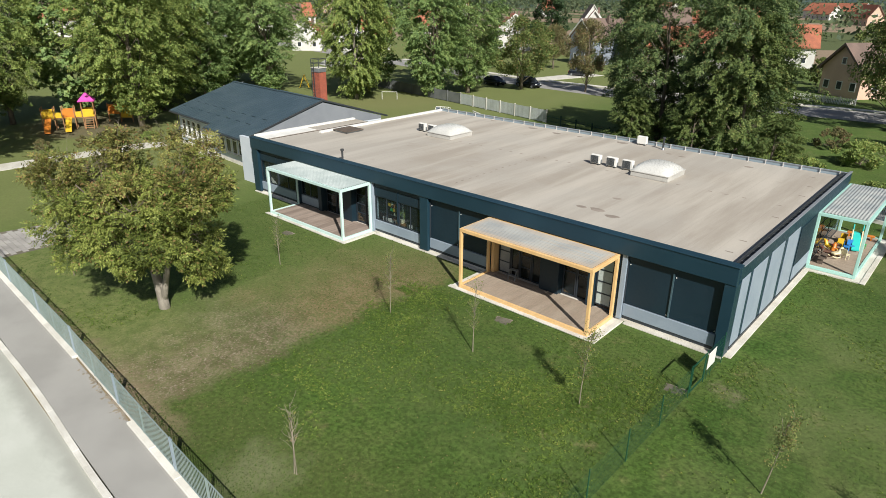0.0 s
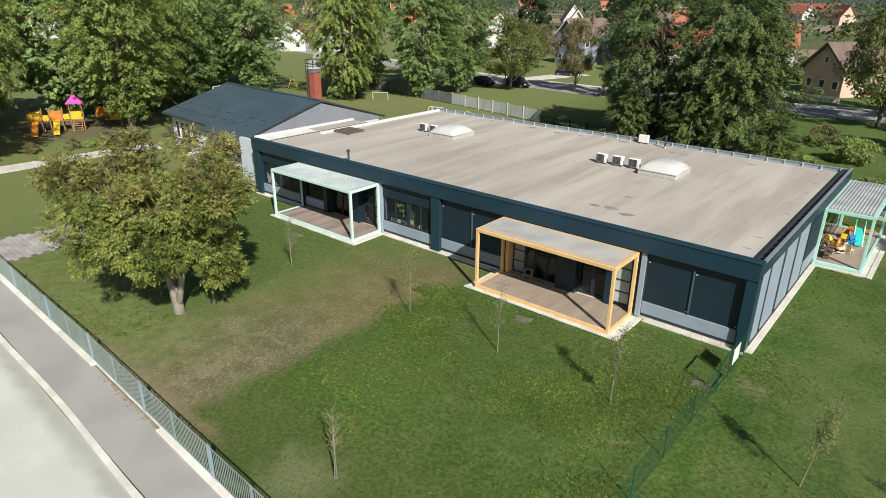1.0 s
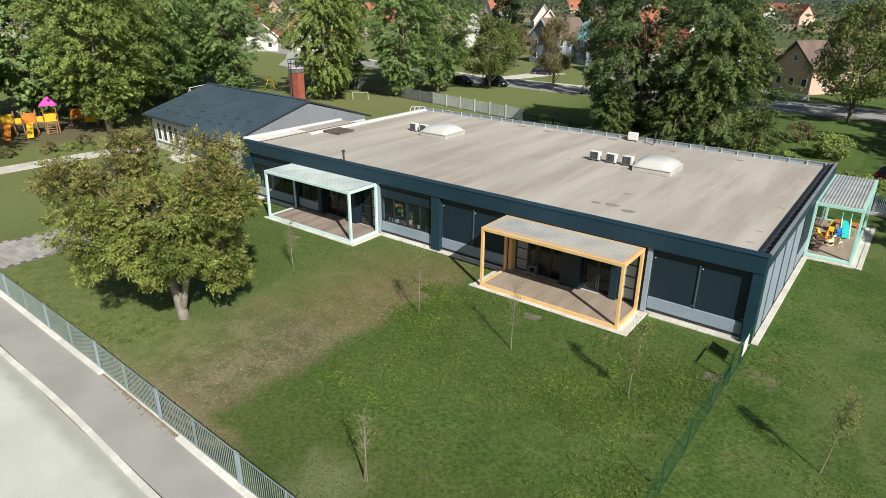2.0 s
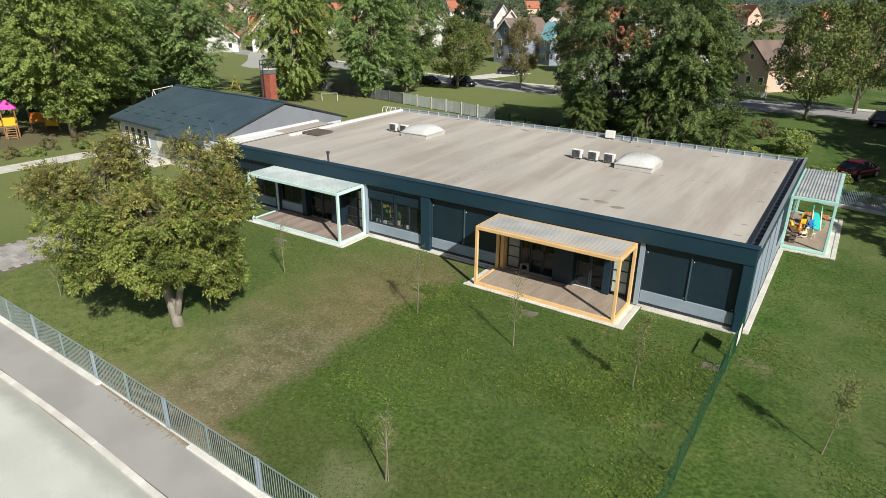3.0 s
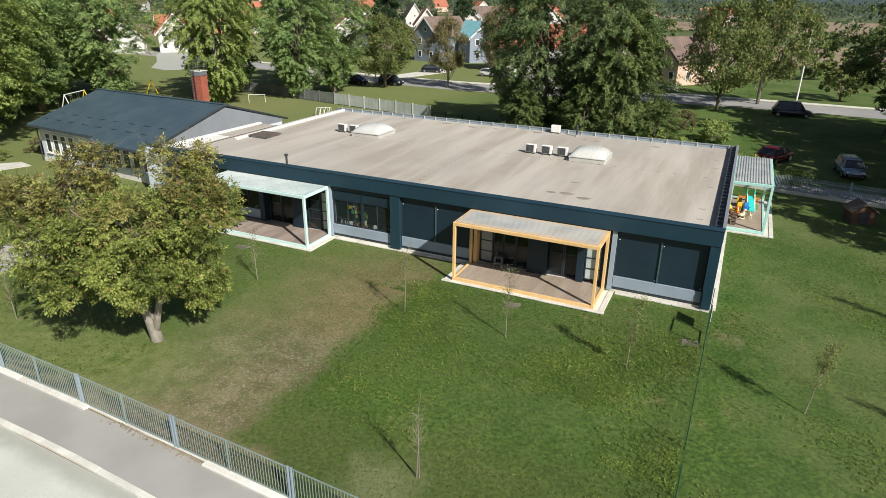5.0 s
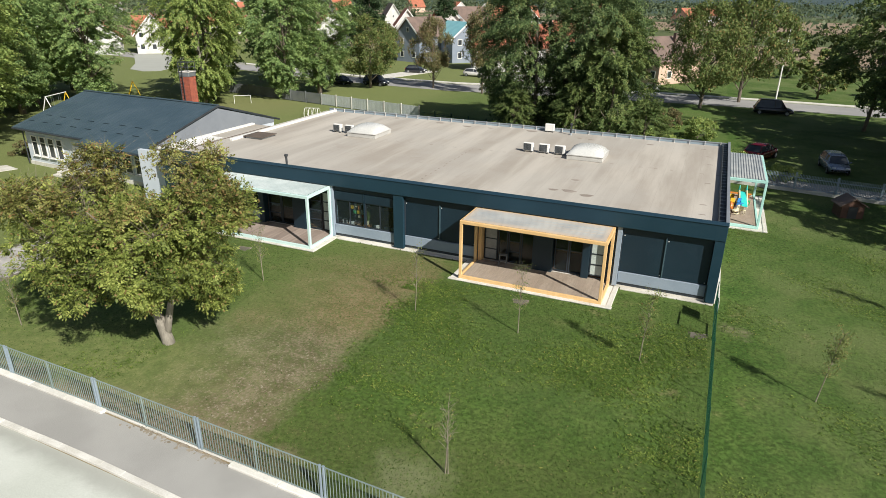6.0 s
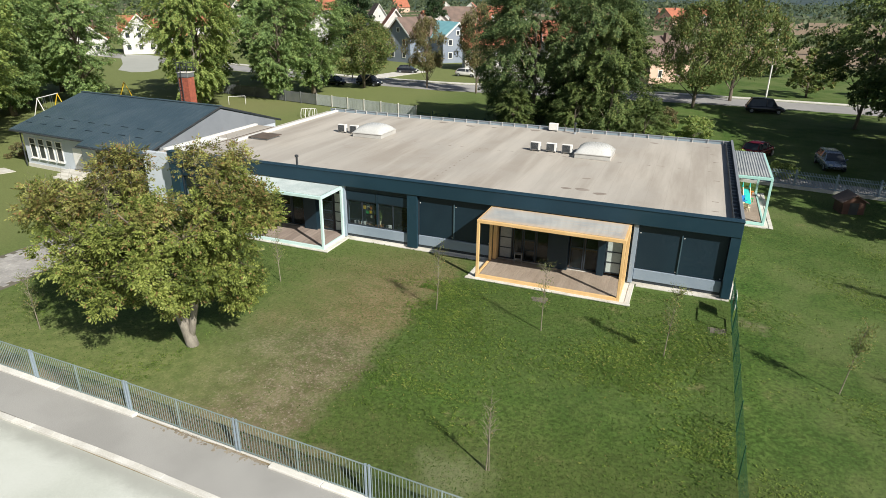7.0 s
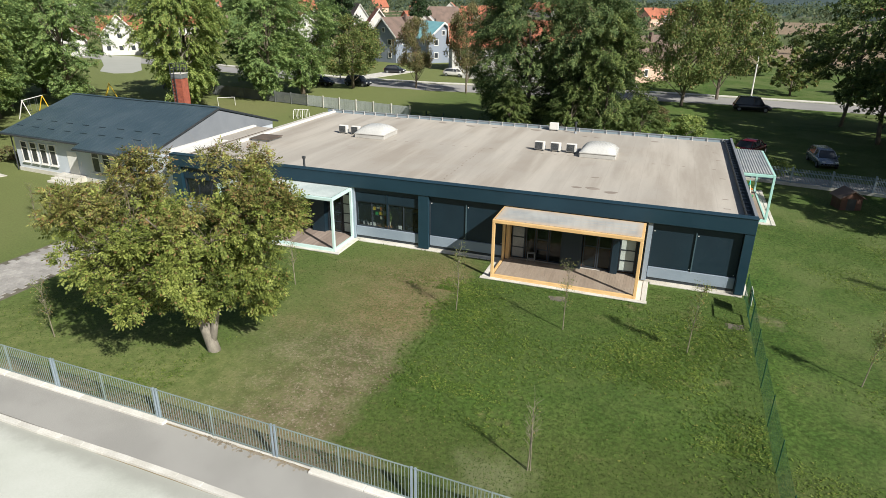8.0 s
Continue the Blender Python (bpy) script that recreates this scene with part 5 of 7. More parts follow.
def plant(src, x, y, s=1.0, rz=0.0, sz=None, z=0.0):
    return copy_thing(src, pose(x, y, z, 0, 0, rz) @ Matrix.Diagonal((s, s, sz or s, 1)))


def stand(src, x, y, s=1.0, rz=0.0, sz=None):
    src.matrix_basis = pose(x, y, 0, 0, 0, rz) @ Matrix.Diagonal((s, s, sz or s, 1))
    return src


def compound_leaves(rng, centres, radii, spine, count, size, leaflets=7):
    """Feathered leaves: pairs of leaflets along a drooping stalk, the blades turned up and outward."""
    centres, radii = np.asarray(centres), np.asarray(radii)
    k = rng.choice(len(centres), size=count, p=radii ** 2 / (radii ** 2).sum())
    d = rng.normal(size=(count, 3)) * np.array((1, 1, 0.7))
    d /= np.linalg.norm(d, axis=1)[:, None]
    root = centres[k] + d * (radii[k] * rng.uniform(0.1, 1.0, count) ** 0.6)[:, None]
    away = centres[k] - np.asarray(spine)
    away /= np.linalg.norm(away, axis=1)[:, None]
    stalk = d * 0.8 + away * 0.35 + rng.normal(size=(count, 3)) * 0.3 + np.array((0, 0, -0.3))
    stalk /= np.linalg.norm(stalk, axis=1)[:, None]
    face = away * 0.75 + np.array((0, 0, 0.75)) + rng.normal(size=(count, 3)) * 0.6
    side = np.cross(stalk, face)
    side /= np.maximum(np.linalg.norm(side, axis=1), 1e-6)[:, None]
    up = np.cross(side, stalk)
    long = size * rng.uniform(0.7, 1.25, count)[:, None]
    out = []
    for i in range(leaflets):
        turn = 0.0 if i == leaflets - 1 else (1.0 if i % 2 else -1.0)
        along = 0.35 + 0.65 * (i // 2) / (leaflets // 2)
        a = stalk * (1.0 if turn == 0 else 0.55) + side * turn * 0.85 + rng.normal(size=(count, 3)) * 0.16 - up * 0.22
        a /= np.linalg.norm(a, axis=1)[:, None]
        b = np.cross(a, up + rng.normal(size=(count, 3)) * 0.25)
        b /= np.maximum(np.linalg.norm(b, axis=1), 1e-6)[:, None]
        s = long * 0.44 * rng.uniform(0.8, 1.2, count)[:, None]
        p = root + stalk * long * along
        v = np.empty((count, 4, 3))
        v[:, 0], v[:, 2] = p, p + a * s
        v[:, 1], v[:, 3] = p + a * s * 0.48 + b * s * 0.22 - up * s * 0.06, p + a * s * 0.48 - b * s * 0.22 - up * s * 0.06
        out.append(v)
    return np.concatenate(out).reshape(-1, 3)


def walnut():
    rng = np.random.default_rng(11)
    t = thing("walnut_tree", (-27.25, 10.95, 0.12), 0, "broad walnut tree with yellowing leaves and pale leaning trunk", "tree")
    trunk_bm, bm = bmesh.new(), bmesh.new()
    main = limb(trunk_bm, rng, (0.05, -0.05, -0.15), (-0.78, 0.05, 1.95), 0.27, 0.19, 0.02, 12)
    right = limb(trunk_bm, rng, (-0.10, 0.02, 0.35), (0.28, 0.42, 2.5), 0.17, 0.12, 0.03, 10)
    # lobes of the crown: along and across the row, height, three radii, number of clumps, clump size
    lobes = ((-0.9, -0.6, 4.10, 3.2, 2.9, 1.60, 140, 0.42), (-2.5, 0.9, 6.0, 2.1, 2.8, 1.35, 84, 0.38), (2.15, -0.5, 6.10, 1.8, 2.7, 1.30, 84, 0.40),
             (-0.4, -0.7, 5.6, 2.3, 2.3, 1.35, 70, 0.42), (1.6, -0.3, 3.5, 1.5, 1.9, 1.2, 44, 0.38), (-4.1, 0.6, 6.5, 1.2, 1.7, 0.9, 42, 0.30),
             (-1.7, 1.5, 7.6, 1.2, 1.1, 0.8, 30, 0.27), (1.7, 1.0, 7.7, 1.7, 1.2, 0.6, 28, 0.27), (-4.2, -0.2, 4.7, 0.9, 1.4, 0.8, 16, 0.30), (1.9, 0.3, 2.3, 1.0, 1.2, 0.85, 28, 0.32))
    cs, rs = [], []
    for u, w, z, ru, rw, rz, n, size in lobes:
        for k in range(n):
            d = rng.normal(size=3)
            d /= np.linalg.norm(d)
            q = rng.uniform(0.2, 1.0) ** 0.4
            a, b = u + ru * d[0] * q, w + rw * d[1] * q
            cs.append((0.74 * a - 0.68 * b, 0.68 * a + 0.74 * b, z + rz * d[2] * q))
            rs.append(size * rng.uniform(0.5, 1.05))
    forks = []
    for e, r, n in ((main[-1], 0.2, 7), (right[-1], 0.12, 5)):
        for k in range(n):
            ang = k * math.tau / n + rng.uniform(-0.4, 0.4)
            tip = Vector((-0.5 + 3.1 * math.cos(ang), 0.1 + 3.1 * math.sin(ang), rng.uniform(4.2, 7.0)))
            forks.append(limb(bm, rng, e, tip, r * 0.5, 0.022, 0.12, 8, 16)[3:])
    joints = [p for f in forks for p in f]
    for c in cs:
        c = Vector(c)
        near = sorted(joints, key=lambda p: (p - c).length + (2.5 if p.z > c.z + 0.5 else 0))[rng.integers(0, 14)]
        limb(bm, rng, near, near.lerp(c, 0.9), 0.012, 0.004, 0.10, 5, 4)
    part("trunk", trunk_bm, PALE_BARK, t, smooth=True)
    part("bough", bm, BARK, t, smooth=True)
    bare = bmesh.new()
    for k in range(170):
        a = Vector(cs[rng.integers(424, 524)])
        limb(bare, rng, a, a + Vector((rng.normal(0, 0.35), rng.normal(0, 0.35), rng.uniform(0.3, 0.9))), 0.006, 0.002, 0.1, 4, 4)
    tagged(part("dead_top", bare, SAPLING_BARK, t, "thin leafless twigs at the top of the crown"), kind="stuff")
    dry = [k for k, c in enumerate(cs) if c[2] + rng.normal(0, 0.7) > 6.7]
    green = [k for k in range(len(cs)) if k not in set(dry)]
    for pick, leaves, mat, label in ((green, 14000, WALNUT, ""), (dry, 4300, WALNUT_DRY, "browning leaves at the top of the crown")):
        verts = compound_leaves(rng, [cs[k] for k in pick], [rs[k] for k in pick], (-0.5, 0.0, 3.6), leaves, 0.295)
        crown = new("crown", quad_mesh("crown", verts, mat))
        crown.parent = t
        if label:
            tagged(crown, label)


walnut()


def sapling(x, y, h, leaves, seed, lean=0.0, stake=False, z=None, twigs=34):
    rng = np.random.default_rng(seed)
    full = "leafy" if leaves > 350 else ("half-bare" if leaves > 120 else "nearly bare")
    t = thing("sapling", (x, y, rise(x, y) if z is None else z), 0, f"slim {full} young tree standing in the lawn", "sapling", "young trees on the lawn")
    bm, fine = bmesh.new(), bmesh.new()
    trunk = limb(bm, rng, (0, 0, -0.1), (lean, 0.05, h), 0.026, 0.005, 0.02, 7, 10)
    tips = []
    for k in range(twigs):
        f = rng.uniform(3.4, 9.9)
        s = trunk[int(f)].lerp(trunk[int(f) + 1], f % 1)
        ang = rng.uniform(0, math.tau)
        e = s + Vector((math.cos(ang) * rng.uniform(0.15, 0.42), math.sin(ang) * rng.uniform(0.15, 0.42), rng.uniform(0.2, 0.62)))
        limb(fine, rng, s, e, 0.008, 0.003, 0.14, 4, 3)
        tips += [e, s.lerp(e, 0.6)]
    part("stem", bm, SAPLING_BARK, t)
    tagged(part("twig_spray", fine, SAPLING_BARK, t, "thin upright twigs"), kind="stuff")
    if stake:
        part("stake", rod((0.09, 0.03, -0.1), (0.05, 0.03, 1.6), 0.018), SAPLING_BARK, t)
    if leaves:
        crown = new("crown", quad_mesh("crown", leaf_quads(rng, [tuple(p) for p in tips], [0.17] * len(tips), int(leaves * 1.5), 0.06, 1.0, 0.2), SAPLING_LEAF))
        crown.parent = t


sapling(-13.2, 8.47, 2.7, 60, 1, 0.05, True, twigs=42)
sapling(-27.6, 17.73, 2.6, 240, 2, -0.1)
sapling(-18.85, 18.0, 3.1, 380, 3, 0.08)
sapling(-13.7, 17.98, 3.0, 220, 4, 0.06)
sapling(-8.39, 17.8, 3.1, 800, 5, 0.2)
sapling(-1.93, 17.65, 2.75, 950, 6, 0.25)
sapling(-34.45, 9.32, 2.4, 420, 7, -0.25)
sapling(3.5, 27.5, 2.9, 1000, 8, 0.1)
sapling(3.9, 37.4, 2.9, 1000, 9, 0.0)
sapling(3.4, 17.3, 2.8, 1000, 10, 0.1)
sapling(-49.5, 20.5, 2.2, 350, 12, 0.1, z=0.05)

# tall lindens west and north
DROOP = (1700, 1.3, 0.5, 0.3, 0.125)
lind_a = tree(21, 19.5, 5.2, 0.7, 230, 92000, 0.205, LINDEN, BARK, "tall full-crowned linden tree with dense green leaves", "barrel", 0.36, 0.06, spray=DROOP)
lind_b = tree(22, 18.5, 5.4, 1.0, 230, 86000, 0.22, LINDEN_PALE, PALE_BARK, "tall linden tree with pale green drooping leaves", "barrel", 0.34, 0.06, spray=(1000, 1.7, 0.85, 0.34, 0.10))
lind_c = tree(23, 21.0, 5.4, 1.2, 240, 90000, 0.205, LINDEN, BARK, "tall dark green linden tree with broad crown", "barrel", 0.40, 0.06, spray=DROOP)
lind_e = tree(25, 19.0, 5.9, 2.2, 240, 96000, 0.20, LINDEN_PALE, BARK, "tall linden with clear trunk beside the play tower", "barrel", 0.36, 0.04, spray=DROOP)
lind_d = tree(24, 20.0, 6.0, 1.0, 140, 17000, 0.52, LINDEN, BARK, "tall green linden tree at the back of the grove", "barrel", 0.38, spray=(600, 1.7, 0.55, 0.33, 0.12))
stand(lind_b, -71.2, 60.6, 0.95, 20)
stand(lind_e, -71.6, 29.4, 1.0, 0)
# the linden at (-66.2, 10.2) is added out of view to half shade the play tower
for src, x, y, s, rz, sz in ((lind_c, -63.6, 77.0, 0.95, 70, 1.0), (lind_d, -76.5, 67.7, 0.9, 30, 0.9),
                             (lind_b, -81.7, 36.6, 1.05, 80, 1.0), (lind_c, -85.8, 45.0, 1.0, 160, 0.92), (lind_a, -86.6, 56.0, 1.0, 300, 0.9), (lind_d, -99.0, 62.0, 0.9, 220, 0.8),
                             (lind_e, -66.2, 10.2, 0.9, 140, 0.95), (lind_e, -85.0, 20.2, 0.85, 230, 0.95), (lind_d, -83.6, 13.7, 0.95, 250, 1.0), (lind_d, -85.4, 27.8, 0.9, 10, 0.85),
                             (lind_d, -89.9, 33.6, 1.1, 340, 0.95), (lind_d, -73.3, 6.4, 0.95, 120, 0.9), (lind_d, -80.3, 2.6, 1.1, 15, 0.95),
                             (lind_d, -105.2, 47.2, 1.2, 95, 0.9), (lind_d, -77, 83.6, 0.85, 75, 0.75), (lind_d, -96.0, 42.6, 1.0, 35, 0.95)):
    plant(src, x, y, s, rz, sz)
stand(lind_a, -64.8, 70.0, 0.9, 45)
stand(lind_c, -91.0, 50.5, 1.0, 140, 0.95)
stand(lind_d, -113.4, 59.9, 1.0, 140, 0.85)
# dark locust group behind the flat roof
FEATHER = (900, 1.7, 0.42, 0.14, 0.12)
loc_a = tree(31, 16.4, 5.9, 0.8, 190, 82000, 0.185, LOCUST, BARK, "dark feathery locust tree with open crown", "barrel", 0.26, 0.2, 0.17, spray=FEATHER)
loc_b = tree(32, 15.4, 5.4, 0.5, 180, 76000, 0.185, LOCUST, BARK, "dark green locust tree with low branches", "barrel", 0.24, 0.2, 0.17, spray=FEATHER)
loc_c = tree(33, 13.4, 3.9, 0.3, 160, 62000, 0.17, LOCUST_PALE, BARK, "lighter green feathery young locust tree", "oval", 0.2, 0.24, 0.17, spray=(600, 1.5, 0.4, 0.14, 0.10))
loc_d = tree(34, 14.6, 6.0, 3.2, 110, 18000, 0.335, LOCUST_PALE, BARK, "locust tree with clear trunk at the side of the grounds", "barrel", 0.24, 0.2, 0.17, spray=(420, 1.8, 0.4, 0.12, 0.10))
stand(loc_a, -25.4, 61.4, 1.0, 0, 1.0)
stand(loc_b, -19.0, 61.0, 0.98, 40, 1.02)
stand(loc_c, -16.6, 58.0, 0.98, 40, 1.0)
stand(loc_d, 11.0, 70.5, 1.0, 60, 1.1)
for src, x, y, s, rz, sz in ((loc_b, -30.0, 66.6, 0.66, 120, 0.85), (loc_a, -21.0, 65.8, 0.8, 210, 1.0), (loc_c, -19.4, 55.6, 0.62, 200, 0.5), (loc_c, -26.0, 56.8, 0.55, 90, 0.42), (loc_c, -12.6, 55.2, 0.5, 150, 0.42),
                             (loc_d, 17.0, 65.4, 1.1, 150, 1.15), (loc_d, 21.5, 59.8, 1.1, 300, 1.1), (loc_d, 18.2, 77.2, 1.1, 20, 1.2), (loc_d, 9.4, 80.6, 0.9, 200, 1.0),
                             (loc_d, 18.0, 42.6, 1.05, 75, 1.1), (loc_d, 16.5, 36.0, 0.95, 200, 1.0), (loc_d, 22.8, 47.6, 1.0, 10, 1.1), (loc_d, 24.4, 67.6, 1.1, 250, 1.3), (loc_d, 23.4, 75.4, 1.1, 350, 1.3),
                             (loc_d, 16.4, 50.6, 0.95, 330, 1.05), (loc_d, 16.0, 57.6, 0.9, 130, 1.05), (loc_d, 21.6, 53.6, 1.0, 280, 1.1)):
    plant(src, x, y, s, rz, sz)
# smaller trees along the village road
road_a = tree(41, 9.2, 4.2, 2.0, 110, 17000, 0.235, FRUIT_LEAF, BARK, "round yellowing tree beside the village road", "oval", 0.2, 0.12)
road_b = tree(42, 8.6, 3.6, 2.2, 90, 15000, 0.2, BROWN_LEAF, BARK, "thin brownish tree beside the village road", "oval", 0.18, 0.25)
road_c = tree(43, 9.0, 4.0, 1.2, 50, 2800, 0.6, FRUIT_LEAF, BARK, "round green garden tree among the houses", "oval", 0.2)
road_d = tree(44, 8.6, 3.8, 0.6, 50, 2800, 0.58, LOCUST_PALE, BARK, "dull green garden tree among the houses", "oval", 0.18)
stand(road_a, -59.9, 86.2, 1.28, 0, 1.22)
stand(road_b, -50.5, 90.6, 0.9, 0, 1.3)
plant(road_b, -41.1, 88.4, 1.0, 100, 1.2)
plant(road_a, -9.0, 89.3, 0.95, 60, 1.25)
plant(road_a, -3.9, 98.0, 1.0, 160, 1.45)
plant(road_c, 7.4, 107.4, 0.9, 250, 0.8)
plant(road_b, -73.3, 116.5, 0.9, 200, 0.8)
plant(road_b, -30.4, 107.4, 1.0, 150)
stand(road_c, -144.4, 121.5, 0.55)
stand(road_d, 5.1, 136.5, 1.0)
for k, (x, y) in enumerate(((-84.3, 107.4), (-91.6, 114.6), (-102.5, 121.9), (-110.7, 132.9), (-34.1, 125.6), (-43.2, 153), (-60.5, 163.9),
                            (-109.8, 165.7), (-126.2, 160.2), (-139, 169.4), (-120.7, 186.7), (-98.8, 195.8), (-27.7, 182.1), (14.2, 127.4), (19.7, 111), (25.2, 100.1), (-4, 173), (-49.6, 142),
                            (-128, 116.5), (-171.8, 149.3), (-179.1, 136.5), (-184.6, 125.6), (-170, 156.6), (-162.7, 101.9), (-182.8, 109.2), (-13.1, 131.1), (-25.9, 127.4),
                            (8, 204), (15, 222), (22, 201), (32, 225), (36, 193), (46, 214), (44, 187), (27, 170), (40, 160))):
    s = 0.85 + 0.4 * ((k * 37) % 10) / 10
    plant(road_c if k % 3 else road_d, x, y, s, k * 47)
fir = tree(51, 17.0, 4.0, 1.0, 130, 11000, 0.42, NEEDLE, BARK, "dark tall spruce tree among the houses", "cone", 0.26)
stand(fir, -74.6, 151.5, 1.1, 0)
plant(fir, -95.0, 147.5, 1.2, 90)
plant(fir, -55.1, 156.6, 0.9, 30)
bush = tree(61, 2.3, 1.9, 0.05, 26, 2600, 0.20, BROWN_LEAF, BARK, "dry brown rounded shrub on the grass", "oval", 0.05)
stand(bush, -11.8, 73.2, 0.9)
hedge = tree(62, 2.0, 2.3, 0.0, 34, 4200, 0.20, LINDEN_PALE, BARK, "low leafy green shrub behind the building", "oval", 0.05)
stand(hedge, -8.3, 67.4, 1.0)
for x, y, s, rz in ((-10.5, 57.5, 0.9, 40), (-4.6, 54.3, 0.8, 100), (-14, 60.2, 1.0, 190), (-1.1, 52.7, 0.6, 60), (-66.4, 23.2, 0.4, 200), (-65.8, 27.5, 0.4, 30)):
    plant(hedge, x, y, s, rz)


for x, y, s, rz in ((-68.4, 18.2, 0.5, 20), (-67.4, 21.5, 0.5, 140), (-67.9, 25.1, 0.55, 220), (-67.1, 27.9, 0.6, 300), (-65.9, 31.1, 0.6, 90)):
    plant(bush, x, y, s, rz)


# ---- houses ----
def dwelling(x, y, rz, w, d, eave, ridge, wall_mat, roof_mat, label, windows=2, storeys=1, chimney=True, name="house"):
    """A gabled house; its gable faces local -y."""
    t = thing(name, (x, y, 0), rz, label, "house")
    part("wall", gable_block(w, d, eave, ridge), wall_mat, t)
    over, th = 0.6, 0.22
    s = (ridge - eave) / (w / 2)
    for side in (-1, 1):
        bm = bmesh.new()
        pts = [(0, ridge + 0.05), (side * (w / 2 + over), eave - s * over + 0.05), (side * (w / 2 + over), eave - s * over + th + 0.05), (0, ridge + th + 0.05)]
        a = [bm.verts.new((px, -over, pz)) for px, pz in pts]
        b = [bm.verts.new((px, d + over, pz)) for px, pz in pts]
        for f in ((0, 1, 2, 3),):
            bm.faces.new([a[i] for i in f])
            bm.faces.new([b[i] for i in reversed(f)])
        for i in range(4):
            bm.faces.new((a[i], b[i], b[(i + 1) % 4], a[(i + 1) % 4]))
        bmesh.ops.recalc_face_normals(bm, faces=bm.faces)
        part("roof", bm, roof_mat, t)
    for side in (-1, 1):
        part("bargeboard", tilted_board(side, w, over, eave, ridge), WHITE if wall_mat is not PEACH else BROWN_TILE, t)
    for st in range(storeys):
        z = 1.0 + st * 2.8
        for i in range(windows):
            cx = (i + 0.5) * w / windows - w / 2
            far_window(t, cx, -0.03, z, 1.15, 1.35, 0)
        for i in range(max(2, int(d / 4))):
            cy = (i + 0.5) * d / max(2, int(d / 4))
            far_window(t, -w / 2 - 0.03, cy, z, 1.15, 1.35, -90)
            far_window(t, w / 2 + 0.03, cy, z, 1.15, 1.35, 90)
    if ridge - eave > 2.6:
        far_window(t, 0, -0.03, eave + 0.5, 0.9, 1.1, 0)
    if chimney:
        part("chimney", box(w * 0.12, w * 0.12 + 0.6, d * 0.55, d * 0.55 + 0.6, ridge - 0.8, ridge + 0.8), BROWN_TILE, t)
    return t


def gable_block(w, d, eave, ridge):
    bm = bmesh.new()
    pts = [(-w / 2, 0), (w / 2, 0), (w / 2, eave), (0, ridge), (-w / 2, eave)]
    a = [bm.verts.new((x, 0, z)) for x, z in pts]
    b = [bm.verts.new((x, d, z)) for x, z in pts]
    bm.faces.new(a)
    bm.faces.new(list(reversed(b)))
    for i in range(5):
        bm.faces.new((a[i], b[i], b[(i + 1) % 5], a[(i + 1) % 5]))
    bmesh.ops.recalc_face_normals(bm, faces=bm.faces)
    return bm


def tilted_board(side, w, over, eave, ridge):
    s = (ridge - eave) / (w / 2)
    pts = [(0, ridge - 0.12), (side * (w / 2 + over), eave - s * over - 0.12), (side * (w / 2 + over), eave - s * over + 0.3), (0, ridge + 0.3)]
    bm = bmesh.new()
    a = [bm.verts.new((x, -over - 0.06, z)) for x, z in pts]
    b = [bm.verts.new((x, -over - 0.005, z)) for x, z in pts]
    bm.faces.new(a)
    bm.faces.new(list(reversed(b)))
    for i in range(4):
        bm.faces.new((a[i], b[i], b[(i + 1) % 4], a[(i + 1) % 4]))
    bmesh.ops.recalc_face_normals(bm, faces=bm.faces)
    return bm


def far_window(t, x, y, z, w, h, rz):
    bm = bmesh.new()
    f = 0.12
    block(bm, -w / 2, -w / 2 + f, -0.04, 0.02, 0, h)
    block(bm, w / 2 - f, w / 2, -0.04, 0.02, 0, h)
    block(bm, -w / 2 + f, w / 2 - f, -0.04, 0.02, 0, f)
    block(bm, -w / 2 + f, w / 2 - f, -0.04, 0.02, h - f, h)
    win = part("window", bm, WHITE, t, loc=(x, y, z), rot=(0, 0, rz))
    part("pane", box(-w / 2 + f, w / 2 - f, -0.015, 0.0, f, h - f), FAR_GLASS, win)


dwelling(-137.9, 115.2, 46, 8.0, 10.4, 4.8, 9.2, PLASTER, TILE, "white two-storey house with orange tiled gable roof", 3, 2)
dwelling(-146.0, 117.3, -46, 7.6, 15.0, 4.6, 8.6, PLASTER, TILE, "white side wing with orange tiled roof", 2, 1)
dwelling(-145.5, 106.5, 44, 8.0, 7.0, 4.0, 7.2, PLASTER, TILE, "white lower gable wing with orange tiled roof", 2, 1)
dwelling(-73.8, 128.3, -18, 7.3, 10.9, 6, 9.5, SLATE_PLASTER, BROWN_TILE, "slate-blue house with dark gable roof", 2, 2)
# slate plaster here stands in for the shade on this gable
dwelling(-61.0, 132.9, 50, 7.6, 9.5, 5.5, 8.6, SLATE_PLASTER, TEAL_SHEET, "house with turquoise metal roof, walls slate grey as in shade", 2, 2)
dwelling(-55.1, 121, -66, 9.1, 14.6, 5.1, 8.8, PLASTER, TILE, "white house with broad orange tiled roof", 2, 2)
dwelling(-20.1, 115, -35, 7.7, 11.0, 4.3, 7.7, PEACH, BROWN_TILE, "peach house with brown tiled roof", 3, 1)
dwelling(-94.6, 170.2, 30, 6.6, 12.8, 6.2, 10.4, PLASTER, TILE, "white house with orange tiled roof", 2, 2)
dwelling(-106.1, 147.5, 40, 9.1, 11.9, 5.7, 9.5, PLASTER, TILE, "white house with orange tiled roof", 2, 2)
dwelling(-104.7, 243.9, -62, 9.0, 14.5, 5.6, 9.6, PLASTER, TILE, "cream row of houses under one orange tiled roof", 2, 2)
for k in range(3):
    dwelling(-104.2 + 3.9 * k, 237.4 + 2.1 * k, 28, 3.2, 4.5, 5.4, 8.2, PLASTER, TILE, "small white gabled house in the village row", 1, 1, False)
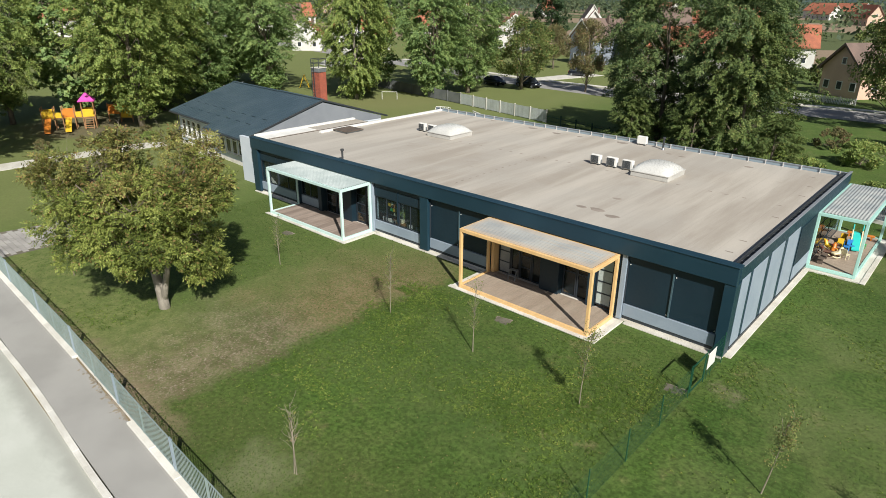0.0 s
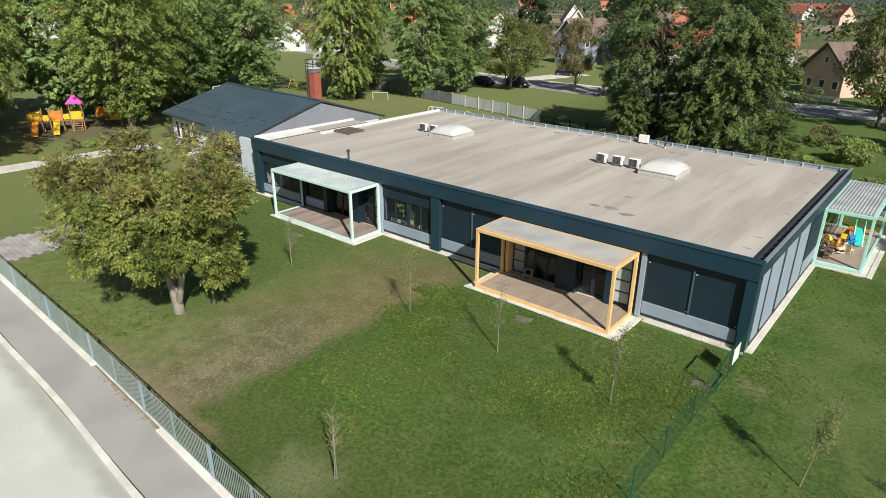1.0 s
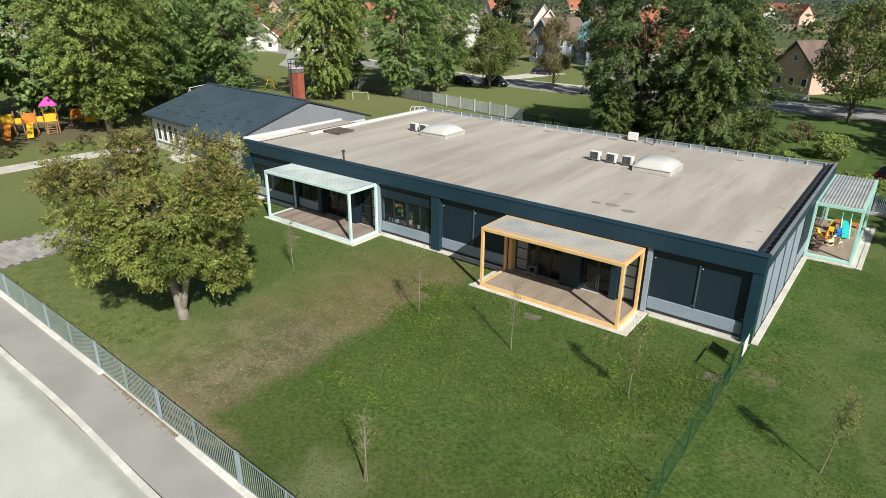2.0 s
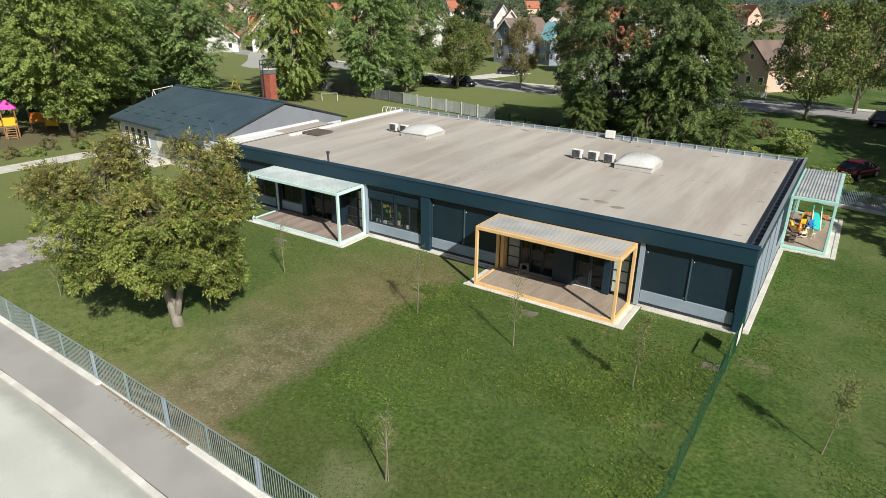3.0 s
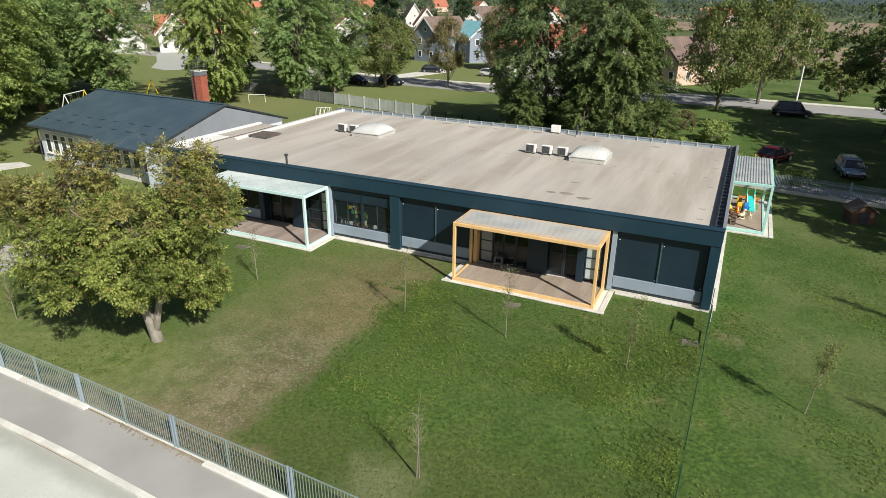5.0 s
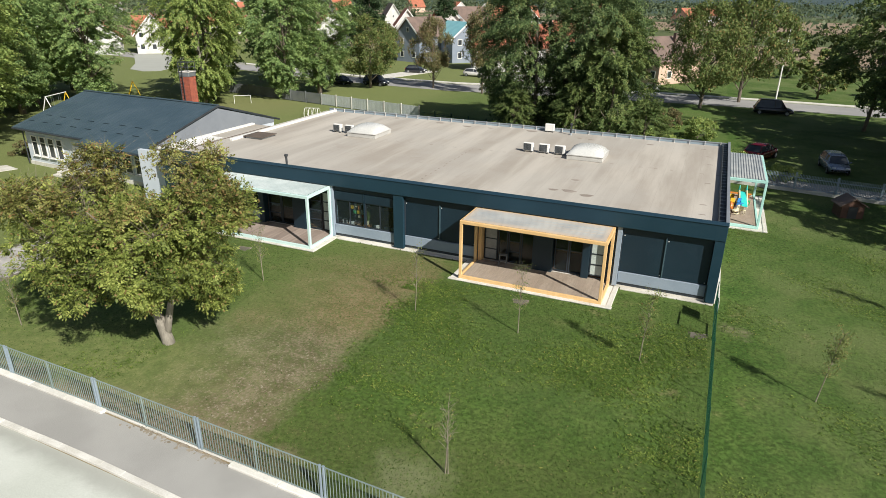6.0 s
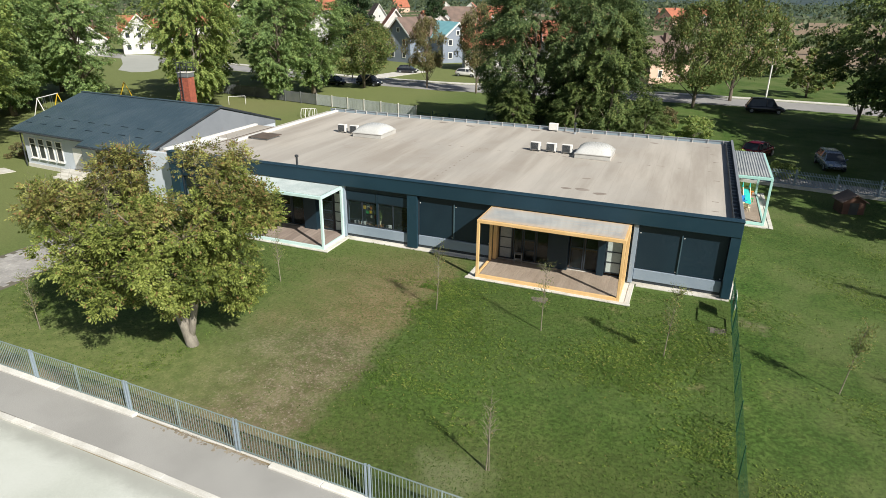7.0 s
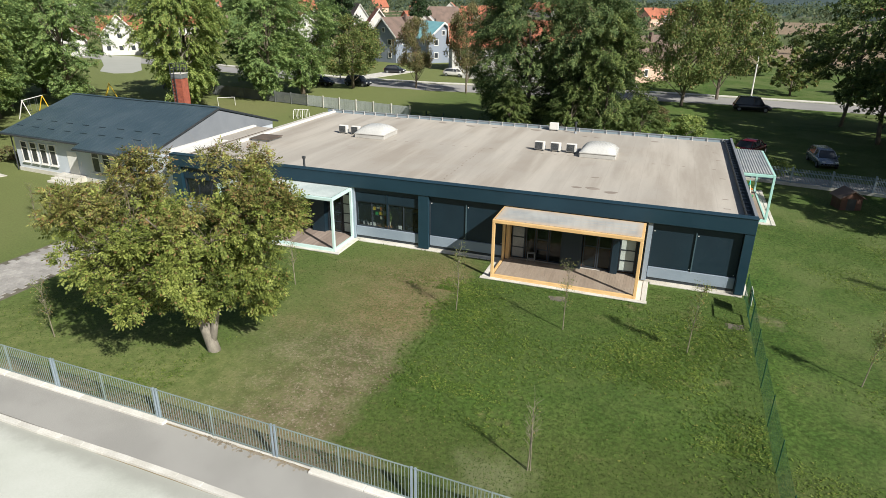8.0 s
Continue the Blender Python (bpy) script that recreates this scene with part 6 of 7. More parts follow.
dwelling(-87, 186.7, 20, 9.1, 12.8, 5.5, 9.7, PLASTER, SHEET, "white house with pale metal roof", 2, 2)
dwelling(-46.9, 156.6, -70, 8.2, 12.8, 4.7, 8.6, PLASTER, TILE, "white house with orange tiled roof", 2, 1)
dwelling(-31.4, 376.4, -30, 10.9, 12.8, 4.7, 9.5, PEACH, TILE, "distant pink house with red tiled roof", 2, 1)
dwelling(-91.6, 539.6, 60, 14.6, 45.6, 5.5, 10.5, PLASTER, TILE, "long distant barn with red tiled roof", 2, 1, False)
rng = np.random.default_rng(77)
for k in range(34):
    d = rng.uniform(230, 620)
    a = math.radians(rng.uniform(-16, 74))
    x, y = -d * math.sin(a), d * math.cos(a)
    if a < math.radians(12) and d < 400:
        continue
    dwelling(x, y, rng.uniform(-60, 60), rng.uniform(8, 11), rng.uniform(10, 18), rng.uniform(4.0, 6.4), rng.uniform(8.4, 11.2), PLASTER if k % 3 else PEACH, TILE if k % 4 else BROWN_TILE,
             "distant village house with tiled gable roof", 2, 1, False)
dwelling(-40.5, 460.3, -72, 10.9, 31, 4.6, 8.2, PLASTER, TILE, "long distant barn with red tiled roof", 3, 1, False)
palisade("garden_fence", -24.1, 106.6, -15.9, 105.9, 1.0, 2.25, WHITE, WHITE, "low white slatted garden fence by the peach house", slat=0.10, step=0.2)
wall_far = thing("garden_wall", (-47.8, 107, 0), -2, "low white garden wall beside the village road", "wall")
part("wall", box(0, 16, -0.15, 0.15, 0, 1.1, 0.02), PLASTER, wall_far)
part("coping", box(-0.05, 16.05, -0.2, 0.2, 1.102, 1.18, 0.01), CONCRETE, wall_far)
pole = thing("street_lamp", (1.4, 103.4, 0), 0, "slim pale grey lamp post by the village road", "lamp post")
part("post", tube(bmesh.new(), ((0, 0, -0.1), (0, 0, 6), (0.05, 0.02, 10.2)), (0.12, 0.10, 0.06), 10), WHITE, pole)
part("arm", tube(bmesh.new(), ((0.05, 0.02, 10.1), (0.3, 0.9, 10.4)), (0.05, 0.04), 8), GREY_METAL, pole)
part("lamp_head", box(0.18, 0.42, 0.85, 1.5, 10.34, 10.46, 0.03), GREY_METAL, pole)
utility = thing("utility_pole", (-67.1, 95.1, 0), 0, "pale wooden utility pole by the road", "pole")
part("post", tube(bmesh.new(), ((0, 0, -0.1), (0, 0, 6.4)), (0.12, 0.09), 10), PALE_BARK, utility)
part("crossarm", box(-0.7, 0.7, -0.06, 0.06, 5.9, 6.0), PALE_BARK, utility)


# ---- far woods and hills ----
def woods():
    rng = np.random.default_rng(5)
    cs, rs = [], []
    for k in range(2600):
        d = rng.choice([rng.uniform(265, 380), rng.uniform(380, 620), rng.uniform(620, 1200)], p=[0.05, 0.17, 0.78])
        a = math.radians(rng.uniform(-24, 92))
        x, y = -d * math.sin(a), d * math.cos(a)
        h = rng.uniform(2.5, 6.5) * (1 + d / 1500)
        for j in range(2):
            cs.append((x + rng.normal(0, 2), y + rng.normal(0, 2), h * (0.5 + 0.5 * j)))
            rs.append(h * rng.uniform(0.5, 0.8))
    ob = new("far_woods", quad_mesh("far_woods", leaf_quads(rng, cs, rs, 56000, 2.4, 1.0), FAR_LEAF))
    tagged(ob, "distant belts of green trees between the fields", "woods", kind="stuff")


woods()


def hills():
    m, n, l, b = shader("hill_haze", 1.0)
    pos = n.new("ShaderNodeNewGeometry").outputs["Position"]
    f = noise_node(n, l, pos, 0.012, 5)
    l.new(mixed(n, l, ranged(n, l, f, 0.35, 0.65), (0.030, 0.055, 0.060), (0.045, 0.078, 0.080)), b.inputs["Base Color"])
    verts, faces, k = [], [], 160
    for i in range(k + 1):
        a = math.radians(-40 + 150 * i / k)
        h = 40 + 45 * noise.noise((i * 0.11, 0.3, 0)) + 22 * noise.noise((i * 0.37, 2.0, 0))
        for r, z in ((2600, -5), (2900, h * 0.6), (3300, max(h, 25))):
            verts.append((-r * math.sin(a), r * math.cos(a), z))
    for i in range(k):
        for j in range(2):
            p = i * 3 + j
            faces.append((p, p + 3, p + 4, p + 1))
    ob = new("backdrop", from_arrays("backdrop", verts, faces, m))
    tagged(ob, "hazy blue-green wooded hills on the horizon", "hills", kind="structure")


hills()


# ---- parked cars ----
def car(x, y, rz, material, label, length=4.2, width=1.74, height=1.48, kind="hatch"):
    t = thing("car", (x, y, 0), rz, label, "car", "parked cars")
    h = length / 2
    st = [(-h, 0.42, 0.70, 0.78), (-h + 0.12, 0.28, 0.92, 0.93), (-h + 0.9, 0.24, 0.97, 1.0), (0.1, 0.22, 0.96, 1.0), (h - 1.3, 0.24, 0.95, 0.99), (h - 0.5, 0.26, 0.82, 0.95), (h - 0.1, 0.32, 0.66, 0.84), (h, 0.42, 0.56, 0.72)]
    bm, rings = bmesh.new(), []
    for sx, zb, zt, k in st:
        w = width / 2 * k
        ring = [(-w + 0.06, zb), (-w, zb + 0.15), (-w, zt - 0.18), (-w + 0.10, zt), (w - 0.10, zt), (w, zt - 0.18), (w, zb + 0.15), (w - 0.06, zb)]
        rings.append([bm.verts.new((sx, py, pz)) for py, pz in ring])
    for a, b in zip(rings, rings[1:]):
        for i in range(8):
            bm.faces.new((a[i], a[(i + 1) % 8], b[(i + 1) % 8], b[i]))
    bm.faces.new(rings[0])
    bm.faces.new(list(reversed(rings[-1])))
    bmesh.ops.recalc_face_normals(bm, faces=bm.faces)
    body = part("body", bm, material, t, smooth=True)
    back = -h + (0.16 if kind == "hatch" else 0.6)
    cab = [(back, 0.93, 0.95, 0.84, 0.84), (back + 0.5, 0.95, height - 0.06, 0.93, 0.70), (0.0, 0.95, height - 0.02, 0.95, 0.72), (h - 1.65, 0.95, height - 0.10, 0.95, 0.70), (h - 0.95, 0.90, 0.92, 0.90, 0.84)]
    bm, rings = bmesh.new(), []
    for sx, zb, zt, kb, kt in cab:
        rings.append([bm.verts.new(p) for p in ((sx, -width / 2 * kb, zb), (sx, -width / 2 * kt, zt), (sx, width / 2 * kt, zt), (sx, width / 2 * kb, zb))])
    for a, b in zip(rings, rings[1:]):
        for i in range(4):
            bm.faces.new((a[i], a[(i + 1) % 4], b[(i + 1) % 4], b[i]))
    bmesh.ops.recalc_face_normals(bm, faces=bm.faces)
    part("glazing", bm, FAR_GLASS, t, "dark car glazing")
    bm, rings = bmesh.new(), []
    for sx, zb, zt, kb, kt in cab[1:4]:
        w = width / 2 * kt + 0.015
        rings.append([bm.verts.new(p) for p in ((sx, -w, zt + 0.012), (sx, -w * 0.7, zt + 0.05), (sx, w * 0.7, zt + 0.05), (sx, w, zt + 0.012))])
    for a, b in zip(rings, rings[1:]):
        for i in range(3):
            bm.faces.new((a[i], a[i + 1], b[i + 1], b[i]))
    r = bmesh.ops.extrude_face_region(bm, geom=bm.faces[:])
    bmesh.ops.translate(bm, verts=[v for v in r["geom"] if isinstance(v, bmesh.types.BMVert)], vec=(0, 0, -0.03))
    bmesh.ops.recalc_face_normals(bm, faces=bm.faces)
    part("roof", bm, material, t, smooth=True)
    for side in (-1, 1):
        for a, b in ((1, 0), (2, 2), (3, 4)):
            p = (cab[a][0] + 0.0, side * (width / 2 * cab[a][4] + 0.012), cab[a][2])
            q = (cab[b][0] if b != 2 else cab[2][0] + 0.05, side * (width / 2 * cab[b][3] + 0.004), cab[b][1])
            part("pillar", rod(p, q, 0.035, 6), material, t)
        for wx in (-h + 0.78, h - 0.82):
            c = side * (width / 2 - 0.10)
            tyre = part("wheel", tube(bmesh.new(), ((wx, c - 0.1, 0.31), (wx, c + 0.1, 0.31)), (0.31, 0.31), 18), RUBBER, t)
            o = c + side * 0.103
            part("rim", tube(bmesh.new(), ((wx, o - 0.008, 0.31), (wx, o + 0.008, 0.31)), (0.2, 0.17), 14), GREY_METAL, tyre)
        part("headlight", box(h - 0.32, h - 0.07, side * width * 0.30 - 0.15, side * width * 0.30 + 0.15, 0.58, 0.73, 0.03), WHITE, t)
        part("tail_light", box(-h + 0.02, -h + 0.14, side * width * 0.36 - 0.1, side * width * 0.36 + 0.1, 0.68, 0.92, 0.02), PLASTIC["red"], t)
        part("mirror", box(h - 1.35, h - 1.2, side * (width / 2 + 0.08) - 0.08, side * (width / 2 + 0.08) + 0.08, 0.95, 1.07, 0.02), material, t)
    for bx in (-h - 0.012, h + 0.002):
        part("bumper", box(bx, bx + 0.01, -0.35, 0.35, 0.44, 0.54), DARK_METAL, t)


car(-2.3, 60.4, 62, CAR_RED, "dark red hatchback parked on the grass")
car(3.6, 58.3, -84, CAR_SILVER, "silver estate car parked under the trees, bluish as in shade", 4.5, 1.78, 1.5)
car(-60.5, 89.2, -8, CAR_BLACK, "black off-road car parked on the road verge", 4.6, 1.85, 1.72)
car(-66.3, 87.4, -8, CAR_BLACK, "black hatchback parked under the trees")
car(-62.6, 109.2, 10, CAR_BLACK, "black car parked on the concrete driveway")
car(0.2, 88.8, 2, CAR_BLACK, "dark van standing at the roadside", 4.9, 1.95, 1.95)
car(-50.2, 109.2, 0, PLASTER, "white car parked behind the garden wall")


# ---- toys on the east deck ----
def slide(x, y, rz):
    t = thing("toy_slide", (x, y, 0.205), rz, "plastic toy slide with cream sides and teal chute", "toy slide")
    for s in (-0.25, 0.25):
        part("side_panel", prism([(-0.75, 0), (-0.35, 0), (-0.25, 0.35), (-0.05, 0.4), (0.05, 0.0), (0.35, 0), (0.28, 1.0), (0.1, 1.05)], s - 0.03, s + 0.03), PLASTIC["cream"], t, "cream side panel")
    part("chute", prism([(-0.95, 0.08), (0.12, 0.82), (0.12, 0.88), (-0.95, 0.15)], -0.2, 0.2), PLASTIC["teal"], t, "teal chute")
    part("platform", box(-0.24, 0.24, 0.12, 0.4, 0.81, 0.87, 0.01), PLASTIC["teal"], t)
    for s in (-0.25, 0.25):
        part("handrail", tube(bmesh.new(), ((s, 0.1, 0.95), (s, 0.25, 1.35), (s, 0.42, 0.95)), (0.03, 0.03, 0.03), 8), PLASTIC["teal"], t)
    for k in range(4):
        part("rung", rod((-0.22, 0.38, 0.2 + k * 0.2), (0.22, 0.38, 0.2 + k * 0.2), 0.025), PLASTIC["green"], t)


def toy_chair(x, y, rz, mat, label):
    t = thing("toy_chair", (x, y, 0.205), rz, label, "toy chair", "toys on the deck")
    part("seat", box(-0.17, 0.17, -0.16, 0.16, 0.28, 0.32, 0.012), mat, t)
    part("backrest", box(-0.17, 0.17, 0.13, 0.165, 0.322, 0.62, 0.012), mat, t)
    for a in (-0.15, 0.12):
        for b in (-0.14, 0.11):
            part("leg", box(a, a + 0.03, b, b + 0.03, 0, 0.28), mat, t)


def rocker(x, y, rz, mat, label):
    t = thing("rocking_toy", (x, y, 0.205), rz, label, "rocking toy", "toys on the deck")
    for s in (-0.16, 0.16):
        part("runner", tube(bmesh.new(), [(s, -0.45 + 0.15 * k, 0.05 + 0.16 * (k / 3 - 1) ** 2) for k in range(7)], [0.03] * 7, 8), mat, t)
    part("seat", box(-0.15, 0.15, -0.28, 0.22, 0.22, 0.36, 0.05), mat, t)
    part("head", tube(bmesh.new(), ((0, 0.18, 0.3), (0, 0.3, 0.52), (0, 0.42, 0.56)), (0.11, 0.1, 0.07), 10), mat, t)
    part("handle", rod((-0.17, 0.24, 0.52), (0.17, 0.24, 0.52), 0.02), PLASTIC["red"], t)


slide(-4.2, 43.0, 12)
rocker(-5.25, 41.3, 60, PLASTIC["yellow"], "yellow plastic rocking toy on the deck")
rocker(-4.9, 40.85, 10, PLASTIC["orange"], "orange plastic rocking toy on the deck")
rocker(-4.65, 40.3, -30, PLASTIC["cream"], "cream and red rocking toy on the deck")
rocker(-5.15, 40.25, 100, DARK_PINE, "brown wooden rocking toy on the deck")
toy_chair(-4.85, 43.15, 20, PLASTIC["yellow"], "yellow plastic child's chair on the deck")
toy_chair(-4.9, 42.35, 200, PLASTIC["yellow"], "yellow plastic child's chair on the deck")
toy_chair(-4.45, 41.85, 100, PLASTIC["blue"], "blue plastic child's chair on the deck")
toy_chair(-4.3, 42.25, 40, PLASTIC["blue"], "blue plastic child's chair on the deck")
toy_chair(-3.8, 42.95, 80, PLASTIC["green"], "green plastic child's chair on the deck")
toy_chair(-4.2, 40.45, 150, PLASTIC["cream"], "cream plastic child's chair on the deck")
bench = thing("child_bench", (-5.1, 39.15, 0.205), 90, "dark low wooden child's bench on the deck", "bench")
part("seat", box(-0.6, 0.6, -0.15, 0.15, 0.3, 0.34, 0.01), RUST, bench)
for a in (-0.52, 0.46):
    part("leg", box(a, a + 0.06, -0.13, 0.13, 0, 0.298), RUST, bench)
part("backrest", box(-0.6, 0.6, 0.12, 0.15, 0.45, 0.62, 0.01), RUST, bench)
beam = thing("yellow_bench", (-4.1, 45.0, 0.205), 0, "long low yellow bench on the deck", "bench")
part("seat", box(-0.9, 0.6, -0.15, 0.15, 0.22, 0.3, 0.02), PLASTIC["orange"], beam)
for a in (-0.8, 0.4):
    part("leg", box(a, a + 0.08, -0.13, 0.13, 0, 0.218), PLASTIC["orange"], beam)
# on the south deck
step = thing("step_stool", (-16.75, 25.08, 0.207), 10, "small white two-step stool on the deck, greyed as in shade", "stool")
part("top", box(-0.22, 0.22, -0.12, 0.12, 0.5, 0.54, 0.01), SHADED_WHITE, step)
part("lower_step", box(-0.22, 0.22, -0.3, -0.12, 0.24, 0.28, 0.01), SHADED_WHITE, step)
for a in (-0.22, 0.18):
    part("side", prism([(-0.3, 0), (-0.24, 0), (-0.05, 0.45), (0.06, 0.45), (0.1, 0), (0.16, 0), (0.12, 0.498), (-0.12, 0.498)], a, a + 0.04), SHADED_WHITE, step)
# furniture behind the open windows
for x in (-26.9, -24.6):
    tb = thing("classroom_table", (x, 26.05 if x < -26 else 27.0, 0.17), 0, "low pale wooden table inside the classroom", "table", "classroom tables")
    part("tabletop", box(-0.6, 0.6, -0.35, 0.35, 0.52, 0.56, 0.01), PINE, tb)
    for a in (-0.55, 0.49):
        for b in (-0.3, 0.24):
            part("leg", box(a, a + 0.06, b, b + 0.06, 0, 0.518), PINE, tb)
pot = thing("potted_plant", (-25.9, 25.75, 0.17), 0, "leafy green house plant in a pale pot behind the window", "plant")
part("stand", box(-0.2, 0.2, -0.2, 0.2, 0, 0.75, 0.01), PINE, pot)
part("pot", tube(bmesh.new(), ((0, 0, 0.752), (0, 0, 1.0)), (0.11, 0.15), 14), PLASTIC["cream"], pot)
sprig = np.random.default_rng(3)
leaf_ob = new("foliage", quad_mesh("foliage", leaf_quads(sprig, [(0, 0, 1.3), (0.1, 0, 1.55), (-0.1, 0.05, 1.45)], [0.24, 0.2, 0.2], 260, 0.12, 1.0, 0.3), LINDEN_PALE))
leaf_ob.parent = pot
decor = thing("window_pictures", (-26.3, 25.36, 0), 0, "bright paper pictures hanging inside the classroom window", "decoration")
for k, (dx, dz, w, h, c) in enumerate(((-0.38, 2.1, 0.22, 0.26, "yellow"), (-0.12, 2.2, 0.2, 0.2, "cream"), (0.14, 2.12, 0.22, 0.28, "orange"), (0.32, 1.86, 0.2, 0.22, "cream"), (0.08, 1.8, 0.24, 0.22, "yellow"), (-0.2, 1.78, 0.2, 0.2, "green"), (0.36, 1.56, 0.2, 0.2, "red"), (0.12, 1.52, 0.18, 0.18, "cream"))):
    part("picture", box(dx - w / 2, dx + w / 2, 0, 0.006, dz - h / 2, dz + h / 2), PLASTIC[c], decor)
    part("thread", rod((dx, 0.003, dz + h / 2), (dx, 0.003, 2.46), 0.004, 4), WHITE, decor)
for k, x in enumerate((-27.4, -26.95, -25.2, -24.5, -24.1)):
    cw = thing("classroom_chair", (x, 25.75, 0.17), 12 * k, "small white classroom chair behind the window", "chair", "classroom chairs")
    part("seat", box(-0.17, 0.17, -0.16, 0.16, 0.34, 0.37, 0.01), WHITE, cw)
    part("backrest", box(-0.17, 0.17, -0.165, -0.135, 0.62, 0.88, 0.01), WHITE, cw)
    for a in (-0.16, 0.13):
        part("upright", box(a, a + 0.03, -0.165, -0.135, 0, 0.62), WHITE, cw)
        part("leg", box(a, a + 0.03, 0.12, 0.15, 0, 0.34), WHITE, cw)
shelf = thing("toy_shelf", (-26.3, 30.7, 0.17), 0, "wooden shelf with coloured toy boxes inside the classroom", "shelf")
part("carcass", box(-1.0, 1.0, -0.2, 0.25, 0, 1.6, 0.01), PINE, shelf)
for i, c in enumerate(("yellow", "red", "green", "orange", "teal", "yellow")):
    part("toy_box", box(-0.9 + (i % 3) * 0.62, -0.4 + (i % 3) * 0.62, -0.24, -0.205, 0.9 if i < 3 else 0.4, 1.3 if i < 3 else 0.8, 0.01), PLASTIC[c], shelf)


# ---- playgrounds ----
def playset(x, y, rz):
    t = thing("climbing_tower", (x, y, 0), rz, "orange and yellow play tower with pink roof and slides", "play tower")
    for k, ox in enumerate((0, 2.0, 4.0)):
        for a in (-0.6, 0.6):
            for b in (-0.6, 0.6):
                part("post", box(ox + a - 0.05, ox + a + 0.05, b - 0.05, b + 0.05, 0, 2.5 if k != 2 else 3.1), PINE, t)
        part("platform", box(ox - 0.66, ox + 0.66, -0.66, 0.66, 1.2, 1.28), PINE, t)
        for b in (-0.67, 0.63):
            part("side_panel", box(ox - 0.56, ox + 0.56, b, b + 0.04, 1.3, 2.15, 0.01), PLASTIC["orange" if k % 2 else "yellow"], t)
    part("bridge", box(0.68, 1.32, -0.45, 0.45, 1.16, 1.24), PINE, t)
    part("bridge", box(2.68, 3.32, -0.45, 0.45, 1.16, 1.24), PINE, t)
    for ox in (1.0, 3.0):
        part("bridge_panel", box(ox - 0.3, ox + 0.3, -0.5, -0.46, 1.3, 1.9, 0.01), PLASTIC["yellow"], t)
    bm = bmesh.new()
    base = [bm.verts.new((4.0 + a, b, 3.05)) for a, b in ((-0.85, -0.85), (0.85, -0.85), (0.85, 0.85), (-0.85, 0.85))]
    low = [bm.verts.new((4.0 + a, b, 2.97)) for a, b in ((-0.85, -0.85), (0.85, -0.85), (0.85, 0.85), (-0.85, 0.85))]
    top = bm.verts.new((4.0, 0, 3.95))
    for i in range(4):
        bm.faces.new((base[i], base[(i + 1) % 4], top))
        bm.faces.new((low[i], low[(i + 1) % 4], base[(i + 1) % 4], base[i]))
    bm.faces.new(list(reversed(low)))
    part("roof", bm, PLASTIC["pink"], t, "bright pink pyramid roof")
    part("slide", prism([(-3.3, 0.15), (-0.68, 1.26), (-0.68, 1.36), (-3.3, 0.25)], -0.3, 0.3), PLASTIC["orange"], t, "orange slide")
    part("slide", prism([(-3.0, 0.15), (-0.68, 1.26), (-0.68, 1.36), (-3.0, 0.25)], 1.7, 2.3), PLASTIC["yellow"], t, "yellow slide")
    for k in range(5):
        part("rung", rod((3.6, -0.75 - 0.16 * (5 - k), 0.22 + k * 0.22), (4.4, -0.75 - 0.16 * (5 - k), 0.22 + k * 0.22), 0.04), PINE, t)
    for a in (3.58, 4.42):
        part("stringer", rod((a, -1.6, 0.05), (a, -0.7, 1.3), 0.05), PINE, t)


playset(-78.6, 22.2, 66)
tw = thing("play_board", (-77.2, 30.0, 0), 35, "yellow climbing boards in a wooden frame", "play equipment")
for a in (-0.8, 0.7):
    part("post", box(a, a + 0.1, -0.05, 0.05, 0, 2.2), PINE, tw)
part("panel", box(-0.68, 0.68, -0.03, 0.03, 0.5, 2.0, 0.02), PLASTIC["yellow"], tw, "yellow panel")
part("panel", box(-2.2, -0.82, -0.03, 0.03, 0.9, 2.0, 0.02), PLASTIC["orange"], tw, "orange panel")
part("post", box(-2.32, -2.22, -0.05, 0.05, 0, 2.2), PINE, tw)


def swing_set(x, y, rz, w, h, label):
    t = thing("swing_frame", (x, y, 0), rz, label, "swing", "swing frames")
    for s in (0, w):
        for b in (-0.8, 0.8):
            part("leg", rod((s, b, -0.05), (s, 0, h), 0.05), PLASTIC["yellow"] if s or w < 2 else WHITE, t)
    part("top_bar", rod((-0.1, 0, h), (w + 0.1, 0, h), 0.05), PLASTIC["yellow"] if w < 2 else WHITE, t)
    if w > 2:
        for a in (w * 0.3, w * 0.65):
            sw = part("swing_seat", box(a - 0.22, a + 0.22, -0.09, 0.09, 0.5, 0.54), RUBBER, t)
            for e in (-0.2, 0.2):
                part("chain", rod((a + e, 0, 0.54), (a + e, 0, h - 0.05), 0.012, 5), GREY_METAL, sw)


swing_set(-82.6, 46.0, 112, 4.2, 2.2, "white and yellow swing frame under the trees")
swing_set(-86.2, 62.2, 140, 1.5, 2.0, "yellow swing frame on the play field")


def goal(x, y, rz):
    t = thing("football_goal", (x, y, 0), rz, "small white football goal on the play field", "goal")
    for a in (0, 2.2):
        part("post", rod((a, 0, 0), (a, 0, 1.1), 0.03), WHITE, t)
        part("stay", rod((a, 0, 1.1), (a, 0.8, 0), 0.02), WHITE, t)
    part("crossbar", rod((-0.03, 0, 1.1), (2.23, 0, 1.1), 0.03), WHITE, t)


goal(-68.3, 63.0, 40)


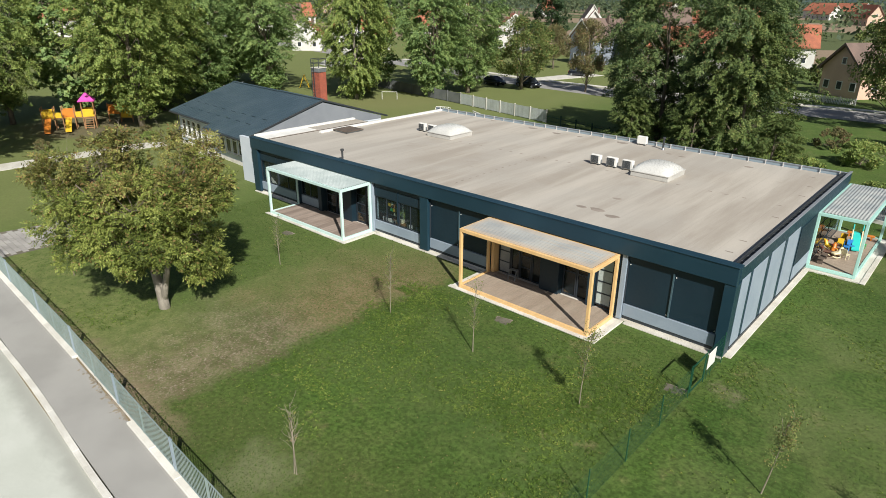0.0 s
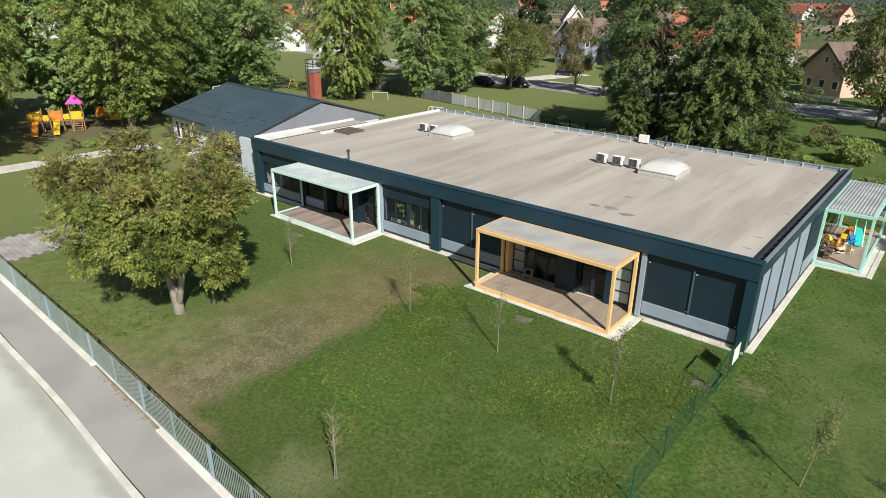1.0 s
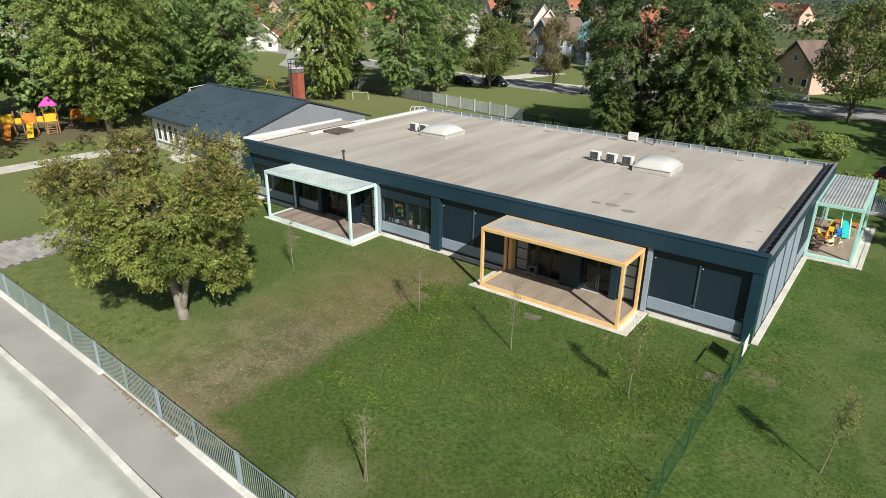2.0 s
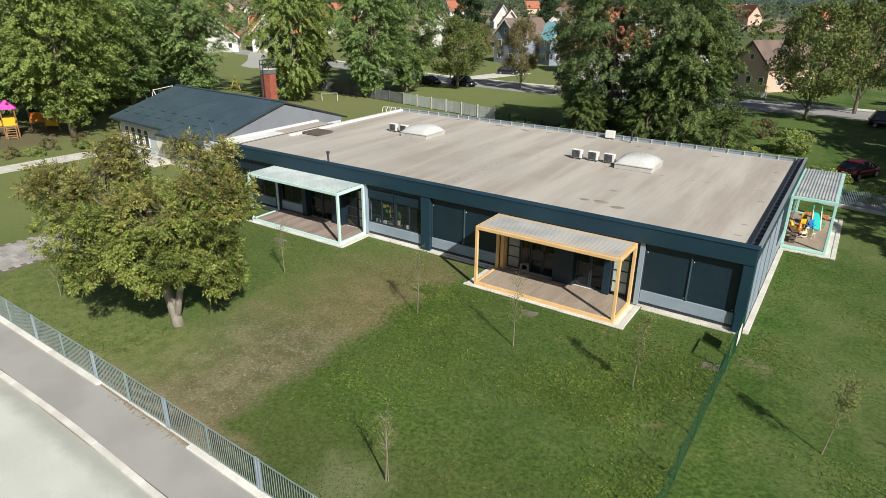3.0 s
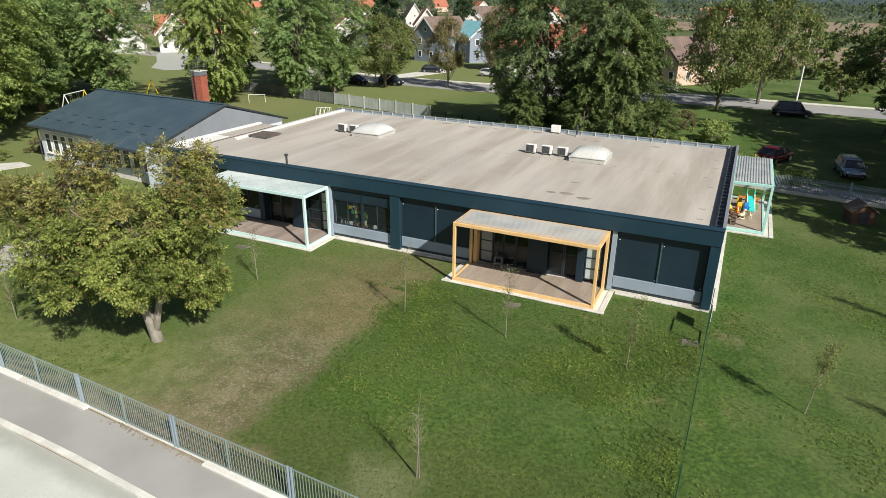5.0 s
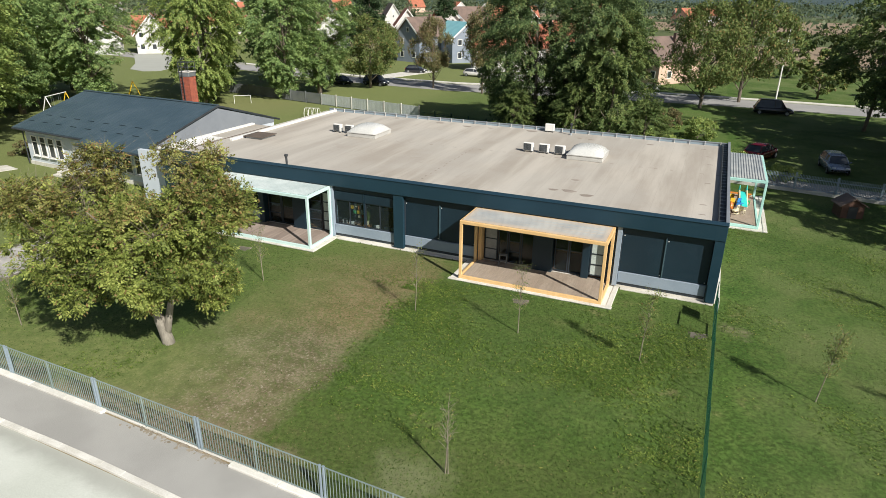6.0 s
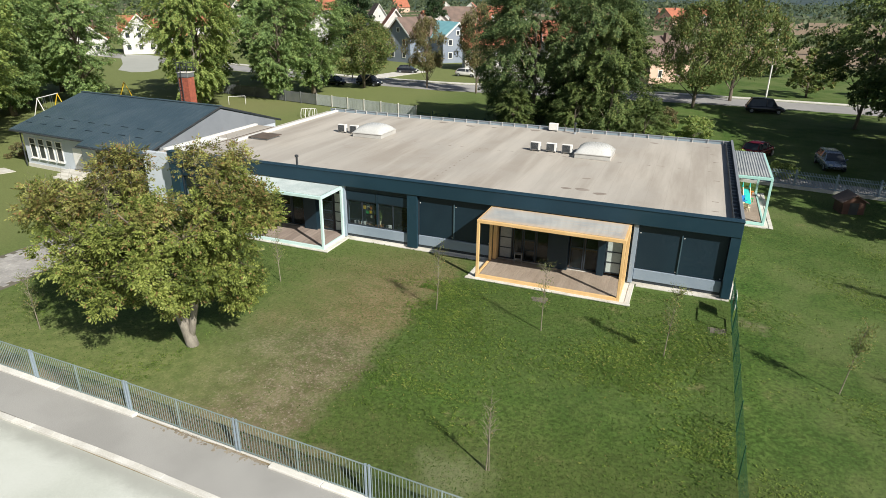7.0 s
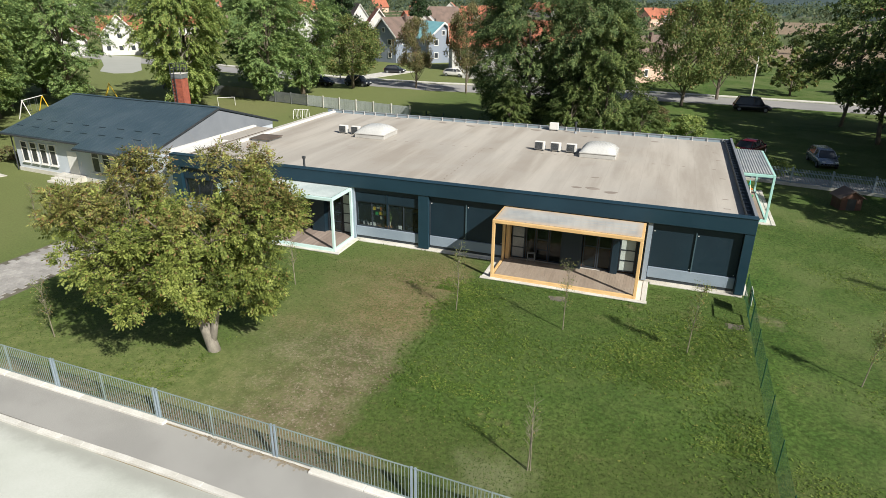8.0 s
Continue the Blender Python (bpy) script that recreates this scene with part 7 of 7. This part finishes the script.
def arches(x, y, rz):
    t = thing("climbing_arches", (x, y, 0), rz, "white tubular climbing arches behind the building", "climbing frame")
    for k in range(4):
        pts = [(k * 0.55, -0.8 * math.cos(math.pi * i / 8), 1.05 * math.sin(math.pi * i / 8) ** 0.7) for i in range(9)]
        part("arch", tube(bmesh.new(), pts, [0.035] * 9, 8), WHITE, t)
    part("tie", rod((0, 0, 1.05), (1.65, 0, 1.05), 0.03), WHITE, t)


arches(-54.0, 59.4, 20)
seesaw = thing("balance_beam", (-49.4, 62.2, 0), -28, "white balance beam lying on the grass", "balance beam")
part("beam", box(-1.8, 1.8, -0.08, 0.08, 0.3, 0.42, 0.01), WHITE, seesaw)
for a in (-1.3, 1.2):
    part("support", box(a, a + 0.1, -0.15, 0.15, 0, 0.298), WHITE, seesaw)
play = thing("play_hut", (2.9, 43.4, 0), 15, "small wooden play hut with reddish roof", "play hut")
part("wall", gable_block(1.5, 1.3, 0.95, 1.4), DARK_PINE, play)
part("doorway", box(-0.3, 0.3, -0.02, -0.004, 0.0, 0.85), DARK_METAL, play, "dark doorway")
for sgn in (-1, 1):
    bm = bmesh.new()
    pts = [(0, 1.42), (sgn * 0.95, 0.84), (sgn * 0.95, 0.90), (0, 1.49)]
    a = [bm.verts.new((px, -0.15, pz)) for px, pz in pts]
    b = [bm.verts.new((px, 1.45, pz)) for px, pz in pts]
    bm.faces.new(a)
    bm.faces.new(list(reversed(b)))
    for i in range(4):
        bm.faces.new((a[i], b[i], b[(i + 1) % 4], a[(i + 1) % 4]))
    bmesh.ops.recalc_face_normals(bm, faces=bm.faces)
    part("roof", bm, BROWN_TILE, play)


# ---- grass and weeds ----
def sward():
    rng = np.random.default_rng(9)

    def scatter(x0, x1, y0, y1, n, size, tall, mat, name, label, keep, spread, leaves=1, reach=0.0):
        x, y = rng.uniform(x0, x1, n), rng.uniform(y0, y1, n)
        ok = keep(x, y)
        x, y = x[ok], y[ok]
        lift = 0.0
        if leaves > 1:
            wide = np.repeat(reach * rng.uniform(0.5, 1.4, len(x)), leaves)
            x, y = np.repeat(x, leaves), np.repeat(y, leaves)
            turn, out = rng.uniform(0, math.tau, len(x)), wide * rng.uniform(0, 1, len(x)) ** 0.5
            x, y = x + out * np.cos(turn), y + out * np.sin(turn)
            lift = np.maximum(wide - out, 0) * 0.8 + 0.012
        k = len(x)
        z = np.array([rise(a, b) for a, b in zip(x, y)]) + lift
        ang = rng.uniform(0, math.tau, k)
        s = size * rng.uniform(0.5, 1.4, k)
        lean = rng.normal(0, spread, (k, 2))
        d = np.stack((np.cos(ang), np.sin(ang), np.zeros(k)), 1)
        up = np.stack((lean[:, 0], lean[:, 1], np.full(k, tall)), 1)
        up /= np.linalg.norm(up, axis=1)[:, None]
        p = np.stack((x, y, z - 0.005), 1)
        v = np.empty((k, 3, 3))
        v[:, 0] = p + d * (s * 0.36)[:, None]
        v[:, 1] = p - d * (s * 0.36)[:, None] + up * (s * 0.2)[:, None]
        v[:, 2] = p + up * (s * 1.05)[:, None]
        ob = new(name, quad_mesh(name, v.reshape(-1, 3), mat, 3))
        tagged(ob, label, "grass", kind="stuff")

    def worn(x, y):
        return (x < -19.7 + 0.35 * np.sin(1.7 * y) + rng.normal(0, 0.35, len(x))) & (x > -27) & (y > 7) & (y < 20)

    def free(x, y):
        a = y > 6.35 - 0.046 * (x + 21)
        b = ~((y > 22.1) & (x < -2.5) & (y < 47.2) & (((x > -5.7) & (y > 37.8)) | (x > -19) & (x < -10.2) | (x > -36.3) & (x < -27.5) | (y > 24.45) & (x < -5.1)))
        return a & b & ~((x < -39.3) & (y < 23))

    def patchy(x, y, f, lim, loose=1.15):
        return np.sin(x * f + 1.3 * np.sin(y * f * 0.7)) + np.sin(y * f * 1.3 + 1.7 * np.sin(x * f * 0.6)) + rng.normal(0, loose, len(x)) > lim

    scatter(-39.3, -5.2, 6.0, 25, 330000, 0.052, 0.30, BLADE, "lawn_grass", "short mown green grass on the lawn",
            lambda x, y: free(x, y) & (~worn(x, y) | (rng.random(len(x)) < 0.3)) & ((y > 14) | (x > -20) | (rng.random(len(x)) < 0.45)) & (patchy(x, y, 0.31, 0.0) | (rng.random(len(x)) < 0.35)), 0.65)
    scatter(-5.2, 14, 7.0, 50, 160000, 0.05, 0.28, BLADE, "lawn_grass", "short mown green grass beside the building",
            lambda x, y: free(x, y) & (patchy(x, y, 0.31, 0.2) | (rng.random(len(x)) < 0.3)), 0.65)
    scatter(-20.6, -5.8, 6.6, 22.0, 29000, 0.085, 0.16, CLOVER, "lawn_clover", "yellow-green clover and weeds in the lawn",
            lambda x, y: free(x, y) & ~worn(x, y) & patchy(x, y, 0.62, 0.5, 0.7) & ((y > 11.5) | ((y > 9.6) & (rng.random(len(x)) < 0.16))), 0.8, 5, 0.07)
    scatter(-38.5, -19.8, 7.0, 22.0, 12000, 0.065, 0.16, CLOVER, "lawn_clover", "yellow-green clover and weeds in the lawn",
            lambda x, y: free(x, y) & patchy(x, y, 0.6, 1.3, 0.7) & ~worn(x, y), 0.8, 5, 0.07)
    scatter(-5.2, 9, 8.0, 40, 30000, 0.065, 0.16, CLOVER, "lawn_clover", "yellow-green clover and weeds in the lawn",
            lambda x, y: free(x, y) & patchy(x, y, 0.7, 0.9, 0.7), 0.8, 5, 0.07)
    scatter(-36.4, -5.0, 21.9, 25.0, 40000, 0.08, 0.6, BLADE, "edge_weeds", "weeds along the edging and the wall foot",
            lambda x, y: (((y > 22.1 + rng.exponential(0.05, len(x))) & (y < 22.3) & (((x > -19.1) & (x < -10.2)) | ((x > -36.4) & (x < -27.5))))
                          | ((y > 24.72) & (y < 24.9) & (((x > -27.5) & (x < -19)) | (x > -10.2)))) & patchy(x, y, 2.1, 1.1), 0.5)
    scatter(-38, -8, 6.1, 8.0, 3500, 0.075, 0.6, BLADE, "fence_weeds", "taller weeds along the street fence",
            lambda x, y: (y > 6.35 - 0.046 * (x + 21)) & (y < 7.0 - 0.046 * (x + 21) + rng.exponential(0.08, len(x))), 0.4)


sward()
